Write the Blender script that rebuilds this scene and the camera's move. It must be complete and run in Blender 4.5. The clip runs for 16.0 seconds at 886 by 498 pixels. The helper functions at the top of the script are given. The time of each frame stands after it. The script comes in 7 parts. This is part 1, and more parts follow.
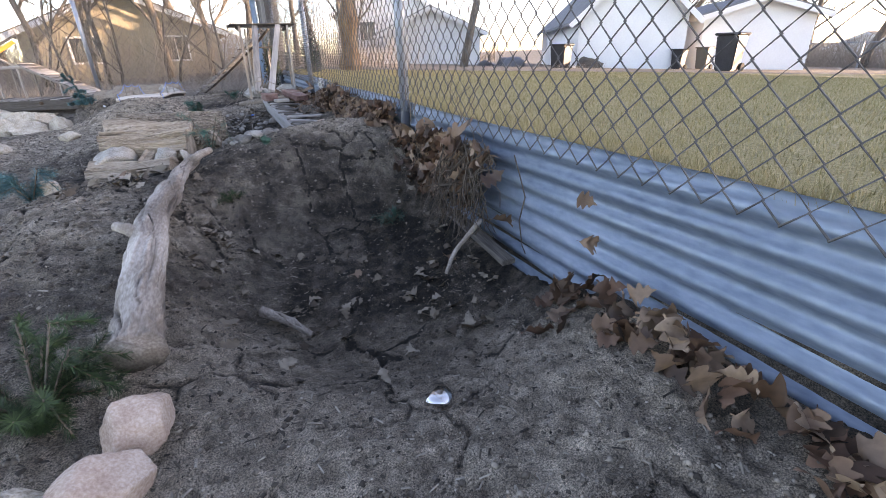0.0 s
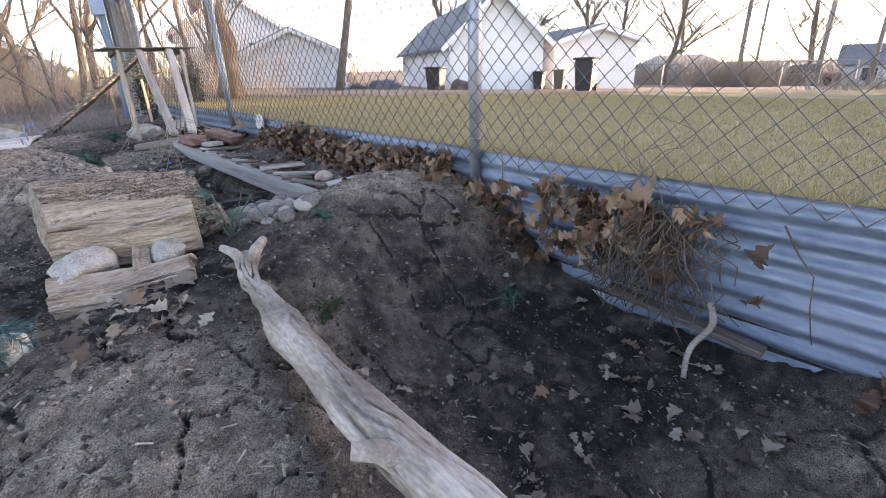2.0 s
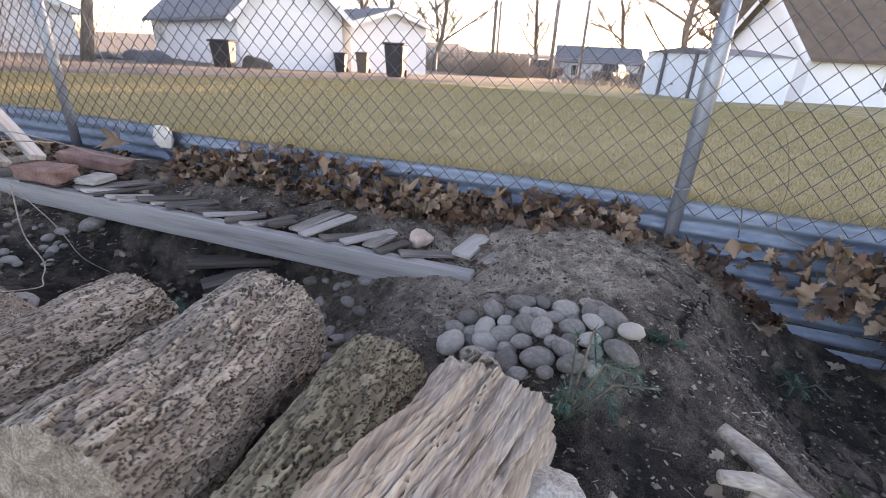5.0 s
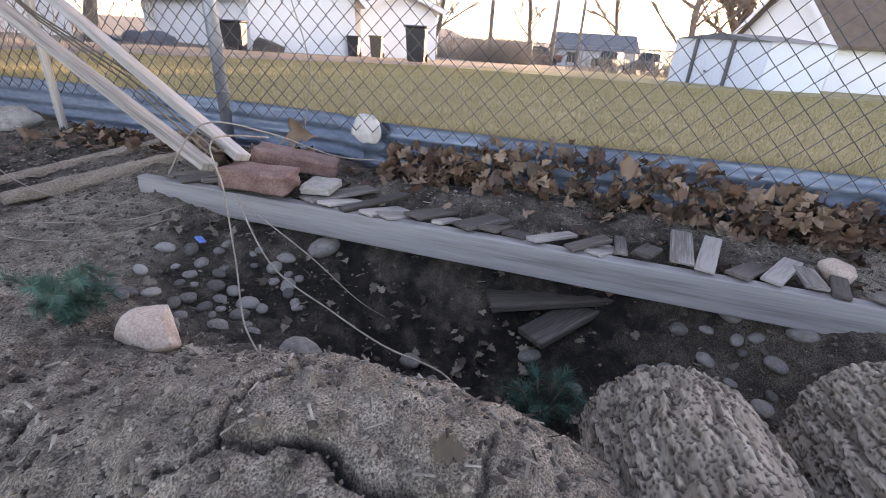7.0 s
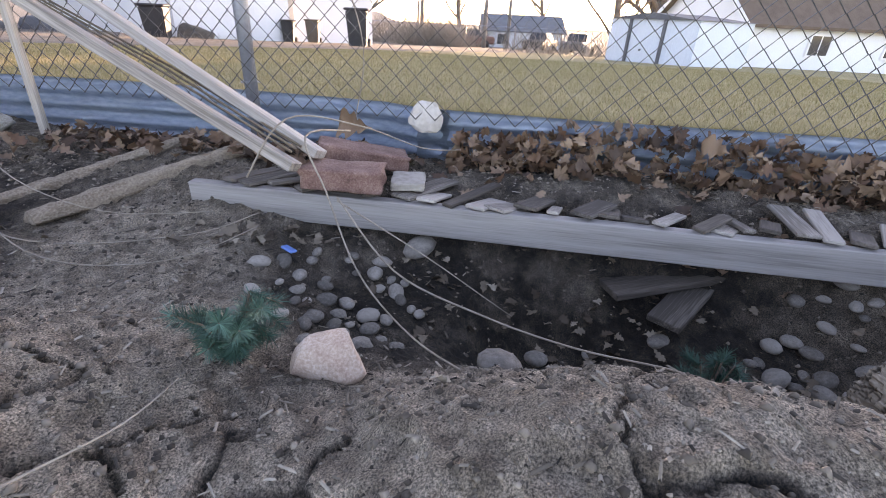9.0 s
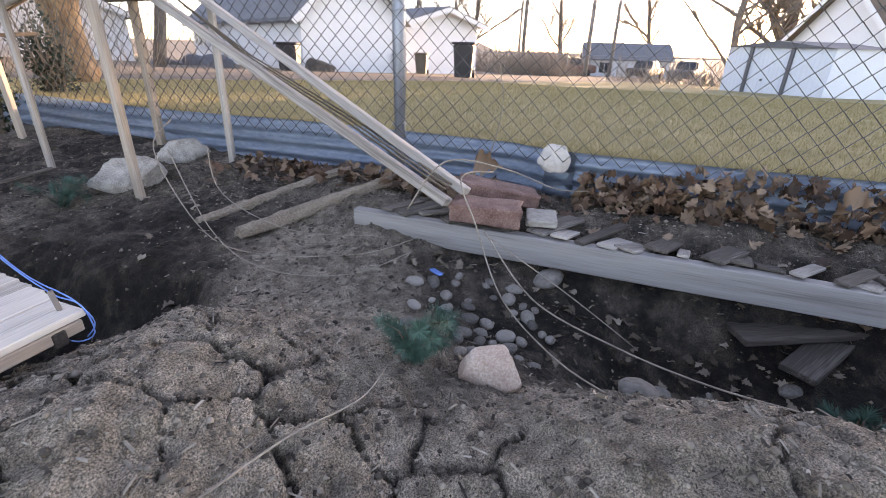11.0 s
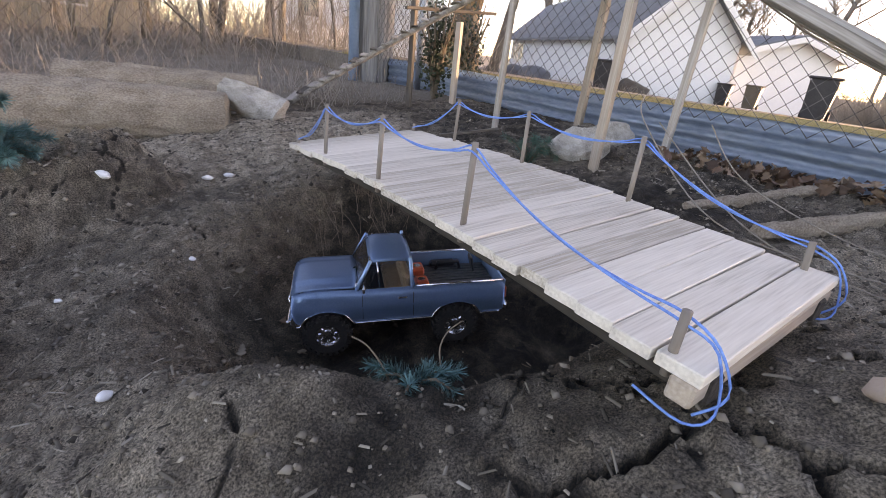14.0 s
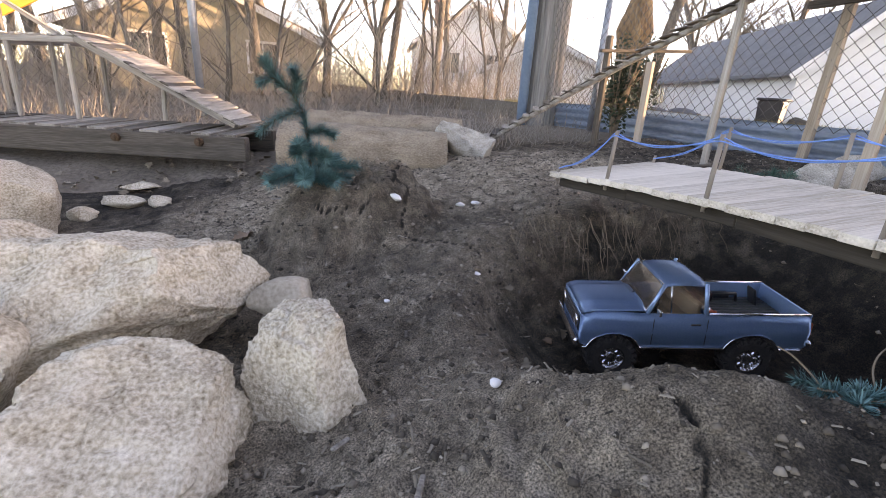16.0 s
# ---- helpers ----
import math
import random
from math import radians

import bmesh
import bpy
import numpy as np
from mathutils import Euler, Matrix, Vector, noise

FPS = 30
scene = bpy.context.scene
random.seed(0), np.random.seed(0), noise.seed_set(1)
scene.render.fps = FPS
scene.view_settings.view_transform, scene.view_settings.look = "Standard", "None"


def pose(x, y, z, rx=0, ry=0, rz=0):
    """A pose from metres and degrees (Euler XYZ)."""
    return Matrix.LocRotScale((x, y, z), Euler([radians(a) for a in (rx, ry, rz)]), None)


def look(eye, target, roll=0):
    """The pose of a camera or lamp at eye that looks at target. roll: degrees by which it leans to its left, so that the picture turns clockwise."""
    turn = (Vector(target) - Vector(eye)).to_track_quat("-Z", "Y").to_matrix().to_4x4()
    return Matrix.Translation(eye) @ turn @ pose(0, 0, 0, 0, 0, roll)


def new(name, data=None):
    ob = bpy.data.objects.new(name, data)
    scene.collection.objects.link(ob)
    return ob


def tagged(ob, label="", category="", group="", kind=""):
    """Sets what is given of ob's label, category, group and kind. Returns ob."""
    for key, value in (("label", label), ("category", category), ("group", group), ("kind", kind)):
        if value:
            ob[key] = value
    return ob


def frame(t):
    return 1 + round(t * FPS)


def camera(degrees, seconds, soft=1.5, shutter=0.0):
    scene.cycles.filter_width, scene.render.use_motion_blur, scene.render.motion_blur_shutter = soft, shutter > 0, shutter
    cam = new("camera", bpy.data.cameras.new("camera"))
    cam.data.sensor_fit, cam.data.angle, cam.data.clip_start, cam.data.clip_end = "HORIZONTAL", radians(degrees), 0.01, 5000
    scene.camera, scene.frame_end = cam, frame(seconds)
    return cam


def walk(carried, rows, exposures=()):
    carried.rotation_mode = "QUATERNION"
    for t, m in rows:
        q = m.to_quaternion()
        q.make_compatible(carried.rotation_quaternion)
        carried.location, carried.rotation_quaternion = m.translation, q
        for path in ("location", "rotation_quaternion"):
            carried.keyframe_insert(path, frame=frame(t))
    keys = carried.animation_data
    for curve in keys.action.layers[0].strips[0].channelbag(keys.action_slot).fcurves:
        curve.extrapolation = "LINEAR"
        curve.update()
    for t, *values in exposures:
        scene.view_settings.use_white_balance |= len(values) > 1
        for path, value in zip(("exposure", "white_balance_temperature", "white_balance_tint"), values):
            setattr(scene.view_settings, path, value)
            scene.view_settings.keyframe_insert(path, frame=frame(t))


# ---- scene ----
cam = camera(88.36, 16.0, soft=0.6)
PATH = [
    (0, (-0.808, -2.341, 0.250), (-0.089, -0.656, -0.552), -1.82),
    (0.5, (-0.870, -2.147, 0.238), (-0.198, -0.430, -0.537), -1.04),
    (1, (-0.972, -1.942, 0.258), (-0.231, -0.244, -0.494), -0.60),
    (1.5, (-1.102, -1.733, 0.300), (-0.133, -0.162, -0.469), -2.01),
    (2, (-1.393, -1.374, 0.343), (-0.175, 0.026, -0.404), -1.96),
    (2.5, (-1.552, -0.952, 0.390), (-0.196, 0.299, -0.382), 0.94),
    (3, (-1.603, -0.628, 0.422), (-0.078, 0.383, -0.384), 3.16),
    (3.2, (-1.641, -0.510, 0.442), (-0.048, 0.392, -0.362), 3.35),
    (5.3, (-1.692, 0.394, 0.470), (0.038, 0.980, -0.344), 3.46),
    (5.5, (-1.674, 0.509, 0.489), (0.061, 1.086, -0.320), 4.08),
    (6, (-1.619, 0.935, 0.406), (0.112, 1.519, -0.409), 4.16),
    (6.5, (-1.633, 1.272, 0.364), (0.094, 1.834, -0.472), 3.57),
    (7, (-1.642, 1.520, 0.337), (0.083, 2.049, -0.525), 3.38),
    (7.5, (-1.602, 1.675, 0.316), (0.144, 2.115, -0.555), 3.17),
    (8, (-1.608, 1.776, 0.290), (0.154, 2.109, -0.594), 2.83),
    (8.5, (-1.656, 1.929, 0.295), (0.109, 2.209, -0.603), 2.72),
    (8.7, (-1.665, 1.976, 0.296), (0.100, 2.241, -0.607), 2.95),
    (10.8, (-1.874, 2.099, 0.383), (-0.156, 2.678, -0.462), 1.27),
    (11, (-1.859, 2.129, 0.382), (-0.152, 2.771, -0.440), 1.71),
    (11.5, (-1.817, 2.182, 0.367), (-0.160, 2.979, -0.420), 2.99),
    (12, (-1.799, 2.246, 0.342), (-0.215, 3.186, -0.438), 4.22),
    (12.5, (-1.867, 2.319, 0.323), (-0.404, 3.417, -0.488), 5.89),
    (13, (-2.001, 2.412, 0.347), (-0.585, 3.562, -0.474), 5.81),
    (13.5, (-2.084, 2.641, 0.225), (-0.746, 3.903, -0.560), 5.61),
    (14, (-2.186, 2.889, 0.140), (-1.042, 4.319, -0.664), 6.47),
    (14.5, (-2.282, 3.046, 0.129), (-1.364, 4.609, -0.716), 6.47),
    (15, (-2.373, 3.113, 0.084), (-1.595, 4.761, -0.740), 5.55),
    (15.5, (-2.456, 3.069, 0.066), (-1.714, 4.768, -0.684), 4.89),
    (16, (-2.549, 3.034, 0.066), (-1.827, 4.777, -0.598), 3.53),
]
EXPOSURES = [(0, 3.45, 10300, 30), (3, 3.5, 11200, 32), (7, 3.48, 11600, 34), (8.5, 3.6, 11200, 34), (11, 3.43, 11500, 33), (12.5, 3.22, 11800, 32), (14, 3.3, 12800, 34), (15, 3.75, 13000, 34), (16, 3.42, 13000, 33)]
walk(cam, [(t, look(eye, target, roll)) for t, eye, target, roll in PATH], EXPOSURES)

# ---- light ----
SUN_AZ, SUN_EL = 114.0, 5.5
world = bpy.data.worlds.new("world")
scene.world = world
world.use_nodes = True
wn = world.node_tree.nodes
sky = wn.new("ShaderNodeTexSky")
sky.sky_type = "NISHITA"
sky.sun_disc = False
sky.sun_elevation = radians(SUN_EL)
sky.altitude = 200
sky.sun_rotation = radians(SUN_AZ)
sky.air_density, sky.dust_density, sky.ozone_density = 0.5, 0.3, 1.5
wn["Background"].inputs["Strength"].default_value = 0.15
world.node_tree.links.new(sky.outputs[0], wn["Background"].inputs[0])
sun = new("sun", bpy.data.lights.new("sun", "SUN"))
sun.data.energy, sun.data.angle, sun.data.color = 2.0, radians(0.6), (1.0, 0.92, 0.80)
sun_dir = Vector((math.sin(radians(SUN_AZ)) * math.cos(radians(SUN_EL)), math.cos(radians(SUN_AZ)) * math.cos(radians(SUN_EL)), math.sin(radians(SUN_EL))))
sun.matrix_world = look(sun_dir * 50, (0, 0, 0))


# ---- materials ----
def mat(name, colors, rough=0.85, scale=20.0, fine=160.0, bump=0.3, metal=0.0, stretch=(1, 1, 1), dist=0.01, mix=0.5, obj=True, rnd=0.0):
    """Procedural surface: two-scale noise between the colours, with relief."""
    m = bpy.data.materials.new(name)
    m.use_nodes = True
    nt = m.node_tree
    N, K = nt.nodes, nt.links
    bs = N["Principled BSDF"]
    tc = N.new("ShaderNodeTexCoord")
    mp = N.new("ShaderNodeMapping")
    mp.inputs["Scale"].default_value = stretch
    K.new(tc.outputs["Object" if obj else "Generated"], mp.inputs[0])
    n1 = N.new("ShaderNodeTexNoise")
    n1.inputs["Scale"].default_value, n1.inputs["Detail"].default_value = scale, 5
    n2 = N.new("ShaderNodeTexNoise")
    n2.inputs["Scale"].default_value, n2.inputs["Detail"].default_value = fine, 4
    K.new(mp.outputs[0], n1.inputs[0])
    K.new(mp.outputs[0], n2.inputs[0])
    mx = N.new("ShaderNodeMix")
    mx.data_type = "FLOAT"
    mx.inputs[0].default_value = mix
    K.new(n1.outputs[0], mx.inputs[2])
    K.new(n2.outputs[0], mx.inputs[3])
    val = mx.outputs[0]
    if rnd:
        oi = N.new("ShaderNodeObjectInfo")
        ma = N.new("ShaderNodeMath")
        ma.operation = "MULTIPLY_ADD"
        K.new(oi.outputs["Random"], ma.inputs[0])
        ma.inputs[1].default_value = rnd
        K.new(mx.outputs[0], ma.inputs[2])
        sb = N.new("ShaderNodeMath")
        sb.operation = "SUBTRACT"
        K.new(ma.outputs[0], sb.inputs[0])
        sb.inputs[1].default_value = rnd / 2
        val = sb.outputs[0]
    cr = N.new("ShaderNodeValToRGB")
    el = cr.color_ramp.elements
    n = len(colors)
    el[0].position, el[1].position = 0.3, 0.7
    for i in range(n - 2):
        el.new(0.3 + 0.4 * (i + 1) / (n - 1))
    for e, c in zip(el, colors):
        e.color = (*c, 1)
    K.new(val, cr.inputs[0])
    K.new(cr.outputs[0], bs.inputs["Base Color"])
    bs.inputs["Roughness"].default_value, bs.inputs["Metallic"].default_value = rough, metal
    if bump:
        bp = N.new("ShaderNodeBump")
        bp.inputs["Strength"].default_value, bp.inputs["Distance"].default_value = bump, dist
        K.new(mx.outputs[0], bp.inputs["Height"])
        K.new(bp.outputs[0], bs.inputs["Normal"])
    return m


def soil(name, damp_shade, dry):
    """Crumbly soil: moist dark ground, hollow shade painted in, pale dry crust where the crusts lie."""
    m = bpy.data.materials.new(name)
    m.use_nodes = True
    N, K = m.node_tree.nodes, m.node_tree.links
    b = N["Principled BSDF"]
    tc = N.new("ShaderNodeTexCoord")

    def nz(scale, detail=5, rough=0.6):
        n = N.new("ShaderNodeTexNoise")
        n.inputs["Scale"].default_value, n.inputs["Detail"].default_value, n.inputs["Roughness"].default_value = scale, detail, rough
        K.new(tc.outputs["Object"], n.inputs[0])
        return n.outputs[0]

    def ramp(v, stops):
        c = N.new("ShaderNodeValToRGB")
        el = c.color_ramp.elements
        for _ in range(len(stops) - 2):
            el.new(0.5)
        for e, (p, q) in zip(el, stops):
            e.position, e.color = p, (*q, 1)
        K.new(v, c.inputs[0])
        return c.outputs[0]

    def mixc(f, a, q, kind="MIX"):
        x = N.new("ShaderNodeMix")
        x.data_type, x.blend_type = "RGBA", kind
        if isinstance(f, float):
            x.inputs[0].default_value = f
        else:
            K.new(f, x.inputs[0])
        K.new(a, x.inputs[6])
        K.new(q, x.inputs[7])
        return x.outputs[2]

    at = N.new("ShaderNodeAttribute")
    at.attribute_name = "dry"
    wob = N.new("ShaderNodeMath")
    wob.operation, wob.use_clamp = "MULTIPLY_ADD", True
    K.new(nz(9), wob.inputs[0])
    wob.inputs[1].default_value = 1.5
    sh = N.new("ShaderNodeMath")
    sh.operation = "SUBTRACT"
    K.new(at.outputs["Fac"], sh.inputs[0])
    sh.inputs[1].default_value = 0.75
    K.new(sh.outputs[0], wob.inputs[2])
    lo = ramp(nz(26), [(0.3, damp_shade[0]), (0.5, damp_shade[1]), (0.72, damp_shade[2])])
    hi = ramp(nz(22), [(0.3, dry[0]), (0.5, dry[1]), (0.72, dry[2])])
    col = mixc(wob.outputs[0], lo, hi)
    speck = ramp(nz(330, 3, 0.7), [(0.35, (0.26, 0.25, 0.24)), (0.5, (1, 1, 1)), (0.65, (2.0, 1.95, 1.9))])
    col = mixc(1.0, col, speck, "MULTIPLY")
    K.new(col, b.inputs["Base Color"])
    b.inputs["Roughness"].default_value = 0.95
    vo = N.new("ShaderNodeTexVoronoi")
    vo.inputs["Scale"].default_value = 150
    K.new(tc.outputs["Object"], vo.inputs[0])
    ad = N.new("ShaderNodeMath")
    ad.operation = "ADD"
    K.new(nz(95, 8, 0.75), ad.inputs[0])
    mu = N.new("ShaderNodeMath")
    mu.operation = "MULTIPLY"
    mu.inputs[1].default_value = -0.08
    K.new(vo.outputs["Distance"], mu.inputs[0])
    K.new(mu.outputs[0], ad.inputs[1])
    bp = N.new("ShaderNodeBump")
    bp.inputs["Strength"].default_value, bp.inputs["Distance"].default_value = 1.0, 0.02
    K.new(ad.outputs[0], bp.inputs["Height"])
    K.new(bp.outputs[0], b.inputs["Normal"])
    return m


# the first three colours are moist soil, deepened for the shade in the pits
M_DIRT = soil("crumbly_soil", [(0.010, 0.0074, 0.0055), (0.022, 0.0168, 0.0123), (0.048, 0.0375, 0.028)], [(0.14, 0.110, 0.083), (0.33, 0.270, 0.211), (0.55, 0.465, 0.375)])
M_LAWN = mat("lawn_soil", [(0.10, 0.10, 0.034), (0.27, 0.215, 0.10), (0.48, 0.375, 0.20)], 0.95, 2.6, 110, 0.9, dist=0.02, mix=0.62)
M_YARD = mat("leafy_soil", [(0.07, 0.056, 0.043), (0.15, 0.122, 0.097), (0.24, 0.20, 0.162)], 0.95, 2.5, 40, 0.8, dist=0.03)
M_METAL = mat("galvanised_sheet", [(0.17, 0.25, 0.34), (0.29, 0.39, 0.49), (0.44, 0.53, 0.62)], 0.48, 5, 60, 0.08, metal=0.35, stretch=(1, 0.35, 1))


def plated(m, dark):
    """Bark or wood whose furrows, by the mesh's own plate values, blend to a darker colour."""
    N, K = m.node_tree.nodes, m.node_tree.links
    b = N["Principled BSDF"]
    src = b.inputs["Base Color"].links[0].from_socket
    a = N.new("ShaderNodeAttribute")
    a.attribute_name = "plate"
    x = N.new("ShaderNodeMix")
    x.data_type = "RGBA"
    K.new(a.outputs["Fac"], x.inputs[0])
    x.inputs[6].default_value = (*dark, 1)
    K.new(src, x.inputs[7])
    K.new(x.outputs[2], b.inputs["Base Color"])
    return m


M_PIPE = mat("zinc_pipe", [(0.22, 0.25, 0.29), (0.34, 0.37, 0.41)], 0.45, 9, 90, 0.05, metal=0.6)
M_WIRE = mat("zinc_wire", [(0.045, 0.043, 0.042), (0.12, 0.117, 0.115)], 0.6, 9, 90, 0, metal=0.3)
M_WOOD = mat("grey_wood", [(0.12, 0.103, 0.088), (0.33, 0.295, 0.26), (0.50, 0.46, 0.415)], 0.85, 38, 260, 0.5, stretch=(1, 0.035, 1), dist=0.002, rnd=0.2, mix=0.4)
M_BEAM = mat("pale_grey_timber", [(0.13, 0.118, 0.108), (0.28, 0.262, 0.248), (0.38, 0.36, 0.34)], 0.8, 22, 240, 0.4, stretch=(1, 0.03, 1), dist=0.002, mix=0.35)
M_DECK = mat("pale_deck_wood", [(0.34, 0.295, 0.24), (0.58, 0.52, 0.455), (0.71, 0.65, 0.575)], 0.8, 45, 300, 0.6, stretch=(1, 0.04, 1), dist=0.0015, rnd=0.22)
M_DARKWOOD = mat("dark_old_wood", [(0.035, 0.028, 0.023), (0.085, 0.07, 0.058), (0.15, 0.125, 0.105)], 0.9, 34, 200, 0.6, stretch=(1, 0.06, 1), dist=0.004, rnd=0.25)
M_TANWOOD = mat("tan_stud_wood", [(0.24, 0.185, 0.14), (0.37, 0.295, 0.235), (0.48, 0.40, 0.33)], 0.8, 40, 240, 0.4, stretch=(1, 0.04, 1), dist=0.002, rnd=0.3)
M_DOWEL = mat("weathered_dowel", [(0.16, 0.13, 0.11), (0.30, 0.255, 0.22)], 0.8, 20, 90, 0.3, stretch=(1, 1, 0.1), dist=0.002)
# near-black wood: the shadow below the bridge deck is put into its colour
M_UNDER = mat("shade_painted_wood", [(0.012, 0.010, 0.008), (0.035, 0.029, 0.024), (0.06, 0.05, 0.042)], 0.95, 34, 200, 0.6, stretch=(1, 0.06, 1), dist=0.004)
M_SLATE = mat("weathered_slat", [(0.06, 0.05, 0.042), (0.17, 0.148, 0.127), (0.34, 0.31, 0.28)], 0.9, 42, 240, 0.5, stretch=(1, 0.05, 1), dist=0.002, rnd=0.5)
M_BARK = mat("bark", [(0.14, 0.108, 0.08), (0.30, 0.248, 0.192), (0.50, 0.435, 0.355)], 0.95, 55, 260, 0.6, dist=0.002, stretch=(0.3, 1, 1))
M_MOSSBARK = mat("mossy_bark", [(0.13, 0.10, 0.06), (0.25, 0.205, 0.13), (0.37, 0.32, 0.22)], 0.95, 30, 140, 0.8, dist=0.004, stretch=(0.3, 1, 1))
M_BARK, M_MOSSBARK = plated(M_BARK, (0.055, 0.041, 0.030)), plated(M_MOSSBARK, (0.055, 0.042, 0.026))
M_LOGWOOD = mat("split_wood", [(0.065, 0.045, 0.032), (0.23, 0.18, 0.135), (0.43, 0.37, 0.305)], 0.85, 42, 220, 1.0, stretch=(0.06, 1, 1), dist=0.006)
M_DRIFT = mat("driftwood", [(0.075, 0.054, 0.041), (0.25, 0.207, 0.172), (0.53, 0.475, 0.425)], 0.85, 13, 190, 0.9, stretch=(1, 0.25, 1), dist=0.005, mix=0.33)
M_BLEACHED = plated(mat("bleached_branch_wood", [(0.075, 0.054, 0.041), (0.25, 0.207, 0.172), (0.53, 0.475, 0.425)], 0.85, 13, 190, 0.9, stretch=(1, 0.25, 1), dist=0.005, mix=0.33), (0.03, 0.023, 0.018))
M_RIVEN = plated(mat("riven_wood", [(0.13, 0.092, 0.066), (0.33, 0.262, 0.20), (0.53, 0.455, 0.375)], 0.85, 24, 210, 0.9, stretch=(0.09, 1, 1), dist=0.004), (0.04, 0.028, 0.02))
M_CLAYLOG = mat("muddy_log", [(0.13, 0.095, 0.07), (0.28, 0.222, 0.17), (0.43, 0.357, 0.282)], 0.9, 16, 190, 1.0, stretch=(0.7, 1, 1), dist=0.010, mix=0.6)
M_LIME = mat("limestone", [(0.18, 0.13, 0.085), (0.51, 0.435, 0.345), (0.77, 0.70, 0.605)], 0.9, 15, 160, 1.0, dist=0.008, mix=0.62)
M_GREYROCK = mat("grey_rock", [(0.15, 0.132, 0.112), (0.38, 0.352, 0.31), (0.60, 0.565, 0.51)], 0.9, 22, 200, 1.0, dist=0.006, mix=0.55)
M_TANSTONE = mat("tan_river_stone", [(0.22, 0.185, 0.145), (0.40, 0.345, 0.28), (0.52, 0.46, 0.385)], 0.8, 12, 120, 0.5, dist=0.003)
M_PINKROCK = mat("pink_rock", [(0.33, 0.20, 0.15), (0.52, 0.38, 0.30), (0.68, 0.57, 0.49)], 0.85, 18, 200, 0.8, dist=0.004)
M_PEBBLE = mat("river_pebble", [(0.11, 0.10, 0.088), (0.22, 0.198, 0.173), (0.35, 0.32, 0.283)], 0.8, 3, 60, 0.4, dist=0.01, rnd=0.45)
M_BRICK = mat("red_sandstone", [(0.10, 0.045, 0.036), (0.21, 0.112, 0.092), (0.33, 0.21, 0.178)], 0.9, 22, 190, 0.9, dist=0.004)
M_BAG = mat("dusty_plastic", [(0.42, 0.39, 0.36), (0.62, 0.59, 0.56)], 0.5, 12, 60, 0.3, dist=0.004)
M_TWIG = mat("pale_vine", [(0.18, 0.145, 0.115), (0.38, 0.325, 0.265)], 0.8, 15, 90, 0.3, dist=0.002)
M_BROWNTWIG = mat("brown_twig", [(0.10, 0.075, 0.055), (0.22, 0.17, 0.13)], 0.9, 15, 90, 0.3, dist=0.002)
M_VINE = mat("dead_vine", [(0.035, 0.026, 0.02), (0.12, 0.09, 0.068)], 0.9, 15, 90, 0.3, dist=0.002)
M_STRING = mat("blue_string", [(0.045, 0.17, 0.50), (0.11, 0.34, 0.74)], 0.7, 60, 300, 0.3, dist=0.001)
M_WHITEWALL = mat("white_siding", [(0.70, 0.71, 0.72), (0.80, 0.81, 0.81)], 0.7, 1.2, 20, 0.1)
M_TRIM = mat("white_trim", [(0.74, 0.74, 0.73), (0.8, 0.8, 0.8)], 0.6, 2, 20, 0)
M_YELLOW = mat("cream_siding", [(0.30, 0.26, 0.19), (0.38, 0.335, 0.25)], 0.75, 1.5, 20, 0.1)
M_GREYROOF = mat("grey_shingle", [(0.10, 0.11, 0.12), (0.20, 0.215, 0.23)], 0.9, 3, 40, 0.4)
M_BROWNROOF = mat("brown_shingle", [(0.10, 0.065, 0.045), (0.19, 0.13, 0.095)], 0.9, 3, 40, 0.4)
M_SHED = mat("pale_blue_panel", [(0.55, 0.62, 0.68), (0.66, 0.72, 0.77)], 0.6, 1.5, 20, 0.05)
M_GREYTRIM = mat("dark_grey_trim", [(0.07, 0.075, 0.085), (0.12, 0.125, 0.135)], 0.6, 5, 40, 0)
M_BIN = mat("dark_bin_plastic", [(0.015, 0.015, 0.017), (0.04, 0.04, 0.043)], 0.5, 5, 40, 0.05)
M_BROWNBIN = mat("brown_bin_plastic", [(0.10, 0.08, 0.055), (0.15, 0.12, 0.09)], 0.5, 5, 40, 0.05)
M_TREE = mat("tree_bark", [(0.055, 0.045, 0.038), (0.14, 0.12, 0.102), (0.27, 0.24, 0.21)], 0.95, 9, 60, 0.8, stretch=(1, 1, 0.25), dist=0.02)
M_REDBARK = mat("peeling_bark", [(0.07, 0.045, 0.03), (0.25, 0.15, 0.085), (0.45, 0.31, 0.20)], 0.95, 9, 60, 0.9, stretch=(1, 1, 0.2), dist=0.02)
M_BRUSH = mat("bare_brush", [(0.17, 0.145, 0.12), (0.38, 0.335, 0.29)], 0.9, 3, 40, 0)
M_POLE = mat("utility_pole_wood", [(0.10, 0.095, 0.09), (0.22, 0.21, 0.20), (0.34, 0.33, 0.32)], 0.9, 10, 70, 0.8, stretch=(1, 1, 0.06), dist=0.015)
M_CONDUIT = mat("blue_conduit", [(0.16, 0.28, 0.42), (0.24, 0.37, 0.52)], 0.5, 5, 40, 0)
M_IVY = mat("dark_evergreen", [(0.010, 0.018, 0.008), (0.03, 0.05, 0.02)], 0.6, 20, 90, 0)
M_WHITEBIT = mat("white_scrap", [(0.6, 0.6, 0.6), (0.8, 0.8, 0.82)], 0.7, 20, 90, 0.2)
M_RUST = mat("rusty_iron", [(0.06, 0.035, 0.022), (0.14, 0.08, 0.05)], 0.8, 30, 120, 0.3, metal=0.4)
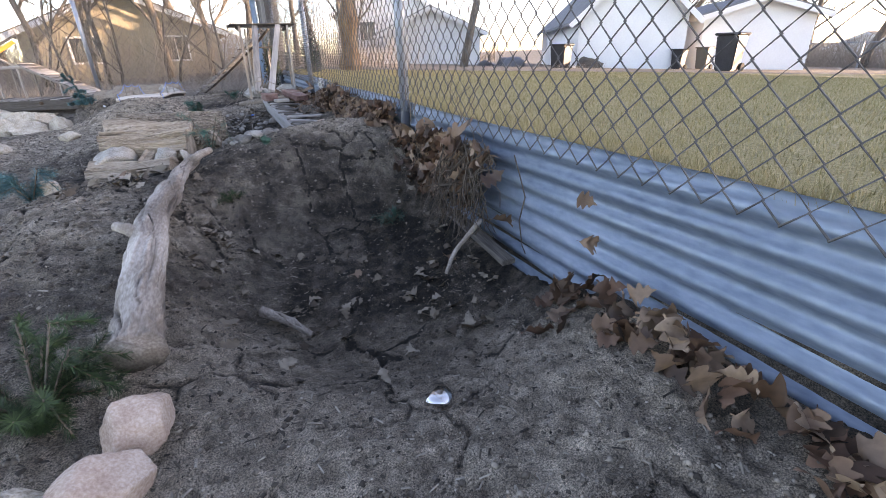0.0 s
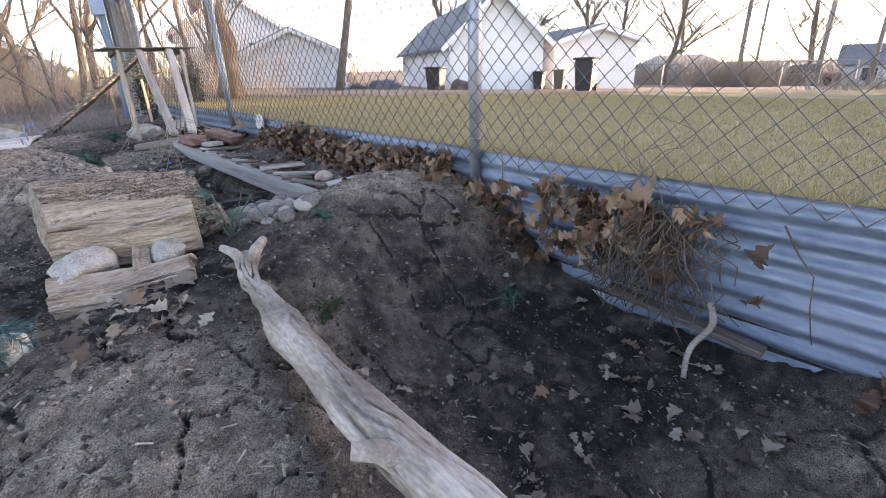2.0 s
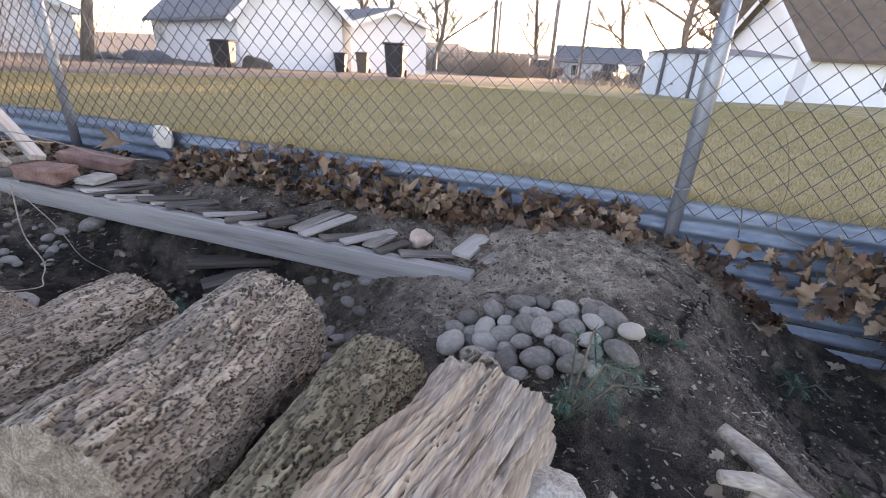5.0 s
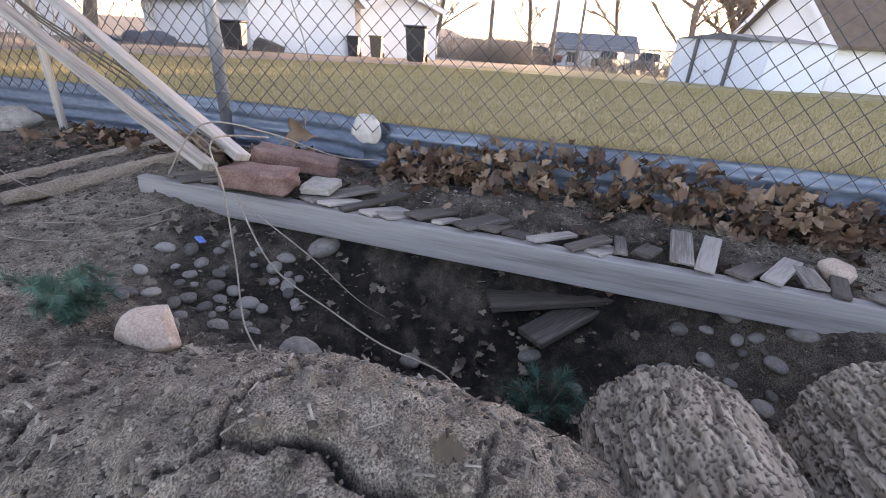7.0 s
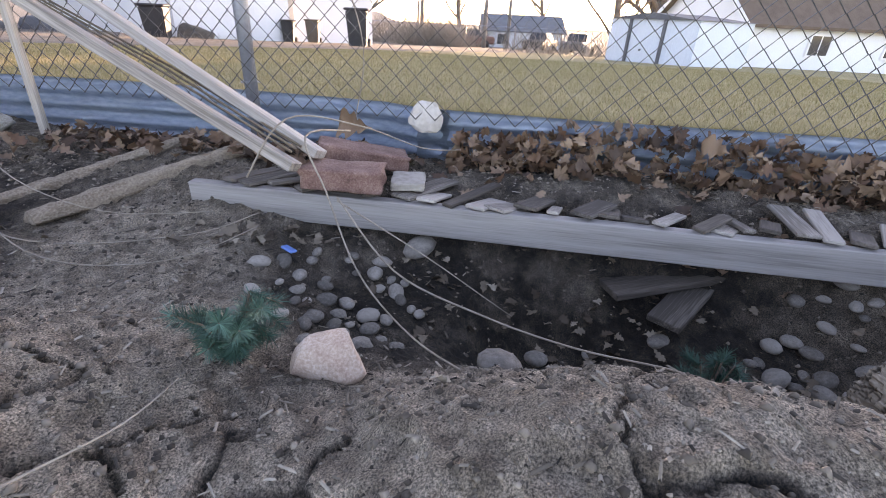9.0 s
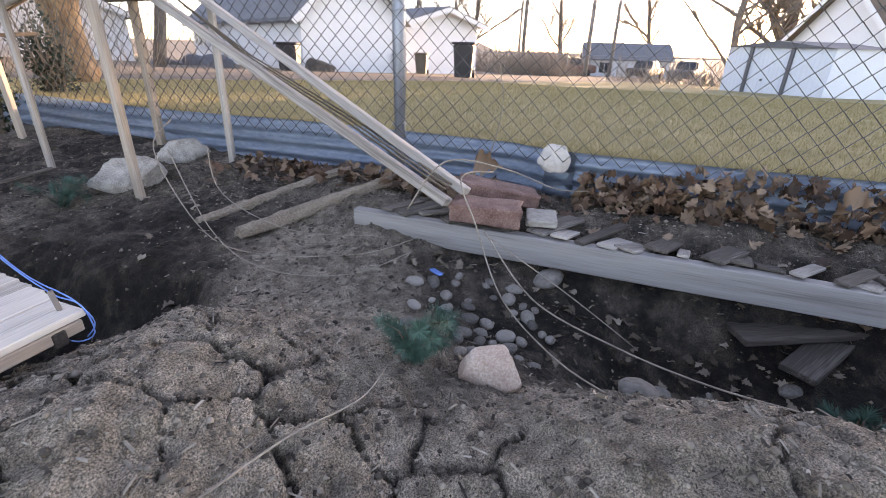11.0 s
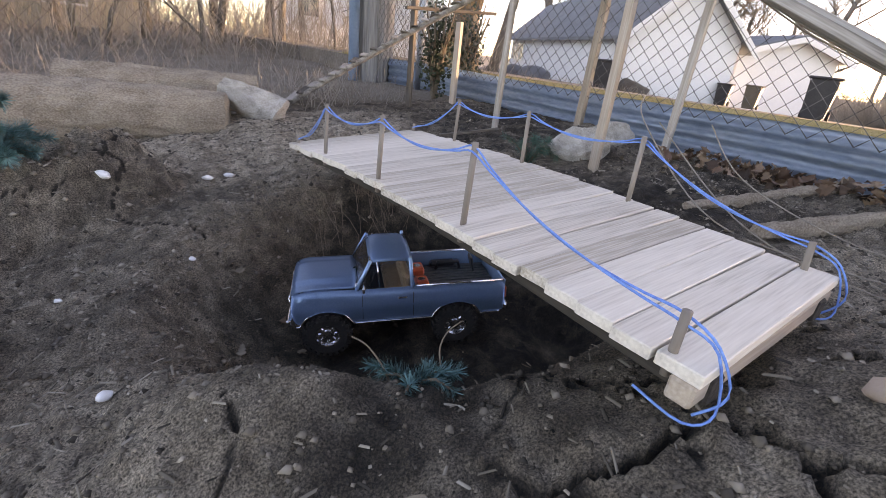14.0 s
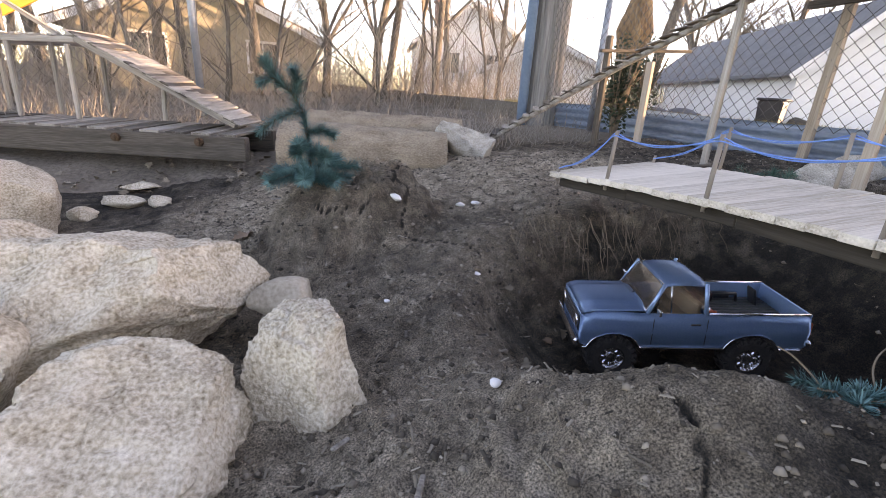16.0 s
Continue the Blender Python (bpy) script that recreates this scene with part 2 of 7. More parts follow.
M_ORANGE = mat("orange_plastic", [(0.62, 0.20, 0.03), (0.75, 0.27, 0.05)], 0.5, 5, 60, 0.05)
M_REDCAN = mat("red_orange_plastic", [(0.62, 0.085, 0.03), (0.72, 0.12, 0.05)], 0.45, 20, 120, 0.05)
M_PAINT = mat("silver_blue_paint", [(0.20, 0.39, 0.61), (0.30, 0.50, 0.72)], 0.26, 4, 300, 0.02, metal=0.5)
M_CHROME = mat("chrome", [(0.7, 0.71, 0.73), (0.8, 0.8, 0.82)], 0.15, 9, 90, 0, metal=1.0)
M_TYRE = mat("tyre_rubber", [(0.014, 0.013, 0.013), (0.035, 0.032, 0.03)], 0.9, 30, 200, 0.2)
M_BLACK = mat("black_plastic", [(0.012, 0.012, 0.013), (0.03, 0.03, 0.032)], 0.5, 20, 120, 0.05)
M_BEDGREY = mat("bed_liner", [(0.05, 0.052, 0.056), (0.10, 0.10, 0.107)], 0.55, 20, 120, 0.05)
M_SEAT = mat("tan_seat", [(0.25, 0.15, 0.09), (0.33, 0.21, 0.13)], 0.7, 20, 120, 0.1)


def glass(name, tint):
    m = bpy.data.materials.new(name)
    m.use_nodes = True
    b = m.node_tree.nodes["Principled BSDF"]
    b.inputs["Base Color"].default_value = (*tint, 1)
    b.inputs["Roughness"].default_value = 0.05
    b.inputs["Transmission Weight"].default_value = 1.0
    b.inputs["IOR"].default_value = 1.2
    return m


M_GLASS = glass("clear_glass", (0.9, 0.93, 0.95))
M_PANE = mat("house_pane", [(0.03, 0.035, 0.04), (0.07, 0.08, 0.09)], 0.08, 1, 10, 0)


def island_mat(name, ramp, rough=0.8, backlight=0.0):
    """Loose pieces, each island with its own shade."""
    m = bpy.data.materials.new(name)
    m.use_nodes = True
    N, K = m.node_tree.nodes, m.node_tree.links
    g = N.new("ShaderNodeNewGeometry")
    cr = N.new("ShaderNodeValToRGB")
    el = cr.color_ramp.elements
    for i in range(len(ramp) - 2):
        el.new((i + 1) / (len(ramp) - 1))
    for e, c in zip(el, ramp):
        e.color = (*c, 1)
    K.new(g.outputs["Random Per Island"], cr.inputs[0])
    tc = N.new("ShaderNodeTexCoord")
    n = N.new("ShaderNodeTexNoise")
    n.inputs["Scale"].default_value, n.inputs["Detail"].default_value = 70, 3
    K.new(tc.outputs["Object"], n.inputs[0])
    mr = N.new("ShaderNodeMapRange")
    mr.inputs[3].default_value, mr.inputs[4].default_value = 0.55, 1.35
    K.new(n.outputs[0], mr.inputs[0])
    mu = N.new("ShaderNodeMix")
    mu.data_type, mu.blend_type = "RGBA", "MULTIPLY"
    mu.inputs[0].default_value = 1.0
    K.new(cr.outputs[0], mu.inputs[6])
    K.new(mr.outputs[0], mu.inputs[7])
    b = N["Principled BSDF"]
    K.new(mu.outputs[2], b.inputs["Base Color"])
    b.inputs["Roughness"].default_value = rough
    return m


M_LEAF = island_mat("dead_leaf", [(0.02, 0.011, 0.007), (0.085, 0.041, 0.022), (0.18, 0.102, 0.063), (0.31, 0.21, 0.143), (0.14, 0.067, 0.04), (0.05, 0.028, 0.019), (0.235, 0.146, 0.096)], 0.7)
M_PALELEAF = island_mat("bleached_leaf", [(0.06, 0.041, 0.028), (0.13, 0.098, 0.07), (0.22, 0.175, 0.13), (0.36, 0.305, 0.24)], 0.8)
M_CLOD = island_mat("soil_clods", [(0.035, 0.028, 0.022), (0.09, 0.073, 0.058), (0.18, 0.148, 0.118), (0.31, 0.26, 0.21)], 0.95)
M_STRAW = island_mat("chips", [(0.018, 0.014, 0.011), (0.07, 0.056, 0.043), (0.17, 0.14, 0.108), (0.26, 0.22, 0.175), (0.38, 0.33, 0.27)], 0.9)
M_GRASS = island_mat("dry_grass", [(0.20, 0.18, 0.062), (0.35, 0.275, 0.13), (0.54, 0.42, 0.24), (0.27, 0.225, 0.095), (0.47, 0.365, 0.20)], 0.8)
M_PINE = island_mat("pine_needles", [(0.012, 0.05, 0.035), (0.03, 0.11, 0.085), (0.05, 0.17, 0.13), (0.02, 0.07, 0.04)], 0.6)
M_BLUEPINE = island_mat("blue_needles", [(0.012, 0.05, 0.05), (0.03, 0.14, 0.145), (0.09, 0.27, 0.29), (0.02, 0.085, 0.07)], 0.6)
M_GREENTUFT = island_mat("green_tuft", [(0.012, 0.03, 0.012), (0.03, 0.07, 0.025), (0.06, 0.12, 0.04)], 0.7)


def mesh(name, bm, material, smooth=False):
    me = bpy.data.meshes.new(name)
    bm.to_mesh(me)
    bm.free()
    if material:
        me.materials.append(material)
    if smooth:
        for p in me.polygons:
            p.use_smooth = True
    return me


def part(name, bm, material, parent=None, label="", smooth=False):
    ob = new(name, mesh(name, bm, material, smooth))
    if parent:
        ob.parent = parent
    if label:
        ob["label"] = label
    return ob


def box(bm, size, m, bevel=0.0):
    r = bmesh.ops.create_cube(bm, size=1.0, matrix=m @ Matrix.Diagonal((*size, 1)))
    if bevel:
        es = list({e for v in r["verts"] for e in v.link_edges})
        bmesh.ops.bevel(bm, geom=es, offset=bevel, segments=1, affect="EDGES", profile=0.5)


def tube(bm, pts, r0, r1=None, n=8, cap=True):
    """A round tube along points, tapering from r0 to r1."""
    r1 = r0 if r1 is None else r1
    pts = [Vector(p) for p in pts]
    rings = []
    for i, p in enumerate(pts):
        d = (pts[min(i + 1, len(pts) - 1)] - pts[max(i - 1, 0)]).normalized()
        q = d.to_track_quat("Z", "Y")
        r = r0 + (r1 - r0) * i / max(1, len(pts) - 1)
        rings.append([bm.verts.new(p + q @ Vector((r * math.cos(6.2832 * k / n), r * math.sin(6.2832 * k / n), 0))) for k in range(n)])
    for a, b in zip(rings, rings[1:]):
        for k in range(n):
            bm.faces.new((a[k], a[(k + 1) % n], b[(k + 1) % n], b[k]))
    if cap:
        bm.faces.new(rings[0][::-1])
        bm.faces.new(rings[-1])


def axis(a, b, up=(0, 0, 1)):
    """Pose at the middle of a-b with local y along it and z near up."""
    a, b = Vector(a), Vector(b)
    y = (b - a).normalized()
    x = y.cross(Vector(up)).normalized()
    z = x.cross(y)
    m = Matrix((x, y, z)).transposed().to_4x4()
    m.translation = (a + b) / 2
    return m, (b - a).length



# ---- ground ----
def vnoise(x, y, seed):
    """Smooth value noise on arrays, about -1 to 1."""
    xi, yi = np.floor(x).astype(np.int64), np.floor(y).astype(np.int64)
    fx, fy = x - xi, y - yi
    fx, fy = fx * fx * (3 - 2 * fx), fy * fy * (3 - 2 * fy)

    def h(a, b):
        n = (a * 374761393 + b * 668265263 + seed * 69069) & 0x7FFFFFFF
        n = ((n ^ (n >> 13)) * 1274126177) & 0x7FFFFFFF
        return ((n ^ (n >> 16)) & 0xFFFF) / 32767.5 - 1

    a, b, c, d = h(xi, yi), h(xi + 1, yi), h(xi, yi + 1), h(xi + 1, yi + 1)
    return a + (b - a) * fx + (c - a) * fy + (a - b - c + d) * fx * fy


def fbm(x, y, seed, n=4):
    return sum(vnoise(x * 2 ** i, y * 2 ** i, seed + i) * 0.5 ** i for i in range(n))


def cell_gap(x, y, seed):
    """Distance to the nearest border between jittered cells."""
    xi, yi = np.floor(x), np.floor(y)
    best, second = np.full_like(x, 9.0), np.full_like(x, 9.0)
    for dx in (-1, 0, 1):
        for dy in (-1, 0, 1):
            cx, cy = xi + dx, yi + dy
            jx, jy = vnoise(cx + 0.0, cy + 0.0, seed), vnoise(cx + 0.0, cy + 0.0, seed + 7)
            d = np.hypot(cx + 0.5 + 0.42 * jx - x, cy + 0.5 + 0.42 * jy - y)
            second = np.where(d < best, best, np.minimum(second, d))
            best = np.minimum(best, d)
    return second - best


def plates(x, y, seed):
    """Jittered cells: distance to the border, one value a cell, and a tilt across it."""
    xi, yi = np.floor(x), np.floor(y)
    best, second, tone, lift = (np.full_like(x, 9.0) for _ in range(4))
    for dx in (-1, 0, 1):
        for dy in (-1, 0, 1):
            cx, cy = xi + dx, yi + dy
            px, py = cx + 0.5 + 0.42 * vnoise(cx + 0.0, cy + 0.0, seed), cy + 0.5 + 0.42 * vnoise(cx + 0.0, cy + 0.0, seed + 7)
            d = np.hypot(px - x, py - y)
            near = d < best
            second = np.where(near, best, np.minimum(second, d))
            best = np.where(near, d, best)
            tone = np.where(near, vnoise(cx + 0.0, cy + 0.0, seed + 13), tone)
            lift = np.where(near, x - px, lift)
    return second - best, tone, lift


# centre x, y, radii, height, steepness
HILLS = [
    (-0.42, -0.85, 0.62, 0.70, -0.255, 5), (-0.45, -1.90, 0.80, 0.70, -0.119, 2), (-1.35, -0.50, 0.35, 0.50, 0.116, 2),
    (-0.55, 0.20, 0.75, 0.42, 0.182, 2), (-1.30, 0.25, 0.40, 0.30, -0.064, 2), (-0.75, 1.45, 0.36, 0.62, -0.205, 6),
    (-0.70, 2.15, 0.30, 0.45, -0.122, 3), (-1.34, 1.68, 0.33, 0.52, 0.215, 3), (-0.15, 1.60, 0.25, 1.20, 0.086, 2),
    (-1.62, 2.78, 0.42, 0.35, 0.234, 2), (-1.20, 2.60, 0.30, 0.30, 0.020, 2), (-1.62, 3.70, 0.49, 0.45, -0.245, 7),
]
HILLS += [
    (-1.10, 3.50, 0.40, 0.40, 0.011, 2), (-2.30, 4.43, 0.26, 0.20, 0.165, 5), (-2.60, 3.90, 0.60, 0.70, -0.106, 2),
    (-1.24, 3.30, 0.20, 0.24, -0.17, 4), (-1.60, 4.70, 0.60, 0.50, 0.043, 2), (-3.20, 5.20, 0.80, 0.90, -0.196, 2), (-0.25, 4.40, 0.50, 0.80, 0.038, 2),
    (-2.00, 3.36, 0.26, 0.19, 0.105, 2), (-0.40, 3.10, 0.40, 0.50, 0.027, 2), (-2.00, 0.30, 0.60, 0.60, 0.069, 2),
]
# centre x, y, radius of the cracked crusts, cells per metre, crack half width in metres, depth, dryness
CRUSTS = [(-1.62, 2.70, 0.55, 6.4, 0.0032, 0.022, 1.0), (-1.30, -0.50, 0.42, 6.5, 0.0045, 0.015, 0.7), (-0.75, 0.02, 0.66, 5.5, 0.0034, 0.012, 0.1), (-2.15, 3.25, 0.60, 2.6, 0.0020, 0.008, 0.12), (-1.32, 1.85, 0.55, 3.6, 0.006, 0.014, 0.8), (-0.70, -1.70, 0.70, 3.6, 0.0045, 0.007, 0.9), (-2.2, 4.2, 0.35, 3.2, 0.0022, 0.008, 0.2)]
# further dry patches: centre x, y, radius
DRY = [(-1.38, 1.65, 0.42), (-0.80, -1.75, 0.75), (-1.45, 1.95, 0.42), (-2.4, 4.9, 0.55), (-2.55, 3.45, 0.42), (-1.7, 4.75, 0.5), (-2.1, -0.1, 0.5), (-0.25, 0.45, 0.45), (-2.3, 2.0, 0.9), (-1.3, 5.0, 0.5), (-1.15, 2.75, 0.35), (-0.9, 3.0, 0.4)]
# dark patches, moist soil plus painted pit and hollow shade: centre x, y, radius, strength
DAMP_SHADE = [(-0.72, 2.35, 0.35, 0.6), (-1.15, 0.0, 0.35, 0.6), (-0.70, 1.50, 0.42, 0.9), (-1.52, 3.72, 0.50, 1.0), (-0.35, -0.62, 0.42, 0.55), (-0.70, 2.05, 0.35, 0.8), (-1.03, 3.60, 0.50, 0.92), (-1.20, 3.30, 0.30, 0.9), (-0.45, 4.75, 0.55, 0.8), (-1.35, 0.25, 0.35, 0.8), (-0.55, -1.25, 0.35, 0.45), (-3.1, 5.75, 0.5, 0.8), (-1.78, 3.12, 0.38, 0.5)]


def ground_height(x, y):
    """Height of the bare ground, from hollows and mounds (arrays)."""
    z = -0.2896 + 0.0436 * (np.maximum(x, -4) + 1) + 0.0095 * (np.clip(y, -3, 6) - 1.5)
    for cx, cy, rx, ry, h, p in HILLS:
        u, w = (x - cx) / rx, (y - cy) / ry
        z = z + h * np.exp(-((u * u + w * w) ** (p / 2)))
    return z


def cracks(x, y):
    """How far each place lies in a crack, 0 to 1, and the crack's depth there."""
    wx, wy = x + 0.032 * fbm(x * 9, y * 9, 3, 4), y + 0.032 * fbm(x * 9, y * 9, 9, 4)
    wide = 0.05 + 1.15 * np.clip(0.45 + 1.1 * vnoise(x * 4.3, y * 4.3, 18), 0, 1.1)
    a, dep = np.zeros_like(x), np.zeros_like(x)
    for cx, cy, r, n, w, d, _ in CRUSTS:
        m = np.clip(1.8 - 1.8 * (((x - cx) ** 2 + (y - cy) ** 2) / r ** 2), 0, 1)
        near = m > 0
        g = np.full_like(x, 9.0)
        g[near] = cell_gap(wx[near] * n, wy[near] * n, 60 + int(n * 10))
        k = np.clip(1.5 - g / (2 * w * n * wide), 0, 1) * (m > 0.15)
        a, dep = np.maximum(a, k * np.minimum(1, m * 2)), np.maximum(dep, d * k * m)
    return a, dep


def ground_detail(x, y):
    u, w = 0.83 * x + 0.56 * y, 0.83 * y - 0.56 * x
    p, q = 0.42 * x - 0.91 * y, 0.42 * y + 0.91 * x
    z = 0.018 * fbm(x * 3.1, y * 3.1, 20) + 0.008 * fbm(u * 13, w * 13, 30) + 0.011 * (0.4 - np.abs(fbm(p * 21, q * 21, 35, 2))) + 0.006 * (0.4 - np.abs(vnoise(u * 47 + 0.7 * vnoise(x * 30, y * 30, 8), w * 47, 40)))
    z = z + 0.0022 * (((np.sin(x * 9173.1 + y * 7919.7) * 43758.5453) % 1.0) - 0.5)
    clod = np.exp(-(((x + 2.30) / 0.34) ** 2 + ((y - 4.40) / 0.30) ** 2))
    z = z + clod * (0.05 * (0.5 - np.abs(fbm(x * 11, y * 11, 52, 3))) + 0.02 * vnoise(x * 40, y * 40, 55))
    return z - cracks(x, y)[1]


def lawn_height(x, y):
    return -0.025 - 0.043 * np.clip(x, 0, 60)


def lawn_edge(y):
    return np.where(y > 2.36, 0.14, 0.042)


def grid_mesh(name, verts, faces, material, smooth=False):
    me = bpy.data.meshes.new(name)
    verts, faces = np.asarray(verts, float), np.asarray(faces, int)
    k = faces.shape[1]
    me.vertices.add(len(verts))
    me.vertices.foreach_set("co", verts.ravel())
    me.loops.add(faces.size)
    me.loops.foreach_set("vertex_index", faces.ravel())
    me.polygons.add(len(faces))
    me.polygons.foreach_set("loop_start", np.arange(len(faces)) * k)
    me.polygons.foreach_set("loop_total", np.full(len(faces), k))
    if smooth:
        me.polygons.foreach_set("use_smooth", np.ones(len(faces), bool))
    for m in material if isinstance(material, list) else [material]:
        me.materials.append(m)
    me.update()
    me.validate()
    return me


xs = np.concatenate([-np.geomspace(300, 3.1, 60), np.arange(-3.05, 0.03, 0.0075), [0.034, 0.05, 0.08, 0.11, 0.135, 0.15], np.geomspace(0.18, 300, 66)])
ys = np.concatenate([-np.geomspace(300, 2.4, 50), np.arange(-2.35, 5.7, 0.0075), np.geomspace(5.75, 400, 90)])
GX, GY = np.meshgrid(xs, ys)
GZ = np.where(GX > lawn_edge(GY), lawn_height(GX, GY), ground_height(np.minimum(GX, 0), GY) + ground_detail(GX, GY))
GZ = np.where((GX < lawn_edge(GY)) & (GX > 0.005), np.minimum(GZ, -0.16), GZ)


def land(x, y):
    """Ground height at one place, between the nearest points of the sheet."""
    i, j = min(max(int(np.searchsorted(xs, x)) - 1, 0), len(xs) - 2), min(max(int(np.searchsorted(ys, y)) - 1, 0), len(ys) - 2)
    u, w = (x - xs[i]) / (xs[i + 1] - xs[i]), (y - ys[j]) / (ys[j + 1] - ys[j])
    return float((GZ[j, i] * (1 - u) + GZ[j, i + 1] * u) * (1 - w) + (GZ[j + 1, i] * (1 - u) + GZ[j + 1, i + 1] * u) * w)


idx = np.arange(GX.size).reshape(GX.shape)
faces = np.stack([idx[:-1, :-1], idx[:-1, 1:], idx[1:, 1:], idx[1:, :-1]], -1).reshape(-1, 4)
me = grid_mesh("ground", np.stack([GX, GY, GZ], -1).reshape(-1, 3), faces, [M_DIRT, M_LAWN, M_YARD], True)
fx, fy = GX[:-1, :-1].ravel(), GY[:-1, :-1].ravel()
me.polygons.foreach_set("material_index", np.where(fx > lawn_edge(fy) + 0.002, np.where(fy + 0.35 * fx > 8.5, 2, 1), np.where(fy > 5.6, 2, 0)).astype(np.int32))
dry = 0.36 + 0.24 * fbm(GX * 2, GY * 2, 77, 3)
for cx, cy, r, k in [(c[0], c[1], c[2], c[6]) for c in CRUSTS] + [(*c, 1.0) for c in DRY]:
    dry = dry + (1 - dry) * k * np.clip(1.4 - 1.4 * ((GX - cx) ** 2 + (GY - cy) ** 2) / (r * 1.1) ** 2, 0, 1)
# darken the patches: moist soil, with the hollows' shade put into the colour
for cx, cy, r, k in DAMP_SHADE:
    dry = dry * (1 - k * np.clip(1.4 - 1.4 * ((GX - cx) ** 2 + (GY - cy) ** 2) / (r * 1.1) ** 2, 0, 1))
# cracks are pushed to the dark soil colour, painting the shade inside them
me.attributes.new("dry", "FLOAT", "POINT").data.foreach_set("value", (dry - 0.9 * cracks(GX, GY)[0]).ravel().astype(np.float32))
tagged(new("ground", me), "bare cracked brown soil with a dry lawn behind the fence", "ground", kind="structure")

# short dry grass of the lawn behind the sheet
rng = np.random.default_rng(5)
n = 260000
gx = 0.05 + 9.0 * rng.random(n) ** 2.4
gy = -3.5 + 11.5 * rng.random(n)
keep = (gy + 0.35 * gx < 8.6) & (gx > lawn_edge(gy) + 0.005)
gx, gy = gx[keep], gy[keep]
n = len(gx)
gz = lawn_height(gx, gy)
ang, ln = rng.random(n) * 6.283, 0.009 + 0.018 * rng.random(n) + 0.03 * (gx < 0.25) * rng.random(n)
w = 0.0012 + 0.0010 * gx
lean = 0.9 * rng.random(n)
base = np.stack([gx, gy, gz - 0.003], -1)
side = np.stack([np.cos(ang), np.sin(ang), 0 * ang], -1) * w[:, None]
tip = base + np.stack([-np.sin(ang) * lean * ln, np.cos(ang) * lean * ln, ln], -1)
tri = np.stack([base - side, base + side, tip], 1).reshape(-1, 3)
tagged(new("lawn_grass", grid_mesh("lawn_grass", tri, np.arange(3 * n).reshape(-1, 3), M_GRASS)), "short dry yellow-green lawn grass", "grass", kind="stuff")

# chips, straw and grit lying on the soil
def off_damp_shade(x, y):
    """The places that lie outside the moist hollows darkened with painted shade."""
    damp_shade = np.zeros(len(x))
    for dx, dy, r, k in DAMP_SHADE:
        damp_shade = np.maximum(damp_shade, k * np.clip(1.8 - 1.5 * ((x - dx) ** 2 + (y - dy) ** 2) / r ** 2, 0, 1))
    keep = rng.random(len(x)) > 0.97 * damp_shade
    return x[keep], y[keep]


n = 42000
cx, cy = -2.9 + 2.85 * rng.random(n), -2.2 + 7.6 * rng.random(n)
cx, cy = off_damp_shade(cx, cy)
n = len(cx)
cz = ground_height(cx, cy) + ground_detail(cx, cy) + 0.002
ang, ln, wd = rng.random(n) * 6.283, 0.002 + 0.015 * rng.random(n) ** 4, 0.0008 + 0.0020 * rng.random(n)
d = np.stack([np.cos(ang), np.sin(ang), 0.25 * (rng.random(n) - 0.5)], -1) * ln[:, None]
s = np.stack([-np.sin(ang), np.cos(ang), 0 * ang], -1) * wd[:, None]
c = np.stack([cx, cy, cz], -1)
up = np.array([0, 0, 1.0]) * wd[:, None] * 0.9
v4 = np.stack([c - d - s, c + d - s, c + d + s, c - d + s, c - d * 0.8 + up, c + d * 0.8 + up], 1).reshape(-1, 3)
o = (np.arange(n) * 6)[:, None]
f4 = np.concatenate([o + np.array([[0, 1, 5, 4]]), o + np.array([[2, 3, 4, 5]])])
tagged(new("soil_chips", grid_mesh("soil_chips", v4, f4, M_STRAW)), "small straw bits and wood chips strewn on the soil", "litter", kind="stuff")
n = 85000
cx, cy = -2.9 + 2.85 * rng.random(n), -2.2 + 7.6 * rng.random(n)
cx, cy = off_damp_shade(cx, cy)
n = len(cx)
cz = ground_height(cx, cy) + ground_detail(cx, cy)
r = 0.0017 + 0.0075 * rng.random(n) ** 4
octa = np.array([(1, 0, 0), (0, 1, 0), (-1, 0, 0), (0, -1, 0), (0, 0, 0.8), (0, 0, -0.8)], float)
v = (np.stack([cx, cy, cz], -1)[:, None] + octa[None] * r[:, None, None] * (0.7 + 0.6 * rng.random((n, 6, 1)))).reshape(-1, 3)
f3 = np.array([(0, 1, 4), (1, 2, 4), (2, 3, 4), (3, 0, 4), (1, 0, 5), (2, 1, 5), (3, 2, 5), (0, 3, 5)])
tagged(new("soil_grit", grid_mesh("soil_grit", v, ((np.arange(n) * 6)[:, None, None] + f3[None]).reshape(-1, 3), M_CLOD)), "small clods and grit strewn on the soil", "litter", kind="stuff")


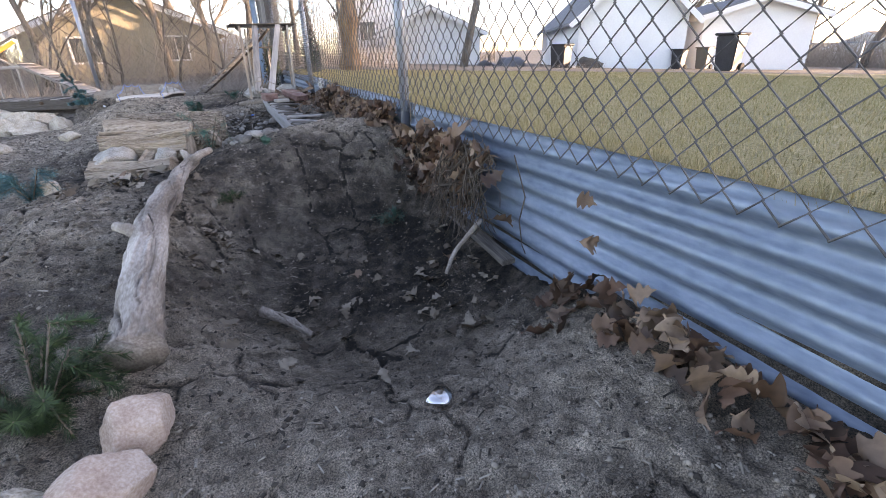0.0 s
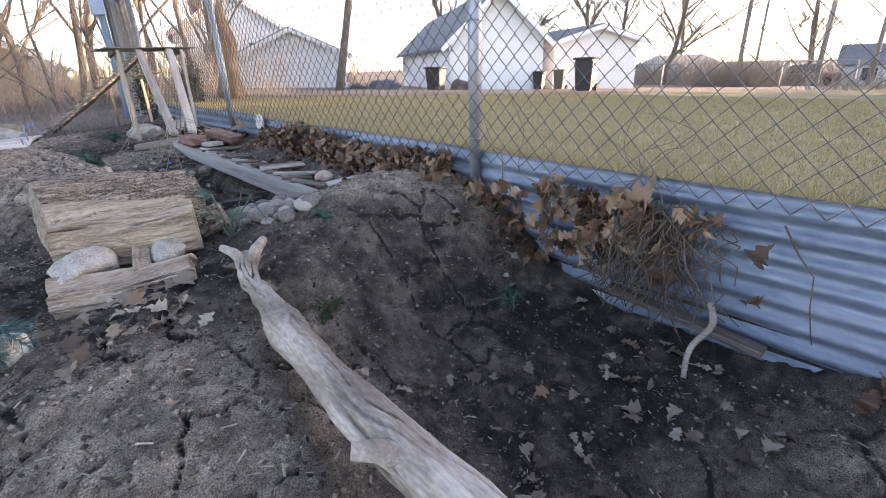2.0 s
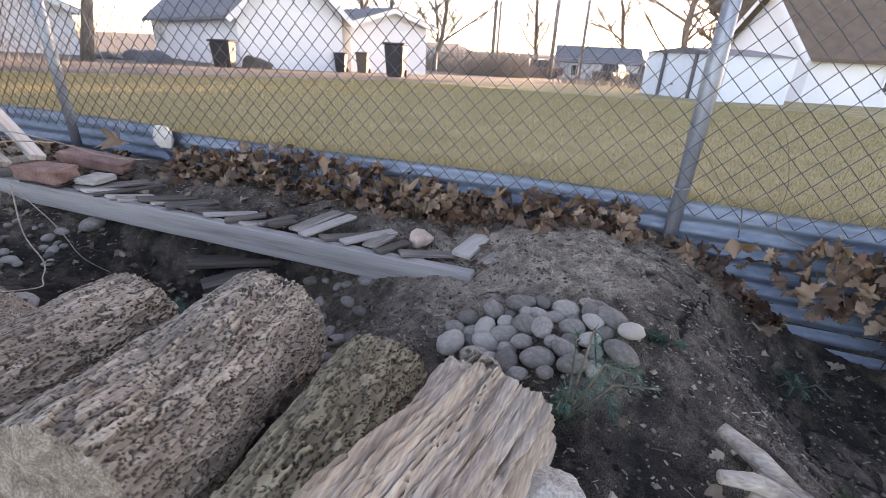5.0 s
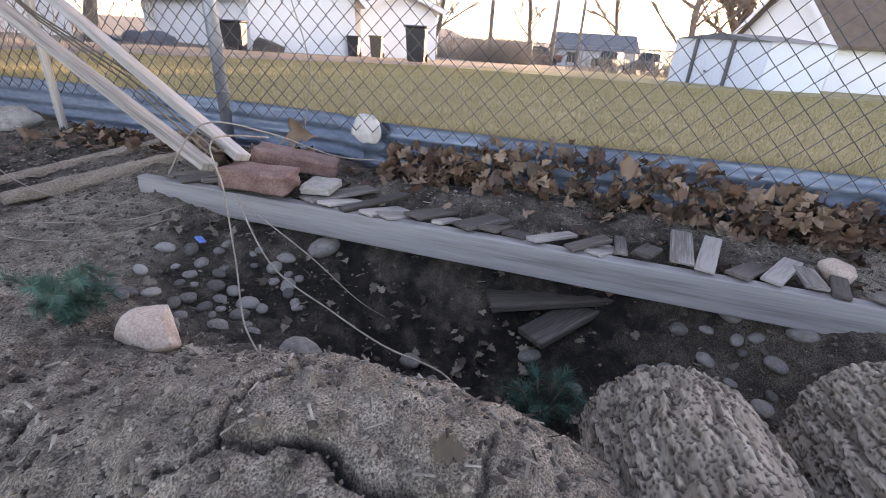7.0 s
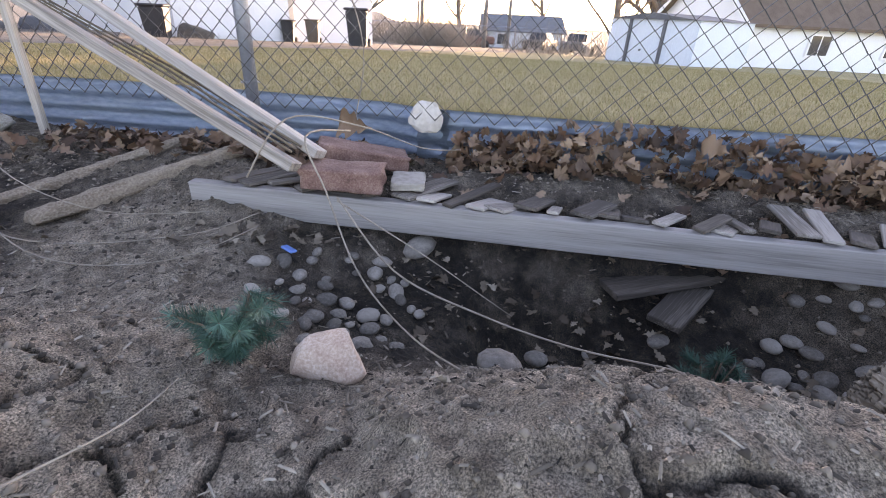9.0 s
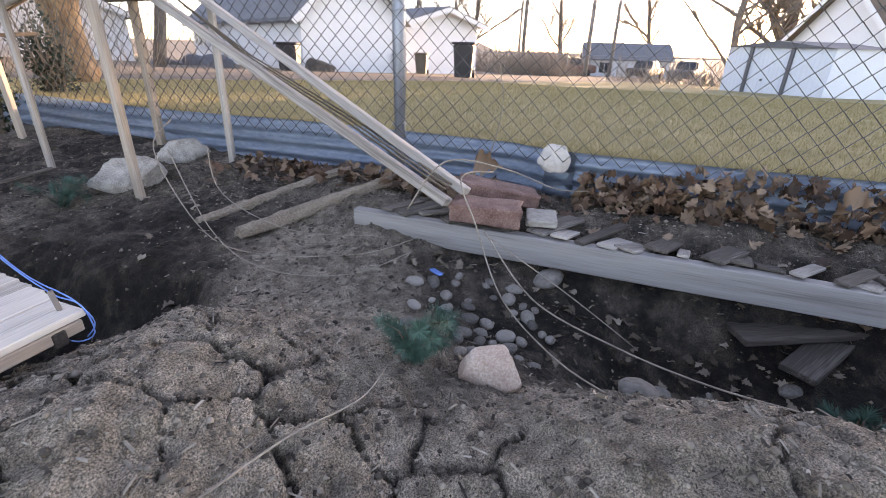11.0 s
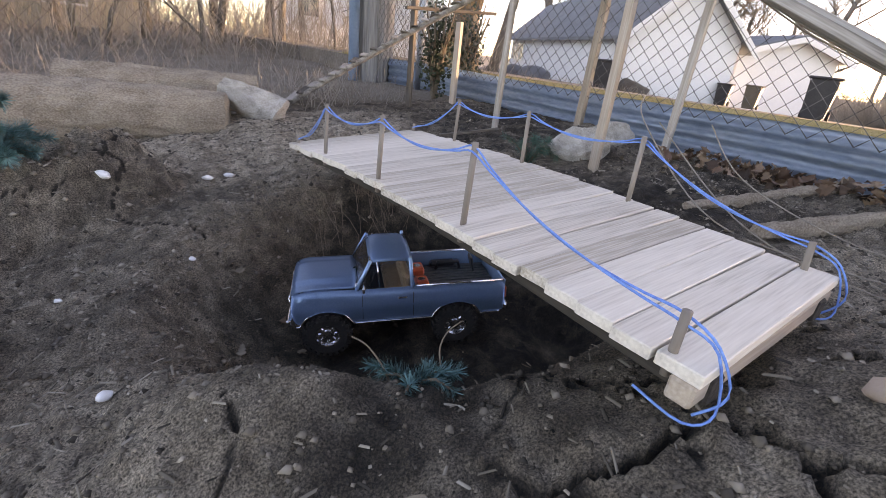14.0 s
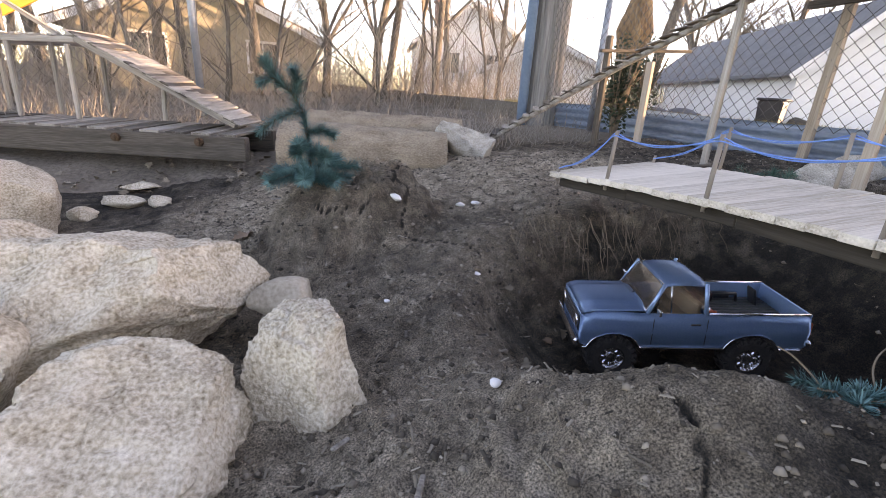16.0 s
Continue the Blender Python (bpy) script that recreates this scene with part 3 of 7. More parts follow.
# ---- fence ----
def corrugated(name, label, pts, top, height):
    """Sheet with level corrugations along a line of the plan."""
    pitch = 0.062
    n = int(height / 0.0104)
    line = [Vector((a, b, 0)) for a, b in pts]
    cols = []
    for a, b in zip(line, line[1:]):
        k = max(1, int((b - a).length / 0.12))
        cols += [a + (b - a) * i / k for i in range(k)]
    cols.append(line[-1])
    bm = bmesh.new()
    grid = []
    for j, p in enumerate(cols):
        d = (cols[min(j + 1, len(cols) - 1)] - cols[max(j - 1, 0)]).normalized()
        nr = Vector((d.y, -d.x, 0))
        t0 = top + 0.006 * math.sin(p.y * 2.3)
        dent = 0.006 * noise.noise((p.y * 1.7, 3.0, 0.0))
        grid.append([bm.verts.new(Vector((p.x, p.y, t0 - height * i / n)) + nr * (dent + 0.0105 * math.sin(2 * math.pi * height * i / n / pitch))) for i in range(n + 1)])
    for a, b in zip(grid, grid[1:]):
        for i in range(n):
            bm.faces.new((a[i], b[i], b[i + 1], a[i + 1]))
    bmesh.ops.solidify(bm, geom=bm.faces[:], thickness=0.0015)
    return tagged(part(name, bm, M_METAL, smooth=True), label, "sheet metal", "sheets along the fence")


corrugated("metal_sheet", "blue-grey galvanised corrugated sheet along the fence foot", [(0.028, -3.4), (0.026, 2.40)], 0.005, 0.80)
corrugated("metal_sheet", "blue-grey corrugated sheet bent at its end along the fence foot", [(0.014, 2.28), (0.055, 2.40), (0.115, 2.55), (0.105, 3.2), (0.09, 4.6), (0.10, 7.4)], 0.0, 0.5)

fence = tagged(new("chain_link_fence"), "grey galvanised chain link fence with round steel posts", "fence")
for y in (-3.0, 0.0, 3.05, 6.2):
    post = part("post", (b := bmesh.new(), tube(b, [(0, y, -0.45), (0.004, y, 0.4), (0, y, 1.32)], 0.029, n=18))[0], M_PIPE, fence, smooth=True)
    for z in (0.055, 0.5, 0.95):
        b = bmesh.new()
        tube(b, [(0.031 * math.cos(a) * 1.05, y + 0.031 * math.sin(a) * 1.05, z + 0.004 * math.sin(a * 2)) for a in np.linspace(0.4, 6.2, 14)], 0.0022, n=5)
        part("wire_tie", b, M_PIPE, post, "bright aluminium wire tie")
b = bmesh.new()
tube(b, [(0, -3.4, 1.3), (0, 1, 1.29), (0, 7.2, 1.3)], 0.018, n=10)
part("top_rail", b, M_PIPE, fence, smooth=True)
b = bmesh.new()
W2, H2 = 0.036, 0.036
for i in range(int(10.6 / W2)):
    y = -3.4 + i * W2
    pts = []
    for k in range(38):
        s = k % 2
        wob = 0.005 * noise.noise((y * 2.0, k * 0.2, 1.0))
        pts.append((-0.034 + (0.0025 if (k + i) % 2 else -0.0025) + wob, y + (s if i % 2 else 1 - s) * W2 + wob, -0.03 + k * H2 + wob))
    tube(b, pts, 0.0021, n=4, cap=False)
part("wire_mesh", b, M_WIRE, fence)

# the cross fence at the back of the yard
back = tagged(new("back_fence"), "low chain link fence with a pipe rail behind the yard", "fence")
b = bmesh.new()
tube(b, [(-9.0, 7.0, 1.24), (-4, 6.6, 1.28), (0.0, 6.2, 1.3)], 0.016, n=8)
part("top_rail", b, M_PIPE, back, smooth=True)
for x, y in ((-8.5, 6.95), (-3.05, 8.45)):
    b = bmesh.new()
    tube(b, [(x, y, -0.5), (x, y, 1.9 if x == -3.05 else 1.26)], 0.035 if x == -3.05 else 0.024, n=10)
    part("post", b, M_PIPE, back, smooth=True)
b = bmesh.new()
for i in range(int(7.9 / 0.07)):
    x = -9.0 + i * 0.07
    pts = [(x + (k % 2 if i % 2 else 1 - k % 2) * 0.07, 8.6 - max(0, x + 3) * 0.21, -0.35 + k * 0.07) for k in range(15)]
    tube(b, pts, 0.002, n=3, cap=False)
part("wire_mesh", b, M_WIRE, back)

# ---- ramp, bridge, tower ----
def board(parent, name, a, c, w, t, material, label="", up=(0, 0, 1), bevel=0.0025, warp=0.0):
    """A plank from a to c, w wide and t thick, slightly worn; an object with its own axes."""
    m, l = axis(a, c, up)
    b = bmesh.new()
    box(b, (w, l, t), Matrix.Identity(4), bevel)
    if l > 0.3:
        long = [e for e in b.edges if abs(e.verts[0].co.y - e.verts[1].co.y) > l * 0.8]
        bmesh.ops.subdivide_edges(b, edges=long, cuts=8, use_grid_fill=True)
    sd = random.random() * 50
    for v in b.verts:
        v.co += Vector((noise.noise((v.co.y * 3 + sd, 0, 0)), 0, noise.noise((v.co.y * 3, sd, 0)))) * (0.002 + warp)
    ob = part(name, b, material, parent, label)
    ob.matrix_local = m
    return ob


def pebble_mesh(seed, r=1.0, sub=2):
    b = bmesh.new()
    bmesh.ops.create_icosphere(b, subdivisions=sub, radius=r)
    for v in b.verts:
        v.co *= 1 + 0.16 * noise.noise(v.co * 1.1 + Vector((seed * 7.3, 0, 0))) + 0.03 * noise.noise(v.co * 4 + Vector((seed, 3, 0)))
    return b


def rock_bm(seed, sub=4, cuts=9, rough=1.0):
    """Angular stone of unit size: a ball cut by planes, then weathered."""
    rnd = random.Random(seed)
    b = bmesh.new()
    bmesh.ops.create_icosphere(b, subdivisions=sub, radius=1.25)
    planes = []
    for _ in range(cuts + 3):
        d = Vector((rnd.gauss(0, 1), rnd.gauss(0, 1), rnd.gauss(0, 0.8))).normalized()
        planes.append((d, 0.66 + 0.24 * rnd.random()))
    o = Vector((seed * 3.7, seed * 1.3, 0))
    for v in b.verts:
        q0 = v.co.normalized()
        dull = 0.96 + 0.03 * noise.noise(q0 * 3 + o)
        for d, h in planes:
            h = h + 0.07 * rough * noise.noise(q0 * 2.3 + d * 5 + o)
            k = v.co.dot(d)
            if k > h:
                v.co -= d * (k - h) * dull
        q = v.co.copy()
        pit = min(0, noise.noise(q * 7 + o) + 0.18)
        v.co *= 1 + rough * (0.05 * noise.noise(q * 2.2 + o) + 0.05 * noise.noise(q * 5.0 + o) + 0.09 * pit + 0.030 * noise.noise(q * 12 + o) + 0.020 * noise.noise(q * 26 + o))
    return b


def rock(name, label, x, y, z, sx, sy, sz, turn, seed, material, tilt=0, sub=4, cuts=9, rough=1.0, group=""):
    b = rock_bm(seed, sub, cuts, rough)
    b.transform(Matrix.Diagonal((sx, sy, sz, 1)))
    ob = part(name, b, material, smooth=True)
    ob.matrix_world = pose(x, y, z, tilt, 0, turn)
    return tagged(ob, label, "rock", group)


def hewn(name, label, x, y, z, sx, sy, sz, turn, seed, material, tilt=0):
    """Squared stone with chipped faces."""
    b = bmesh.new()
    bmesh.ops.create_cube(b, size=2.0)
    bmesh.ops.subdivide_edges(b, edges=b.edges[:], cuts=9, use_grid_fill=True)
    o = Vector((seed * 5.1, 0, seed))
    for v in b.verts:
        q = v.co.copy()
        e = sorted((abs(q.x), abs(q.y), abs(q.z)))[1]
        v.co *= 1 - 0.05 * max(0, e - 0.8) * 5 * (0.5 + abs(noise.noise(q * 2 + o))) + 0.08 * noise.noise(q * 1.2 + o) + 0.05 * noise.noise(q * 4 + o)
    b.transform(Matrix.Diagonal((sx, sy, sz, 1)))
    ob = part(name, b, material, smooth=True)
    ob.matrix_world = pose(x, y, z, tilt, 0, turn)
    return tagged(ob, label, "stone")


ramp = tagged(new("slat_ramp"), "low ramp of weathered grey slats on a long timber beam", "ramp")
board(ramp, "beam", (-0.505, 2.98, -0.213), (-0.47, 0.58, -0.225), 0.04, 0.092, M_BEAM, "long pale grey timber beam", bevel=0.003)
board(ramp, "beam", (-0.24, 2.80, -0.225), (-0.20, 0.60, -0.24), 0.04, 0.085, M_DARKWOOD)
random.seed(11)
for i in range(29):
    y = 2.86 - i * 0.073 + random.uniform(-0.02, 0.02)
    if 2.44 < y < 2.58:
        continue
    f = (2.86 - y) / 2.36
    x0 = -0.512 + 0.035 * f + random.uniform(-0.012, 0.022)
    turn = radians(random.gauss(-22, 13))
    z = -0.160 - 0.010 * f + random.uniform(0.0, 0.007)
    ln = random.uniform(0.16, 0.30) if y > 2.3 else random.uniform(0.10, 0.26)
    board(ramp, "slat", (x0, y, z), (x0 + ln * math.cos(turn), y + ln * math.sin(turn), z - 0.012 + random.uniform(-0.03, 0.02)), random.uniform(0.03, 0.07), 0.011, M_WOOD if i in (8, 13, 19) else M_SLATE if i % 3 else M_DARKWOOD, warp=0.004)
# loose boards by the ramp
def loose(label, a, c, w, t, material, up=(0, 0, 1)):
    ob = board(None, "loose_board", a, c, w, t, material, up=up)
    return tagged(ob, label, "board", "loose boards")


loose("grey weathered board lying at the ramp foot", (-0.36, 0.66, -0.185), (-0.06, 0.60, -0.165), 0.07, 0.018, M_WOOD)
loose("split grey board lying at the ramp foot", (-0.40, 0.56, -0.18), (-0.12, 0.47, -0.165), 0.06, 0.016, M_SLATE)
loose("dark board leaning under the timber beam", (-0.60, 1.58, -0.40), (-0.25, 1.33, -0.36), 0.09, 0.02, M_SLATE)
loose("dark board lying under the timber beam", (-0.50, 1.72, -0.37), (-0.34, 1.36, -0.345), 0.11, 0.02, M_DARKWOOD)

loose("brown board lying at the foot of the metal sheet", (-0.065, -0.70, -0.37), (-0.065, -1.16, -0.41), 0.05, 0.02, M_SLATE)
# red stones on the ramp
hewn("sandstone_block", "rough red sandstone block resting on the slats", -0.485, 2.50, -0.115, 0.060, 0.115, 0.030, 6, 3, M_BRICK)
hewn("sandstone_slab", "flat red sandstone slab leaning by the metal sheet", -0.25, 2.52, -0.115, 0.065, 0.145, 0.025, 22, 4, M_BRICK, 10)
hewn("flat_stone", "flat grey stone resting on the slats", -0.40, 2.33, -0.142, 0.06, 0.05, 0.013, 10, 5, M_PEBBLE)

# leaning rails that climb to the tower
ladder = tagged(new("leaning_rails"), "pair of long pale boards leaning up to the tower", "ladder")
board(ladder, "rail", (-0.575, 2.60, -0.075), (-0.42, 3.98, 0.565), 0.06, 0.028, M_WOOD, up=(0.3, 0, 1))
board(ladder, "rail", (-0.455, 2.58, -0.07), (-0.16, 3.98, 0.57), 0.06, 0.028, M_WOOD, up=(0.3, 0, 1))
for i in range(3):
    b = bmesh.new()
    tube(b, [(-0.55 + 0.03 * i, 2.62, -0.04), (-0.40 + 0.03 * i, 3.1, 0.13), (-0.36, 3.5, 0.30 + 0.01 * i), (-0.3, 3.95, 0.55)], 0.004, 0.003, 5)
    part("vine", b, M_BROWNTWIG, ladder, smooth=True)

tower = tagged(new("scrap_tower"), "small scrap wood tower with a slatted platform on sticks", "tower")
for x, y, w in ((-0.60, 3.97, 0.035), (-0.52, 4.66, 0.030), (-0.07, 3.98, 0.032), (-0.03, 4.52, 0.042)):
    board(tower, "leg", (x, y, land(x, y) - 0.06), (x + 0.012, y + random.uniform(-0.02, 0.02), 0.57), w, w * 0.75, M_TANWOOD if w > 0.033 else M_WOOD, up=(1, 0, 0))
board(tower, "cross_rail", (-0.62, 3.98, 0.55), (-0.56, 4.7, 0.54), 0.03, 0.035, M_DARKWOOD)
board(tower, "cross_rail", (-0.06, 3.98, 0.555), (-0.02, 4.7, 0.545), 0.03, 0.035, M_DARKWOOD)
for i in range(9):
    y = 3.95 + i * 0.092
    board(tower, "slat", (-0.70 + random.uniform(-0.03, 0.03), y, 0.58 + random.uniform(0, 0.008)), (0.08 + random.uniform(-0.04, 0.05), y + random.uniform(-0.03, 0.03), 0.585), 0.05, 0.012, M_SLATE, warp=0.003)
board(tower, "brace", (-0.55, 4.6, land(-0.55, 4.6) + 0.02), (-0.95, 4.55, land(-0.95, 4.55) + 0.03), 0.012, 0.012, M_SLATE)

descent = tagged(new("twisted_slat_ramp"), "sagging ramp of thin weathered slats falling from the tower", "ramp")
P0, P1, P2 = Vector((-0.30, 4.75, 0.57)), Vector((-0.62, 5.35, 0.22)), Vector((-1.30, 5.62, -0.27))


def arc(f):
    return P0 * (1 - f) ** 2 + P1 * 2 * f * (1 - f) + P2 * f * f


for off in (0.0, 0.17):
    b = bmesh.new()
    tube(b, [arc(f) + Vector((off * 0.6, off, 0)) for f in np.linspace(0, 1, 9)], 0.017, 0.014, 7)
    part("rail", b, M_WOOD if off == 0 else M_DARKWOOD, descent, smooth=True)
for i in range(24):
    p = arc(i / 24 + 0.01)
    board(descent, "slat", p + Vector((-0.02, -0.03, 0.02)), p + Vector((0.12, 0.20, 0.024 + random.uniform(-0.012, 0.012))), 0.038, 0.009, M_SLATE, warp=0.003)
for x, y, zt, w, m in ((-0.55, 5.45, 0.42, 0.045, M_DARKWOOD), (-0.20, 5.45, 0.30, 0.05, M_TANWOOD)):
    board(descent, "post", (x, y, land(x, y) - 0.05), (x, y + 0.01, zt), w, w * 0.5, m, up=(1, 0, 0))
board(descent, "cross_bar", (-0.62, 5.44, 0.33), (0.0, 5.36, 0.37), 0.03, 0.018, M_SLATE)

bridge = tagged(new("foot_bridge"), "small pale plank bridge with dowel posts and blue string rails", "bridge")
BA, BB = Vector((-1.815, 2.99, -0.092)), Vector((-1.432, 2.995, -0.092))
BC, BD = Vector((-1.745, 4.17, -0.155)), Vector((-1.305, 4.23, -0.135))


def deck(u, w):
    """Place on the deck: u across, w along, with its sag."""
    p = (BA * (1 - u) + BB * u) * (1 - w) + (BC * (1 - u) + BD * u) * w
    return p + Vector((0, 0, 0.018 * math.sin(w * math.pi)))


# stringers set inwards, their colour darkened to paint the shade under the planks
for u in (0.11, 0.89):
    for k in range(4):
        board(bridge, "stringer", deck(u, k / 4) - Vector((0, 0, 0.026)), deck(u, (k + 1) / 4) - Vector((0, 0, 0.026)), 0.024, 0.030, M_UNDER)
board(bridge, "end_beam", deck(0, 0.012) - Vector((0, 0, 0.020)), deck(1, 0.012) - Vector((0, 0, 0.020)), 0.024, 0.024, M_TANWOOD, "raw tan end beam")
NP = 26
for i in range(NP):
    w = (i + 0.5) / NP
    e, e2 = random.uniform(-0.018, 0.012), random.uniform(-0.012, 0.018)
    board(bridge, "plank", deck(-0.005 + e, w) + Vector((0, 0, random.uniform(-0.0012, 0.0012))), deck(1.005 + e2, w) + Vector((0, random.uniform(-0.002, 0.002), random.uniform(-0.0012, 0.0012))), 1.2 / NP - random.uniform(0.0012, 0.0042), 0.014, M_DECK, bevel=0.0012)
tops = {}
for side, ws in ((0.03, (0.03, 0.31, 0.55, 0.80, 0.985)), (0.97, (0.03, 0.27, 0.52, 0.77, 0.985))):
    tops[side] = []
    for k, w in enumerate(ws):
        p = deck(side, w)
        h = 0.048 if k == 0 else 0.03 if k == 4 else 0.125
        b = bmesh.new()
        tube(b, [p - Vector((0, 0, 0.02)), p + Vector((random.uniform(-.006, .006), random.uniform(-.006, .006), h))], 0.0046, n=10)
        part("rail_post", b, M_DOWEL, bridge, "round weathered dowel post", smooth=True)
        tops[side].append(p + Vector((0, 0, h - 0.012)))
    for s in range(2):
        pts = []
        for a, c in zip(tops[side], tops[side][1:]):
            for f in np.linspace(0, 1, 9)[:-1]:
                pts.append(a + (c - a) * f + Vector((0.006 * s, 0.004 * s, -(0.016 + 0.010 * s) * math.sin(f * math.pi) + 0.006 * s)))
        pts.append(tops[side][-1])
        p = tops[side][0]
        if s == 0:
            pts = [p + Vector((-0.022, 0.015, -0.070)), p + Vector((-0.008, -0.03, -0.085)), p + Vector((0.016, -0.045, -0.075)), p + Vector((0.016, -0.030, -0.02))] + pts
        else:
            pts = [p + Vector((0.010, -0.03, -0.085)), p + Vector((0.020, -0.048, -0.055)), p + Vector((0.012, -0.03, -0.012))] + pts
        n = len(pts)
        ends = [pts[0]] + pts + [pts[-1]]
        fine = []
        for i in range(n - 1):
            p0, p1, p2, p3 = ends[i:i + 4]
            for f in (0, 0.25, 0.5, 0.75):
                fine.append(p1 + ((p2 - p0) * f + (2 * p0 - 5 * p1 + 4 * p2 - p3) * f * f + (3 * p1 - p0 - 3 * p2 + p3) * f * f * f) * 0.5)
        b = bmesh.new()
        tube(b, fine + [pts[-1]], 0.0014, n=6)
        part("string", b, M_STRING, bridge, "blue braided string", smooth=True)


# ---- logs ----
def log_bm(a, c, r0, r1, bark=0.012, seed=0, nr=88, nl=64, lump=0.06):
    """Trunk piece with ridged bark between two points; ends closed and rough."""
    a, c = Vector(a), Vector(c)
    ax = (c - a).normalized()
    x = ax.orthogonal().normalized()
    y = ax.cross(x)
    L = (c - a).length
    al = np.linspace(0, L, nl)
    th = np.linspace(0, 2 * np.pi, nr, endpoint=False)
    A, T = np.meshgrid(al, th, indexing="ij")
    R = r0 + (r1 - r0) * A / L
    R = R * (1 + lump * fbm(np.cos(T) * 1.3 + seed, A * 5 + np.sin(T) * 1.3, seed, 3))
    py = np.minimum(T, 2 * np.pi - T) * (r0 / 0.0105)
    u, w = A * 17 + 0.9 * fbm(A * 24, py * 0.6, seed + 4, 4), py + 1.1 * fbm(A * 22, py * 0.45, seed + 6, 4)
    gap, tone, lift = plates(u, w, seed + 20)
    big = 1 - 2 * np.abs(vnoise(A * 9, py * 0.30 + 0.6 * fbm(A * 16, py * 0.4, seed + 9, 2), seed + 12))
    R = R + bark * (0.55 * np.clip(gap * 6, 0, 1) + 0.8 * tone + 0.45 * lift + 0.5 * big - 0.9)
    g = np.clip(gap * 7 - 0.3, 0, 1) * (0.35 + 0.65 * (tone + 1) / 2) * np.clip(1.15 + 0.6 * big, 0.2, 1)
    ring = [[a + ax * float(A[i, j]) + (x * math.cos(T[i, j]) + y * math.sin(T[i, j])) * float(R[i, j]) for j in range(nr)] for i in range(nl)]
    b = bmesh.new()
    lay = b.verts.layers.float.new("plate")
    vs = [[b.verts.new(p) for p in row] for row in ring]
    for i in range(nl - 1):
        for j in range(nr):
            b.faces.new((vs[i][j], vs[i][(j + 1) % nr], vs[i + 1][(j + 1) % nr], vs[i + 1][j]))
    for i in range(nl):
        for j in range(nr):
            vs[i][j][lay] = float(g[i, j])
    ends = []
    for row, p, s in ((ring[0], a, -1), (ring[-1], c, 1)):
        e = bmesh.new()
        prev = [e.verts.new(q) for q in row]
        for f in (0.72, 0.4, 0.15):
            cur = [e.verts.new(p + (q - p) * f + ax * s * (0.006 + 0.012 * noise.noise((q - p) * 22 * f + Vector((seed, 0, 0))))) for q in row]
            for j in range(nr):
                e.faces.new((prev[j], prev[(j + 1) % nr], cur[(j + 1) % nr], cur[j]))
            prev = cur
        e.faces.new(prev)
        ends.append(e)
    return b, ends


def log(label, a, c, r0, r1, material, endmat, **kw):
    b, ends = log_bm(a, c, r0, r1, **kw)
    th = tagged(new("log"), label, "log")
    part("bark", b, material, th, smooth=material not in (M_BARK, M_MOSSBARK))
    for e in ends:
        part("cut_end", e, endmat, th, smooth=True)
    return th


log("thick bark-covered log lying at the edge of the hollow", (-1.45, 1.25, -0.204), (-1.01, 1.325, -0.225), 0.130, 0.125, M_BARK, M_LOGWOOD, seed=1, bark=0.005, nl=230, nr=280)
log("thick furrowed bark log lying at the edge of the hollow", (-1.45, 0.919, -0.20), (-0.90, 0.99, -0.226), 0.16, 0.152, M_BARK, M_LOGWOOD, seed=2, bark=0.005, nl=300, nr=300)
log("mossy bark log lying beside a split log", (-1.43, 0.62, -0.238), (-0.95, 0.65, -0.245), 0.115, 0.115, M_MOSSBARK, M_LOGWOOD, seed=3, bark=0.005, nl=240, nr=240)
log("short bark stub standing beside the pebbles", (-1.08, 0.46, -0.21), (-0.93, 0.42, -0.15), 0.05, 0.048, M_BARK, M_LOGWOOD, seed=9, bark=0.008, nl=30, nr=50)
log("thick clay-coloured log lying before the brush", (-2.44, 5.36, -0.255), (-1.70, 5.14, -0.26), 0.135, 0.13, M_CLAYLOG, M_CLAYLOG, seed=4, bark=0.006)
log("thick clay-coloured log lying behind another", (-2.28, 5.72, -0.20), (-1.46, 5.52, -0.21), 0.12, 0.12, M_CLAYLOG, M_CLAYLOG, seed=5, bark=0.006)
log("broken grey root stub at the end of a log", (-1.67, 5.30, -0.14), (-1.47, 5.14, -0.25), 0.06, 0.085, M_GREYROCK, M_GREYROCK, seed=6, bark=0.006, nl=30, nr=50, lump=0.2)
log("half-buried grey root along the soil", (-0.75, 3.30, -0.240), (-0.12, 3.02, -0.165), 0.025, 0.03, M_CLAYLOG, M_CLAYLOG, seed=7, bark=0.004, nl=50, nr=30, lump=0.2)
log("half-buried brown root along the soil", (-0.72, 3.52, -0.245), (-0.05, 3.30, -0.175), 0.022, 0.025, M_CLAYLOG, M_CLAYLOG, seed=8, bark=0.004, nl=50, nr=30, lump=0.2)


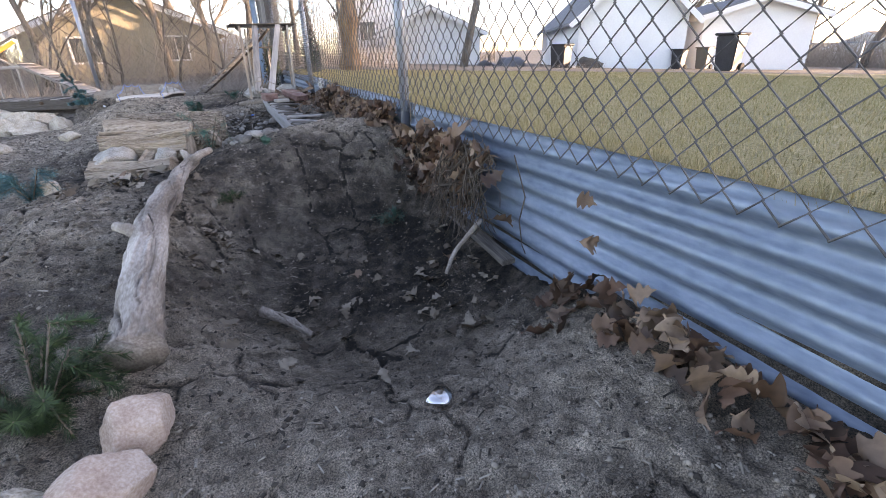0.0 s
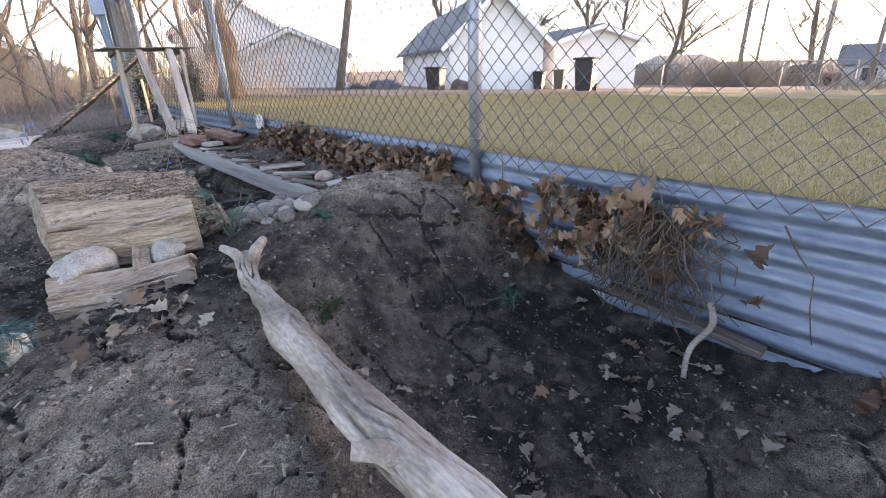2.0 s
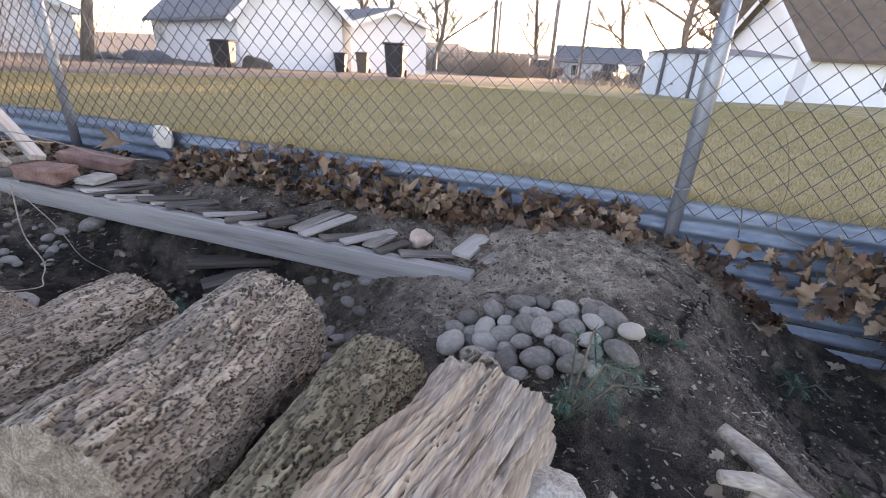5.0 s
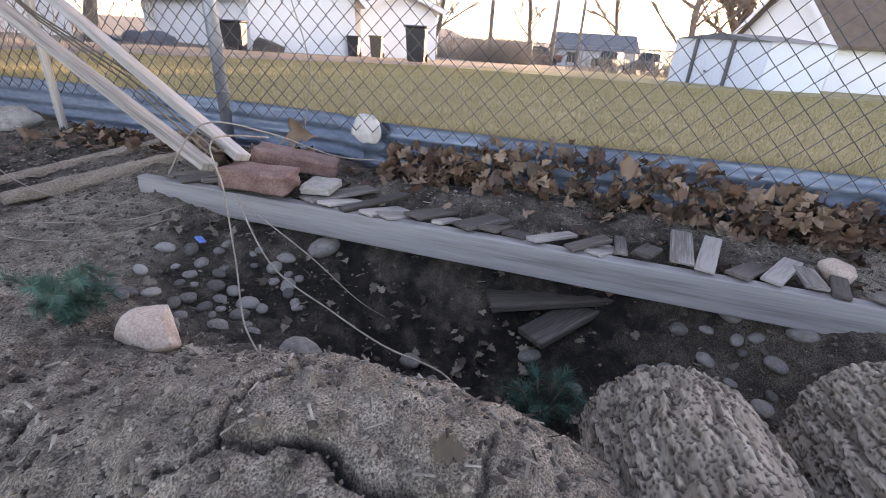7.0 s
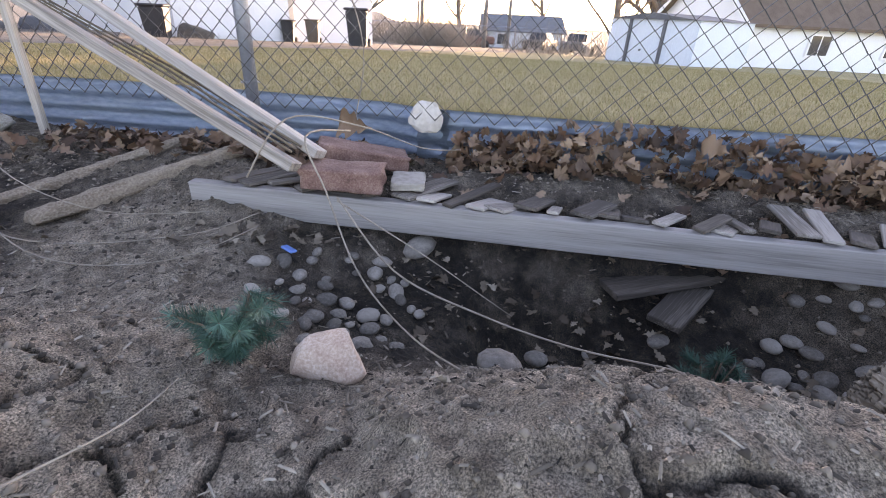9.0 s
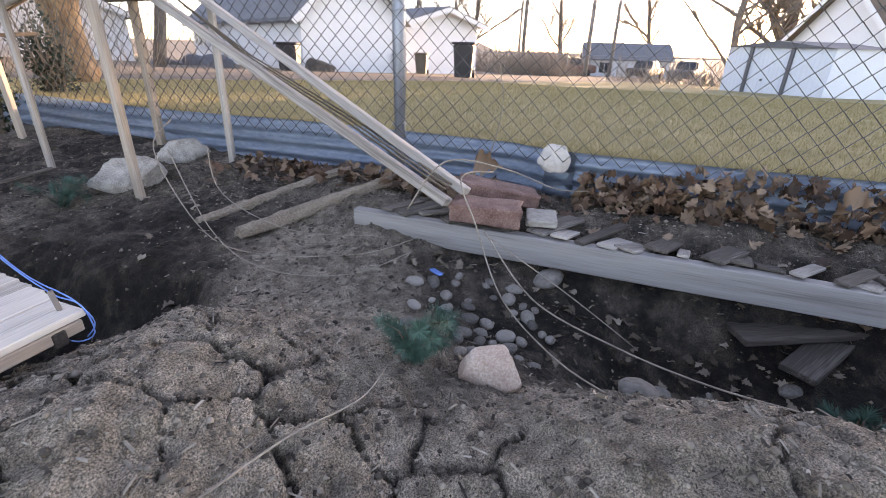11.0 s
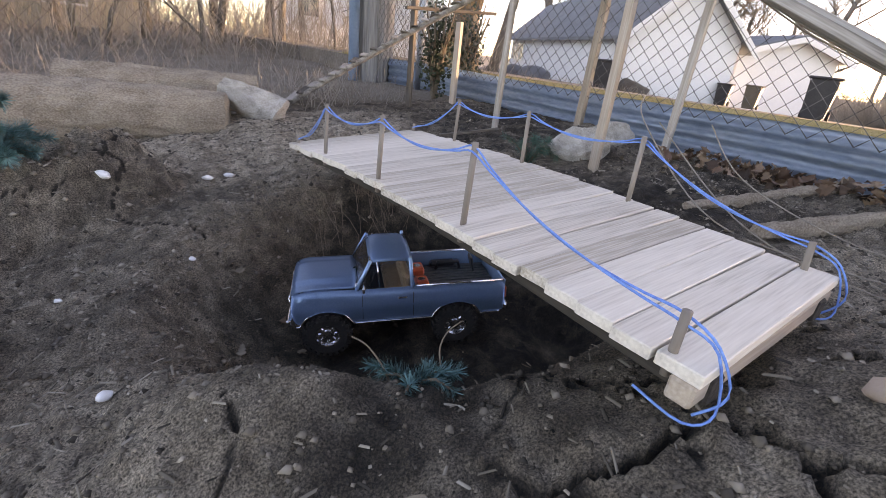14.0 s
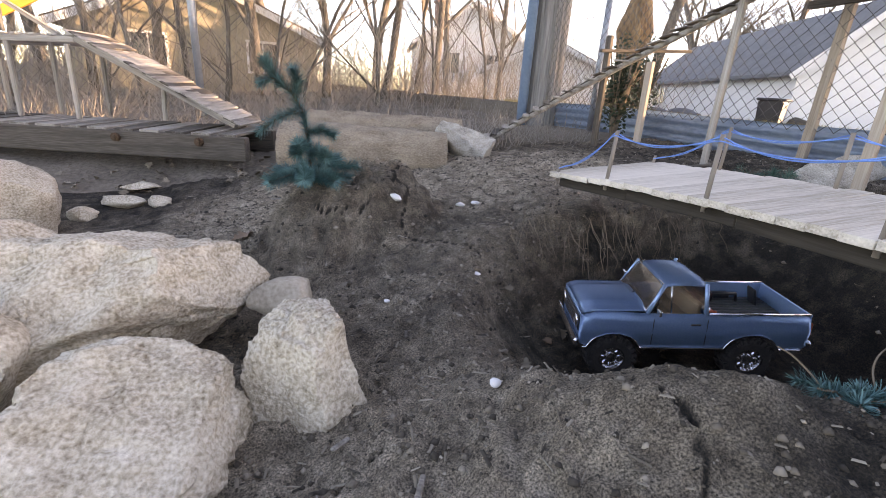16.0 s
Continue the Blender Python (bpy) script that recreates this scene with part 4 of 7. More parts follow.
def split_log(label, a, c, w, h, seed, material):
    """Half of a split trunk: flat riven face with grain steps, rounded belly."""
    m, L = axis(a, c)
    prof = [(-0.5, 0.30), (-0.40, 0.47), (-0.25, 0.5), (-0.08, 0.40), (0.12, 0.30), (0.30, 0.33), (0.46, 0.24), (0.53, -0.05), (0.44, -0.38), (0.15, -0.5), (-0.2, -0.48), (-0.45, -0.3), (-0.52, 0.0)]
    q = np.array(prof + prof[:1])
    n, nl = 13 * 14, 90
    s = np.arange(n) / 14
    u, v = np.interp(s, np.arange(14), q[:, 0]), np.interp(s, np.arange(14), q[:, 1])
    F, S = np.meshgrid(np.linspace(0, 1, nl), s, indexing="ij")
    S = np.minimum(S, 13 - S) * (w / 0.16)
    A = F * L
    # riven steps run along the grain, with torn splinters between them
    slow = 0.13 * vnoise(A * 5, S * 0.9, seed + 1) + 0.09 * fbm(A * 6, S * 2.6, seed + 2, 3)
    wav = S + 0.35 * fbm(A * 7, S * 0.5, seed + 5, 3)
    crack = np.clip(1 - 7 * np.abs(vnoise(A * 2.2, wav * 3.1, seed + 7)), 0, 1) * np.clip(0.4 + 1.6 * vnoise(A * 4, S * 1.2, seed + 8), 0, 1)
    grain = 0.035 * vnoise(A * 5, wav * 11, seed + 9) + 0.03 * vnoise(A * 14, wav * 22, seed + 10)
    k = 1 + slow + grain - 0.13 * crack
    e = (0.02 * fbm(S * 0.5, S * 0 + seed, seed + 3, 2)) * np.where(F < 0.06, 1 - F / 0.06, np.where(F > 0.94, (F - 0.94) / 0.06, 0))
    P = np.stack([u * w * k, (F - 0.5) * L + e, v * h * k + 0.05 * h * np.sin(F * 5 + seed)], -1)
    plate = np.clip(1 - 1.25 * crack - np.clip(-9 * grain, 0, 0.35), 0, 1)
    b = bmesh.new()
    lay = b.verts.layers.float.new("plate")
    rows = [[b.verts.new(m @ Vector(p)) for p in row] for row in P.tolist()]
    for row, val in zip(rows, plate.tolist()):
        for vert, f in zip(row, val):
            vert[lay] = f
    for p, r in zip(rows, rows[1:]):
        for i in range(n):
            b.faces.new((p[i], p[(i + 1) % n], r[(i + 1) % n], r[i]))
    b.faces.new(rows[0][::-1])
    b.faces.new(rows[-1])
    bmesh.ops.recalc_face_normals(b, faces=b.faces[:])
    return tagged(part("split_log", b, material), label, "log", "split logs")


split_log("thick split log with a hollowed pale wood face", (-1.43, 0.435, -0.145), (-1.05, 0.355, -0.135), 0.19, 0.19, 1, M_RIVEN)
split_log("short split log lying on the dark soil", (-1.46, 0.195, -0.235), (-1.12, 0.10, -0.235), 0.105, 0.10, 2, M_RIVEN)
split_log("small split stick wedged between rocks", (-1.25, 0.16, -0.21), (-1.22, 0.34, -0.17), 0.045, 0.05, 3, M_RIVEN)
rock("rock", "pale rough rock wedged between split logs", -1.39, 0.285, -0.195, 0.085, 0.065, 0.07, 30, 21, M_GREYROCK)
rock("rock", "pale rough rock wedged between split logs", -1.165, 0.26, -0.19, 0.06, 0.055, 0.055, 80, 22, M_GREYROCK)
rock("rock", "rounded pale stone lying on the soil", -1.56, 0.10 - 0.16, -0.24, 0.05, 0.035, 0.045, 10, 23, M_LIME, cuts=4, rough=0.6)

# bleached branch beside the first hollow
def branch(label, pts, r0, r1, nubs, seed, material):
    line = [Vector(p) for p in pts]
    th = tagged(new("branch"), label, "branch")
    b = bmesh.new()
    fine = []
    for i in range(len(line) - 1):
        for k in range(22):
            f = k / 22
            fine.append(line[i].lerp(line[i + 1], f))
    fine.append(line[-1])
    n, nl = 84, len(fine)
    tube(b, fine, r0, r1, n)
    b.verts.ensure_lookup_table()
    lay = b.verts.layers.float.new("plate")
    F, T = np.meshgrid(np.linspace(0, 1, nl), np.arange(n) * 2 * np.pi / n, indexing="ij")
    W = np.minimum(T, 2 * np.pi - T) * 2.2 + 0.8 * fbm(F * 7, T * 0.3, seed + 2, 3)
    crack = np.clip(1 - 6 * np.abs(vnoise(F * 4.2, W * 1.3, seed + 4)), 0, 1) * np.clip(0.5 + 1.8 * vnoise(F * 8, W * 0.5, seed + 5), 0, 1)
    k = 0.16 * vnoise(F * 9, W * 0.45, seed) + 0.10 * fbm(F * 26, W, seed + 1, 3) + 0.07 * vnoise(F * 7, W * 3.2, seed + 6) - 0.20 * crack
    # a swollen shoulder where the upper part was torn thinner
    k = k + 0.20 * np.exp(-((F - 0.60) / 0.045) ** 2) - 0.16 * (F > 0.66) + 0.2 * np.clip((F - 0.9) * 10, 0, 1)
    for i in range(nl):
        for j in range(n):
            vert = b.verts[i * n + j]
            vert.co = fine[i] + (vert.co - fine[i]) * (1 + float(k[i, j]))
            vert[lay] = float(np.clip(1 - 1.2 * crack[i, j], 0, 1))
    part("stem", b, M_BLEACHED, th, smooth=True)
    for p, q, r in nubs:
        b = bmesh.new()
        p, q = Vector(p), Vector(q)
        tube(b, [p, p.lerp(q, 0.5) + Vector((0, 0, 0.01)), q], r, r * 0.6, 10)
        part("side_branch", b, material, th, smooth=True)
    return th


branch("bare bleached grey branch lying along the hollow's rim", [(-1.075, -1.43, -0.272), (-1.08, -1.30, -0.245), (-1.085, -1.10, -0.22), (-1.10, -0.80, -0.20), (-1.085, -0.52, -0.195), (-1.065, -0.36, -0.185), (-1.055, -0.20, -0.182), (-1.02, -0.06, -0.165)], 0.050, 0.026,
       [((-1.03, -0.12, -0.17), (-0.945, -0.02, -0.135), 0.022), ((-1.10, -0.95, -0.2), (-1.17, -0.90, -0.17), 0.022), ((-1.03, -0.10, -0.165), (-1.06, 0.0, -0.135), 0.018)], 4, M_DRIFT)
branch("short grey stick lying in the hollow", [(-0.85, -0.95, -0.50), (-0.78, -1.02, -0.515), (-0.72, -1.12, -0.525)], 0.016, 0.010, [], 6, M_DRIFT)

# ---- stones ----
rock("boulder", "large pale rough limestone boulder on the soil", -2.79, 3.98, -0.35, 0.20, 0.155, 0.155, 25, 31, M_LIME, sub=6, group="limestone boulders")
rock("boulder", "large pale flat-topped limestone boulder on the soil", -2.735, 3.66, -0.43, 0.19, 0.14, 0.115, -12, 32, M_LIME, sub=6, group="limestone boulders")
rock("boulder", "pale upright limestone boulder leaning outwards", -2.495, 3.72, -0.455, 0.10, 0.135, 0.145, 32, 33, M_LIME, sub=6, group="limestone boulders")
rock("boulder", "pale limestone boulder beside larger ones", -3.02, 3.82, -0.40, 0.10, 0.11, 0.12, 50, 34, M_LIME, sub=4, group="limestone boulders")
rock("boulder", "pale limestone boulder beside larger ones", -3.03, 4.18, -0.36, 0.12, 0.10, 0.10, 10, 35, M_LIME, sub=4, group="limestone boulders")
rock("boulder", "pale limestone boulder near a dark beam", -3.42, 5.15, -0.42, 0.17, 0.13, 0.15, 40, 36, M_LIME, sub=4, group="limestone boulders")
rock("stone", "smooth tan stone beside a boulder", -2.515, 3.95, -0.378, 0.068, 0.05, 0.044, 10, 37, M_TANSTONE, sub=3, cuts=2, rough=0.4)
rock("stone", "smooth brown stone at a boulder's foot", -2.63, 3.46, -0.46, 0.06, 0.045, 0.03, 30, 38, M_PEBBLE, sub=3, cuts=2, rough=0.4)
rock("stone", "smooth tan stone at a boulder's foot", -2.55, 3.47, -0.46, 0.04, 0.05, 0.028, 80, 39, M_PINKROCK, sub=3, cuts=2, rough=0.4)
for i, (x, y, sx, sy, sz, t) in enumerate(((-3.15, 5.42, 0.11, 0.05, 0.03, -30), (-3.10, 5.62, 0.09, 0.06, 0.02, 10), (-3.25, 5.30, 0.06, 0.05, 0.03, 50), (-2.98, 5.35, 0.05, 0.04, 0.025, 0))):
    rock("rubble", "pale broken stone slab lying under a beam", x, y, land(x, y) + sz * 0.6, sx, sy, sz, t, 41 + i, M_LIME, sub=3, group="pale rubble")
rock("rock", "grey-white limestone rock under the tower", -0.50, 4.12, -0.185, 0.15, 0.10, 0.095, -25, 51, M_GREYROCK, sub=5)
rock("rock", "low grey-white limestone rock by the metal sheet", -0.16, 4.22, -0.17, 0.16, 0.07, 0.055, -15, 52, M_GREYROCK, sub=4)
rock("rock", "angular pink-white rock on the bank", -1.095, 2.30, -0.235, 0.052, 0.066, 0.046, 20, 9, M_PINKROCK, cuts=12, rough=0.4)
rock("rock", "angular pinkish rock on the pale soil", -1.075, -1.56, -0.335, 0.06, 0.055, 0.055, 20, 54, M_PINKROCK, cuts=12, rough=0.4)
rock("rock", "rounded pinkish rock on the pale soil", -1.10, -1.69, -0.35, 0.07, 0.055, 0.05, 60, 55, M_PINKROCK, cuts=6, rough=0.5)
rock("rock", "rounded tan rock on the pale soil", -1.215, -1.68, -0.35, 0.05, 0.045, 0.055, 10, 56, M_LIME, cuts=5, rough=0.5)
rock("rock", "reddish rock lying by the ramp foot", -0.28, 0.83, -0.185, 0.05, 0.04, 0.032, 10, 57, M_PINKROCK, sub=3)
for i, (x, y) in enumerate(((-1.7, 2.2), (-1.95, 1.2), (-2.05, 1.9), (-2.2, 0.7), (-1.95, 0.35))):
    rock("rock", "pale rough rock lying on the yard soil", x - 0.35, y, land(x - 0.35, y) + 0.02, 0.08, 0.06, 0.05, 40 * i, 61 + i, M_LIME, sub=3, group="yard rocks")

random.seed(21)
PEB = [mesh("pebble", pebble_mesh(k), M_PEBBLE, True) for k in range(6)]


def pebbles(label, group, n, cx, cy, rx, ry, r0, r1, turn=0, close=0.85):
    done = []
    tries = 0
    while len(done) < n and tries < n * 40:
        tries += 1
        u, w = random.uniform(-1, 1), random.uniform(-1, 1)
        if u * u + w * w > 1:
            continue
        r = random.uniform(r0, r1)
        ct, st = math.cos(radians(turn)), math.sin(radians(turn))
        x, y = cx + u * rx * ct - w * ry * st, cy + u * rx * st + w * ry * ct
        if any((x - a) ** 2 + (y - q) ** 2 < (close * (r + s)) ** 2 for a, q, s in done):
            continue
        done.append((x, y, r))
        ob = tagged(new("pebble", random.choice(PEB)), label, "pebble", group)
        ob.matrix_world = pose(x, y, land(x, y) + r * (0.16 if close > 0.8 else random.uniform(0.1, 0.75)), random.uniform(-15, 15), random.uniform(-15, 15), random.uniform(0, 360)) @ Matrix.Diagonal((r * 1.25, r * 0.9, r * 0.68, 1))


pebbles("smooth grey river pebble on the mound", "pebbles on the mound", 56, -0.76, 0.33, 0.13, 0.21, 0.020, 0.036, 15, 0.70)
pebbles("smooth grey pebble in the ravine", "pebbles in the ravine", 40, -0.62, 1.12, 0.20, 0.24, 0.012, 0.032)
pebbles("smooth grey pebble on the ravine bank", "pebbles on the bank", 46, -0.80, 2.42, 0.24, 0.22, 0.010, 0.027)
pebbles("smooth grey pebble at the ravine bottom", "pebbles at the bottom", 18, -0.78, 1.75, 0.25, 0.40, 0.010, 0.028)
for x, y, r in ((-0.50, 2.27, 0.045), (-0.97, 1.93, 0.04), (-1.02, 2.00, 0.04), (-0.66, 1.9, 0.03), (-0.86, 1.30, 0.035)):
    ob = tagged(new("pebble", PEB[0]), "larger smooth pebble in the ravine", "pebble", "pebbles in the ravine")
    ob.matrix_world = pose(x, y, land(x, y) + r * 0.3, 5, 9, 50 * x * 9) @ Matrix.Diagonal((r * 1.2, r * 0.9, r * 0.7, 1))

# ---- leaves, twigs, greenery ----
def leaf_shape(seed, lobes=5):
    """Outline of a lobed oak leaf about one unit long, curled; vertices and triangles."""
    rnd = random.Random(seed)
    n = 22
    ph = rnd.random()
    half = []
    for i in range(n + 1):
        f = i / n
        lobe = abs(((f * lobes * 0.8 + ph) % 1.0) - 0.5) * 2
        w = 0.38 * math.sin(math.pi * min(1, 0.04 + f ** 0.75)) * (0.40 + 0.60 * lobe ** 0.8) * (f > 0.10) + 0.012
        half.append((f, max(0.010, w * rnd.uniform(0.92, 1.08))))
    curl, fold, tw = rnd.uniform(-1.6, 1.9), rnd.uniform(-0.3, 1.3), rnd.uniform(-1.3, 1.3)
    vs, fs = [], []
    for f, w in half:
        for s in (-1, 0, 1):
            x, y = f - 0.5, s * w
            z = curl * 0.5 * (x * x) + fold * abs(y) * 0.6 + tw * x * y + 0.05 * math.sin(9 * f + s) + 0.25 * math.sin(5 * f + ph * 9) * y * abs(y) * 3
            vs.append((x, y, z))
    for i in range(n):
        a = 3 * i
        fs += [(a, a + 1, a + 4, a + 3), (a + 1, a + 2, a + 5, a + 4)]
    return np.array(vs), np.array(fs)


LEAVES = [leaf_shape(k) for k in range(9)]


def leaf_heap(name, label, places, material, kind="stuff"):
    """Many leaves in one mesh: places are (x, y, z, size, rx, ry, rz)."""
    V, F, o = [], [], 0
    for k, (x, y, z, s, rx, ry, rz) in enumerate(places):
        v, f = LEAVES[k % len(LEAVES)]
        m = np.array(Euler((rx, ry, rz)).to_matrix())
        V.append((v * s) @ m.T + np.array([x, y, z]))
        F.append(f + o)
        o += len(v)
    return tagged(new(name, grid_mesh(name, np.concatenate(V), np.concatenate(F), material)), label, "leaves", kind=kind)


rnd = random.Random(8)


def flat(x, y, s, lift=0.008):
    return (x, y, land(x, y) + lift + rnd.uniform(0, 0.012), s, rnd.gauss(0, 0.35), rnd.gauss(0, 0.35), rnd.uniform(0, 6.28))


heap = []
for _ in range(820):
    y = rnd.uniform(0.12, 2.25)
    up = max(0, 0.17 - 0.08 * abs(y - 1.5)) + 0.06
    x = -0.005 - abs(rnd.gauss(0, 0.065)) - 0.01
    z = land(min(x, -0.02), y) + max(0.01, rnd.uniform(0, up) * max(0.1, 1 + x * 5))
    heap.append((x, y, z, rnd.uniform(0.035, 0.085), rnd.uniform(0.2, 1.6), rnd.gauss(0, 0.6), rnd.uniform(0, 6.28)))
leaf_heap("leaf_drift", "brown dead oak leaves drifted against the metal sheet", heap, M_LEAF)
heap = []
for _ in range(230):
    y, x = rnd.uniform(2.55, 3.9), -0.03 - abs(rnd.gauss(0.08, 0.12))
    heap.append((x, y, land(x, y) + rnd.uniform(0.01, 0.05), rnd.uniform(0.045, 0.08), rnd.gauss(0, 0.7), rnd.gauss(0, 0.6), rnd.uniform(0, 6.28)))
for _ in range(90):
    x, y = rnd.uniform(-0.45, -0.05), rnd.uniform(0.55, 2.4)
    heap.append(flat(x, y, rnd.uniform(0.04, 0.07), 0.01))
for _ in range(60):
    y, x = rnd.uniform(-0.4, 0.2), -0.02 - abs(rnd.gauss(0, 0.04))
    heap.append((x, y, land(x, y) + rnd.uniform(0.0, 0.05), rnd.uniform(0.05, 0.08), rnd.uniform(0.2, 1.4), rnd.gauss(0, 0.6), rnd.uniform(0, 6.28)))
for _ in range(90):
    y, x = rnd.uniform(-2.3, -1.35), -0.02 - abs(rnd.gauss(0, 0.06))
    heap.append((x, y, land(x, y) + rnd.uniform(0.0, 0.09) * (1 + 5 * x), rnd.uniform(0.06, 0.11), rnd.uniform(0.2, 1.4), rnd.gauss(0, 0.6), rnd.uniform(0, 6.28)))
leaf_heap("leaf_drift", "brown dead leaves gathered along the fence foot", heap, M_LEAF)
heap = []
for _ in range(150):
    y, z = rnd.gauss(-0.62, 0.22), rnd.uniform(-0.30, -0.05)
    heap.append((-0.05 - abs(rnd.gauss(0, 0.035)), y, z, rnd.uniform(0.05, 0.095), rnd.uniform(0.6, 1.9), rnd.gauss(0, 0.7), rnd.uniform(0, 6.28)))
leaf_heap("leaf_cluster", "curled brown leaves caught in dead vines on the fence", heap, M_LEAF)
heap = []
for _ in range(46):
    heap.append(flat(rnd.gauss(-0.62, 0.22), rnd.gauss(-0.95, 0.28), rnd.uniform(0.03, 0.065)))
for _ in range(40):
    heap.append(flat(rnd.uniform(-0.35, -0.05), rnd.uniform(-1.3, -0.3), rnd.uniform(0.035, 0.07)))
for _ in range(28):
    heap.append(flat(rnd.gauss(-0.95, 0.05), rnd.gauss(-0.65, 0.16), rnd.uniform(0.03, 0.06)))
for _ in range(60):
    heap.append(flat(rnd.gauss(-1.32, 0.16), rnd.gauss(-0.08, 0.16), rnd.uniform(0.03, 0.07)))
for _ in range(130):
    heap.append(flat(rnd.gauss(-0.66, 0.18), rnd.gauss(1.75, 0.42), rnd.uniform(0.025, 0.05)))
for _ in range(24):
    heap.append(flat(rnd.gauss(-0.62, 0.12), rnd.gauss(2.72, 0.1), rnd.uniform(0.025, 0.05)))
for _ in range(26):
    heap.append(flat(rnd.uniform(-1.1, -0.3), rnd.uniform(3.1, 5.0), rnd.uniform(0.025, 0.05)))
for _ in range(40):
    heap.append(flat(rnd.gauss(-2.0, 0.4), rnd.gauss(0.1, 0.9), rnd.uniform(0.03, 0.06)))
for _ in range(50):
    heap.append(flat(rnd.uniform(-3.6, -2.5), rnd.uniform(5.5, 6.0), rnd.uniform(0.03, 0.06)))
for _ in range(12):
    heap.append(flat(rnd.uniform(-2.0, -1.4), rnd.uniform(3.75, 4.1), rnd.uniform(0.025, 0.045)))
leaf_heap("leaf_scatter", "bleached dead leaves scattered on the soil", heap, M_PALELEAF)
BROWN = [grid_mesh("leaf", v * np.array([1, 1.15, 2.6]), f, M_LEAF) for v, f in LEAVES]
LEAFMESH = [grid_mesh("leaf", v, f, M_LEAF if k % 2 else M_PALELEAF) for k, (v, f) in enumerate(LEAVES)]


def leaf(x, y, s, turn, k, z=None, tilt=0.0):
    ob = tagged(new("dead_leaf", LEAFMESH[k % 9] if z is None else BROWN[k % 9]), "curled brown dead oak leaf" if k % 2 else "bleached dead leaf lying on the soil", "leaf", "single leaves")
    ob.matrix_world = pose(x, y, land(x, y) + 0.012 if z is None else z, tilt, 10, turn) @ Matrix.Diagonal((s, s, s, 1))


for i, (x, y, s) in enumerate(((-0.94, -1.04, 0.07), (-0.13, -0.82, 0.08), (-0.35, -0.95, 0.07), (-0.50, -0.75, 0.06), (-1.18, 0.02, 0.09), (-1.30, -0.02, 0.08), (-1.07, 3.27, 0.055), (-1.86, 3.92, 0.05), (-1.95, 4.02, 0.05), (-0.66, 2.78, 0.08), (-2.62, 4.62, 0.08), (-2.02, 3.10, 0.085), (-2.23, 4.85, 0.05), (-1.45, 3.72, 0.06), (-1.0, 2.02, 0.04), (-0.22, -0.1, 0.06))):
    leaf(x, y, s, 57 * i, i)
for i, (y, z, s) in enumerate(((-0.75, -0.05, 0.12), (-0.55, -0.10, 0.10), (-0.40, -0.14, 0.10), (-0.95, -0.10, 0.10), (1.38, -0.04, 0.10), (2.62, -0.06, 0.13), (-1.50, -0.10, 0.055), (-1.53, -0.20, 0.06), (0.62, -0.06, 0.11), (1.0, -0.09, 0.10), (-0.20, -0.10, 0.11), (-0.05, -0.14, 0.10), (-0.30, -0.12, 0.07))):
    leaf(-0.062, y, s, 90 + 37 * i, 2 * i + 1, z, 80)


def twig(name, label, pts, r0, r1, material, group="", n=6):
    b = bmesh.new()
    P = [Vector(p) for p in pts]
    fine = []
    for i in range(len(P) - 1):
        a, q, c, d = P[max(i - 1, 0)], P[i], P[i + 1], P[min(i + 2, len(P) - 1)]
        for k in range(6):
            t = k / 6
            fine.append(0.5 * ((2 * q) + (c - a) * t + (2 * a - 5 * q + 4 * c - d) * t * t + (3 * q - a - 3 * c + d) * t ** 3))
    fine.append(P[-1])
    tube(b, fine, r0, r1, n)
    return tagged(part(name, b, material, smooth=True), label, "vine", group)


VG = "pale vines over the ravine"
twig("dry_vine", "long pale dry vine trailing over the bank", [(-0.42, 2.50, 0.0), (-0.60, 2.55, 0.02), (-0.66, 2.48, -0.10), (-0.78, 2.36, -0.25), (-0.97, 2.18, -0.27), (-1.12, 2.0, -0.24), (-1.30, 1.86, -0.20), (-1.42, 1.80, -0.19)], 0.003, 0.0016, M_TWIG, VG)
twig("dry_vine", "long pale dry vine trailing into the ravine", [(-0.64, 2.46, -0.12), (-0.74, 2.28, -0.26), (-0.82, 2.05, -0.30), (-0.93, 1.86, -0.27), (-1.02, 1.70, -0.22), (-1.16, 1.62, -0.15), (-1.22, 1.60, -0.15)], 0.0028, 0.0015, M_TWIG, VG)
twig("dry_vine", "thin pale dry vine hanging over the bank", [(-0.64, 2.46, -0.13), (-0.66, 2.22, -0.25), (-0.70, 2.05, -0.33), (-0.66, 1.98, -0.40)], 0.0022, 0.0012, M_TWIG, VG)
twig("dry_vine", "pale dry vine arching over the soil", [(-0.40, 3.95, 0.05), (-0.62, 3.80, -0.02), (-0.78, 3.45, -0.22), (-0.85, 3.15, -0.24), (-0.72, 2.85, -0.24), (-0.62, 2.70, -0.20)], 0.0026, 0.0014, M_TWIG, VG)
twig("dry_vine", "pale dry vine arching over the soil", [(-0.60, 3.75, -0.02), (-0.82, 3.35, -0.20), (-0.92, 3.05, -0.24), (-0.85, 2.80, -0.24), (-0.66, 2.68, -0.22)], 0.0022, 0.0013, M_TWIG, VG)
twig("dry_vine", "pale dry vine arching over the soil", [(-0.55, 3.60, 0.0), (-0.70, 3.40, -0.12), (-0.72, 3.10, -0.20), (-0.60, 2.85, -0.22)], 0.0022, 0.0012, M_TWIG, VG)
twig("dry_vine", "pale vine looped over the sandstone block", [(-0.62, 2.72, -0.10), (-0.56, 2.62, 0.05), (-0.48, 2.45, 0.03), (-0.35, 2.30, -0.05), (-0.22, 2.2, -0.08)], 0.0028, 0.0015, M_TWIG, VG)
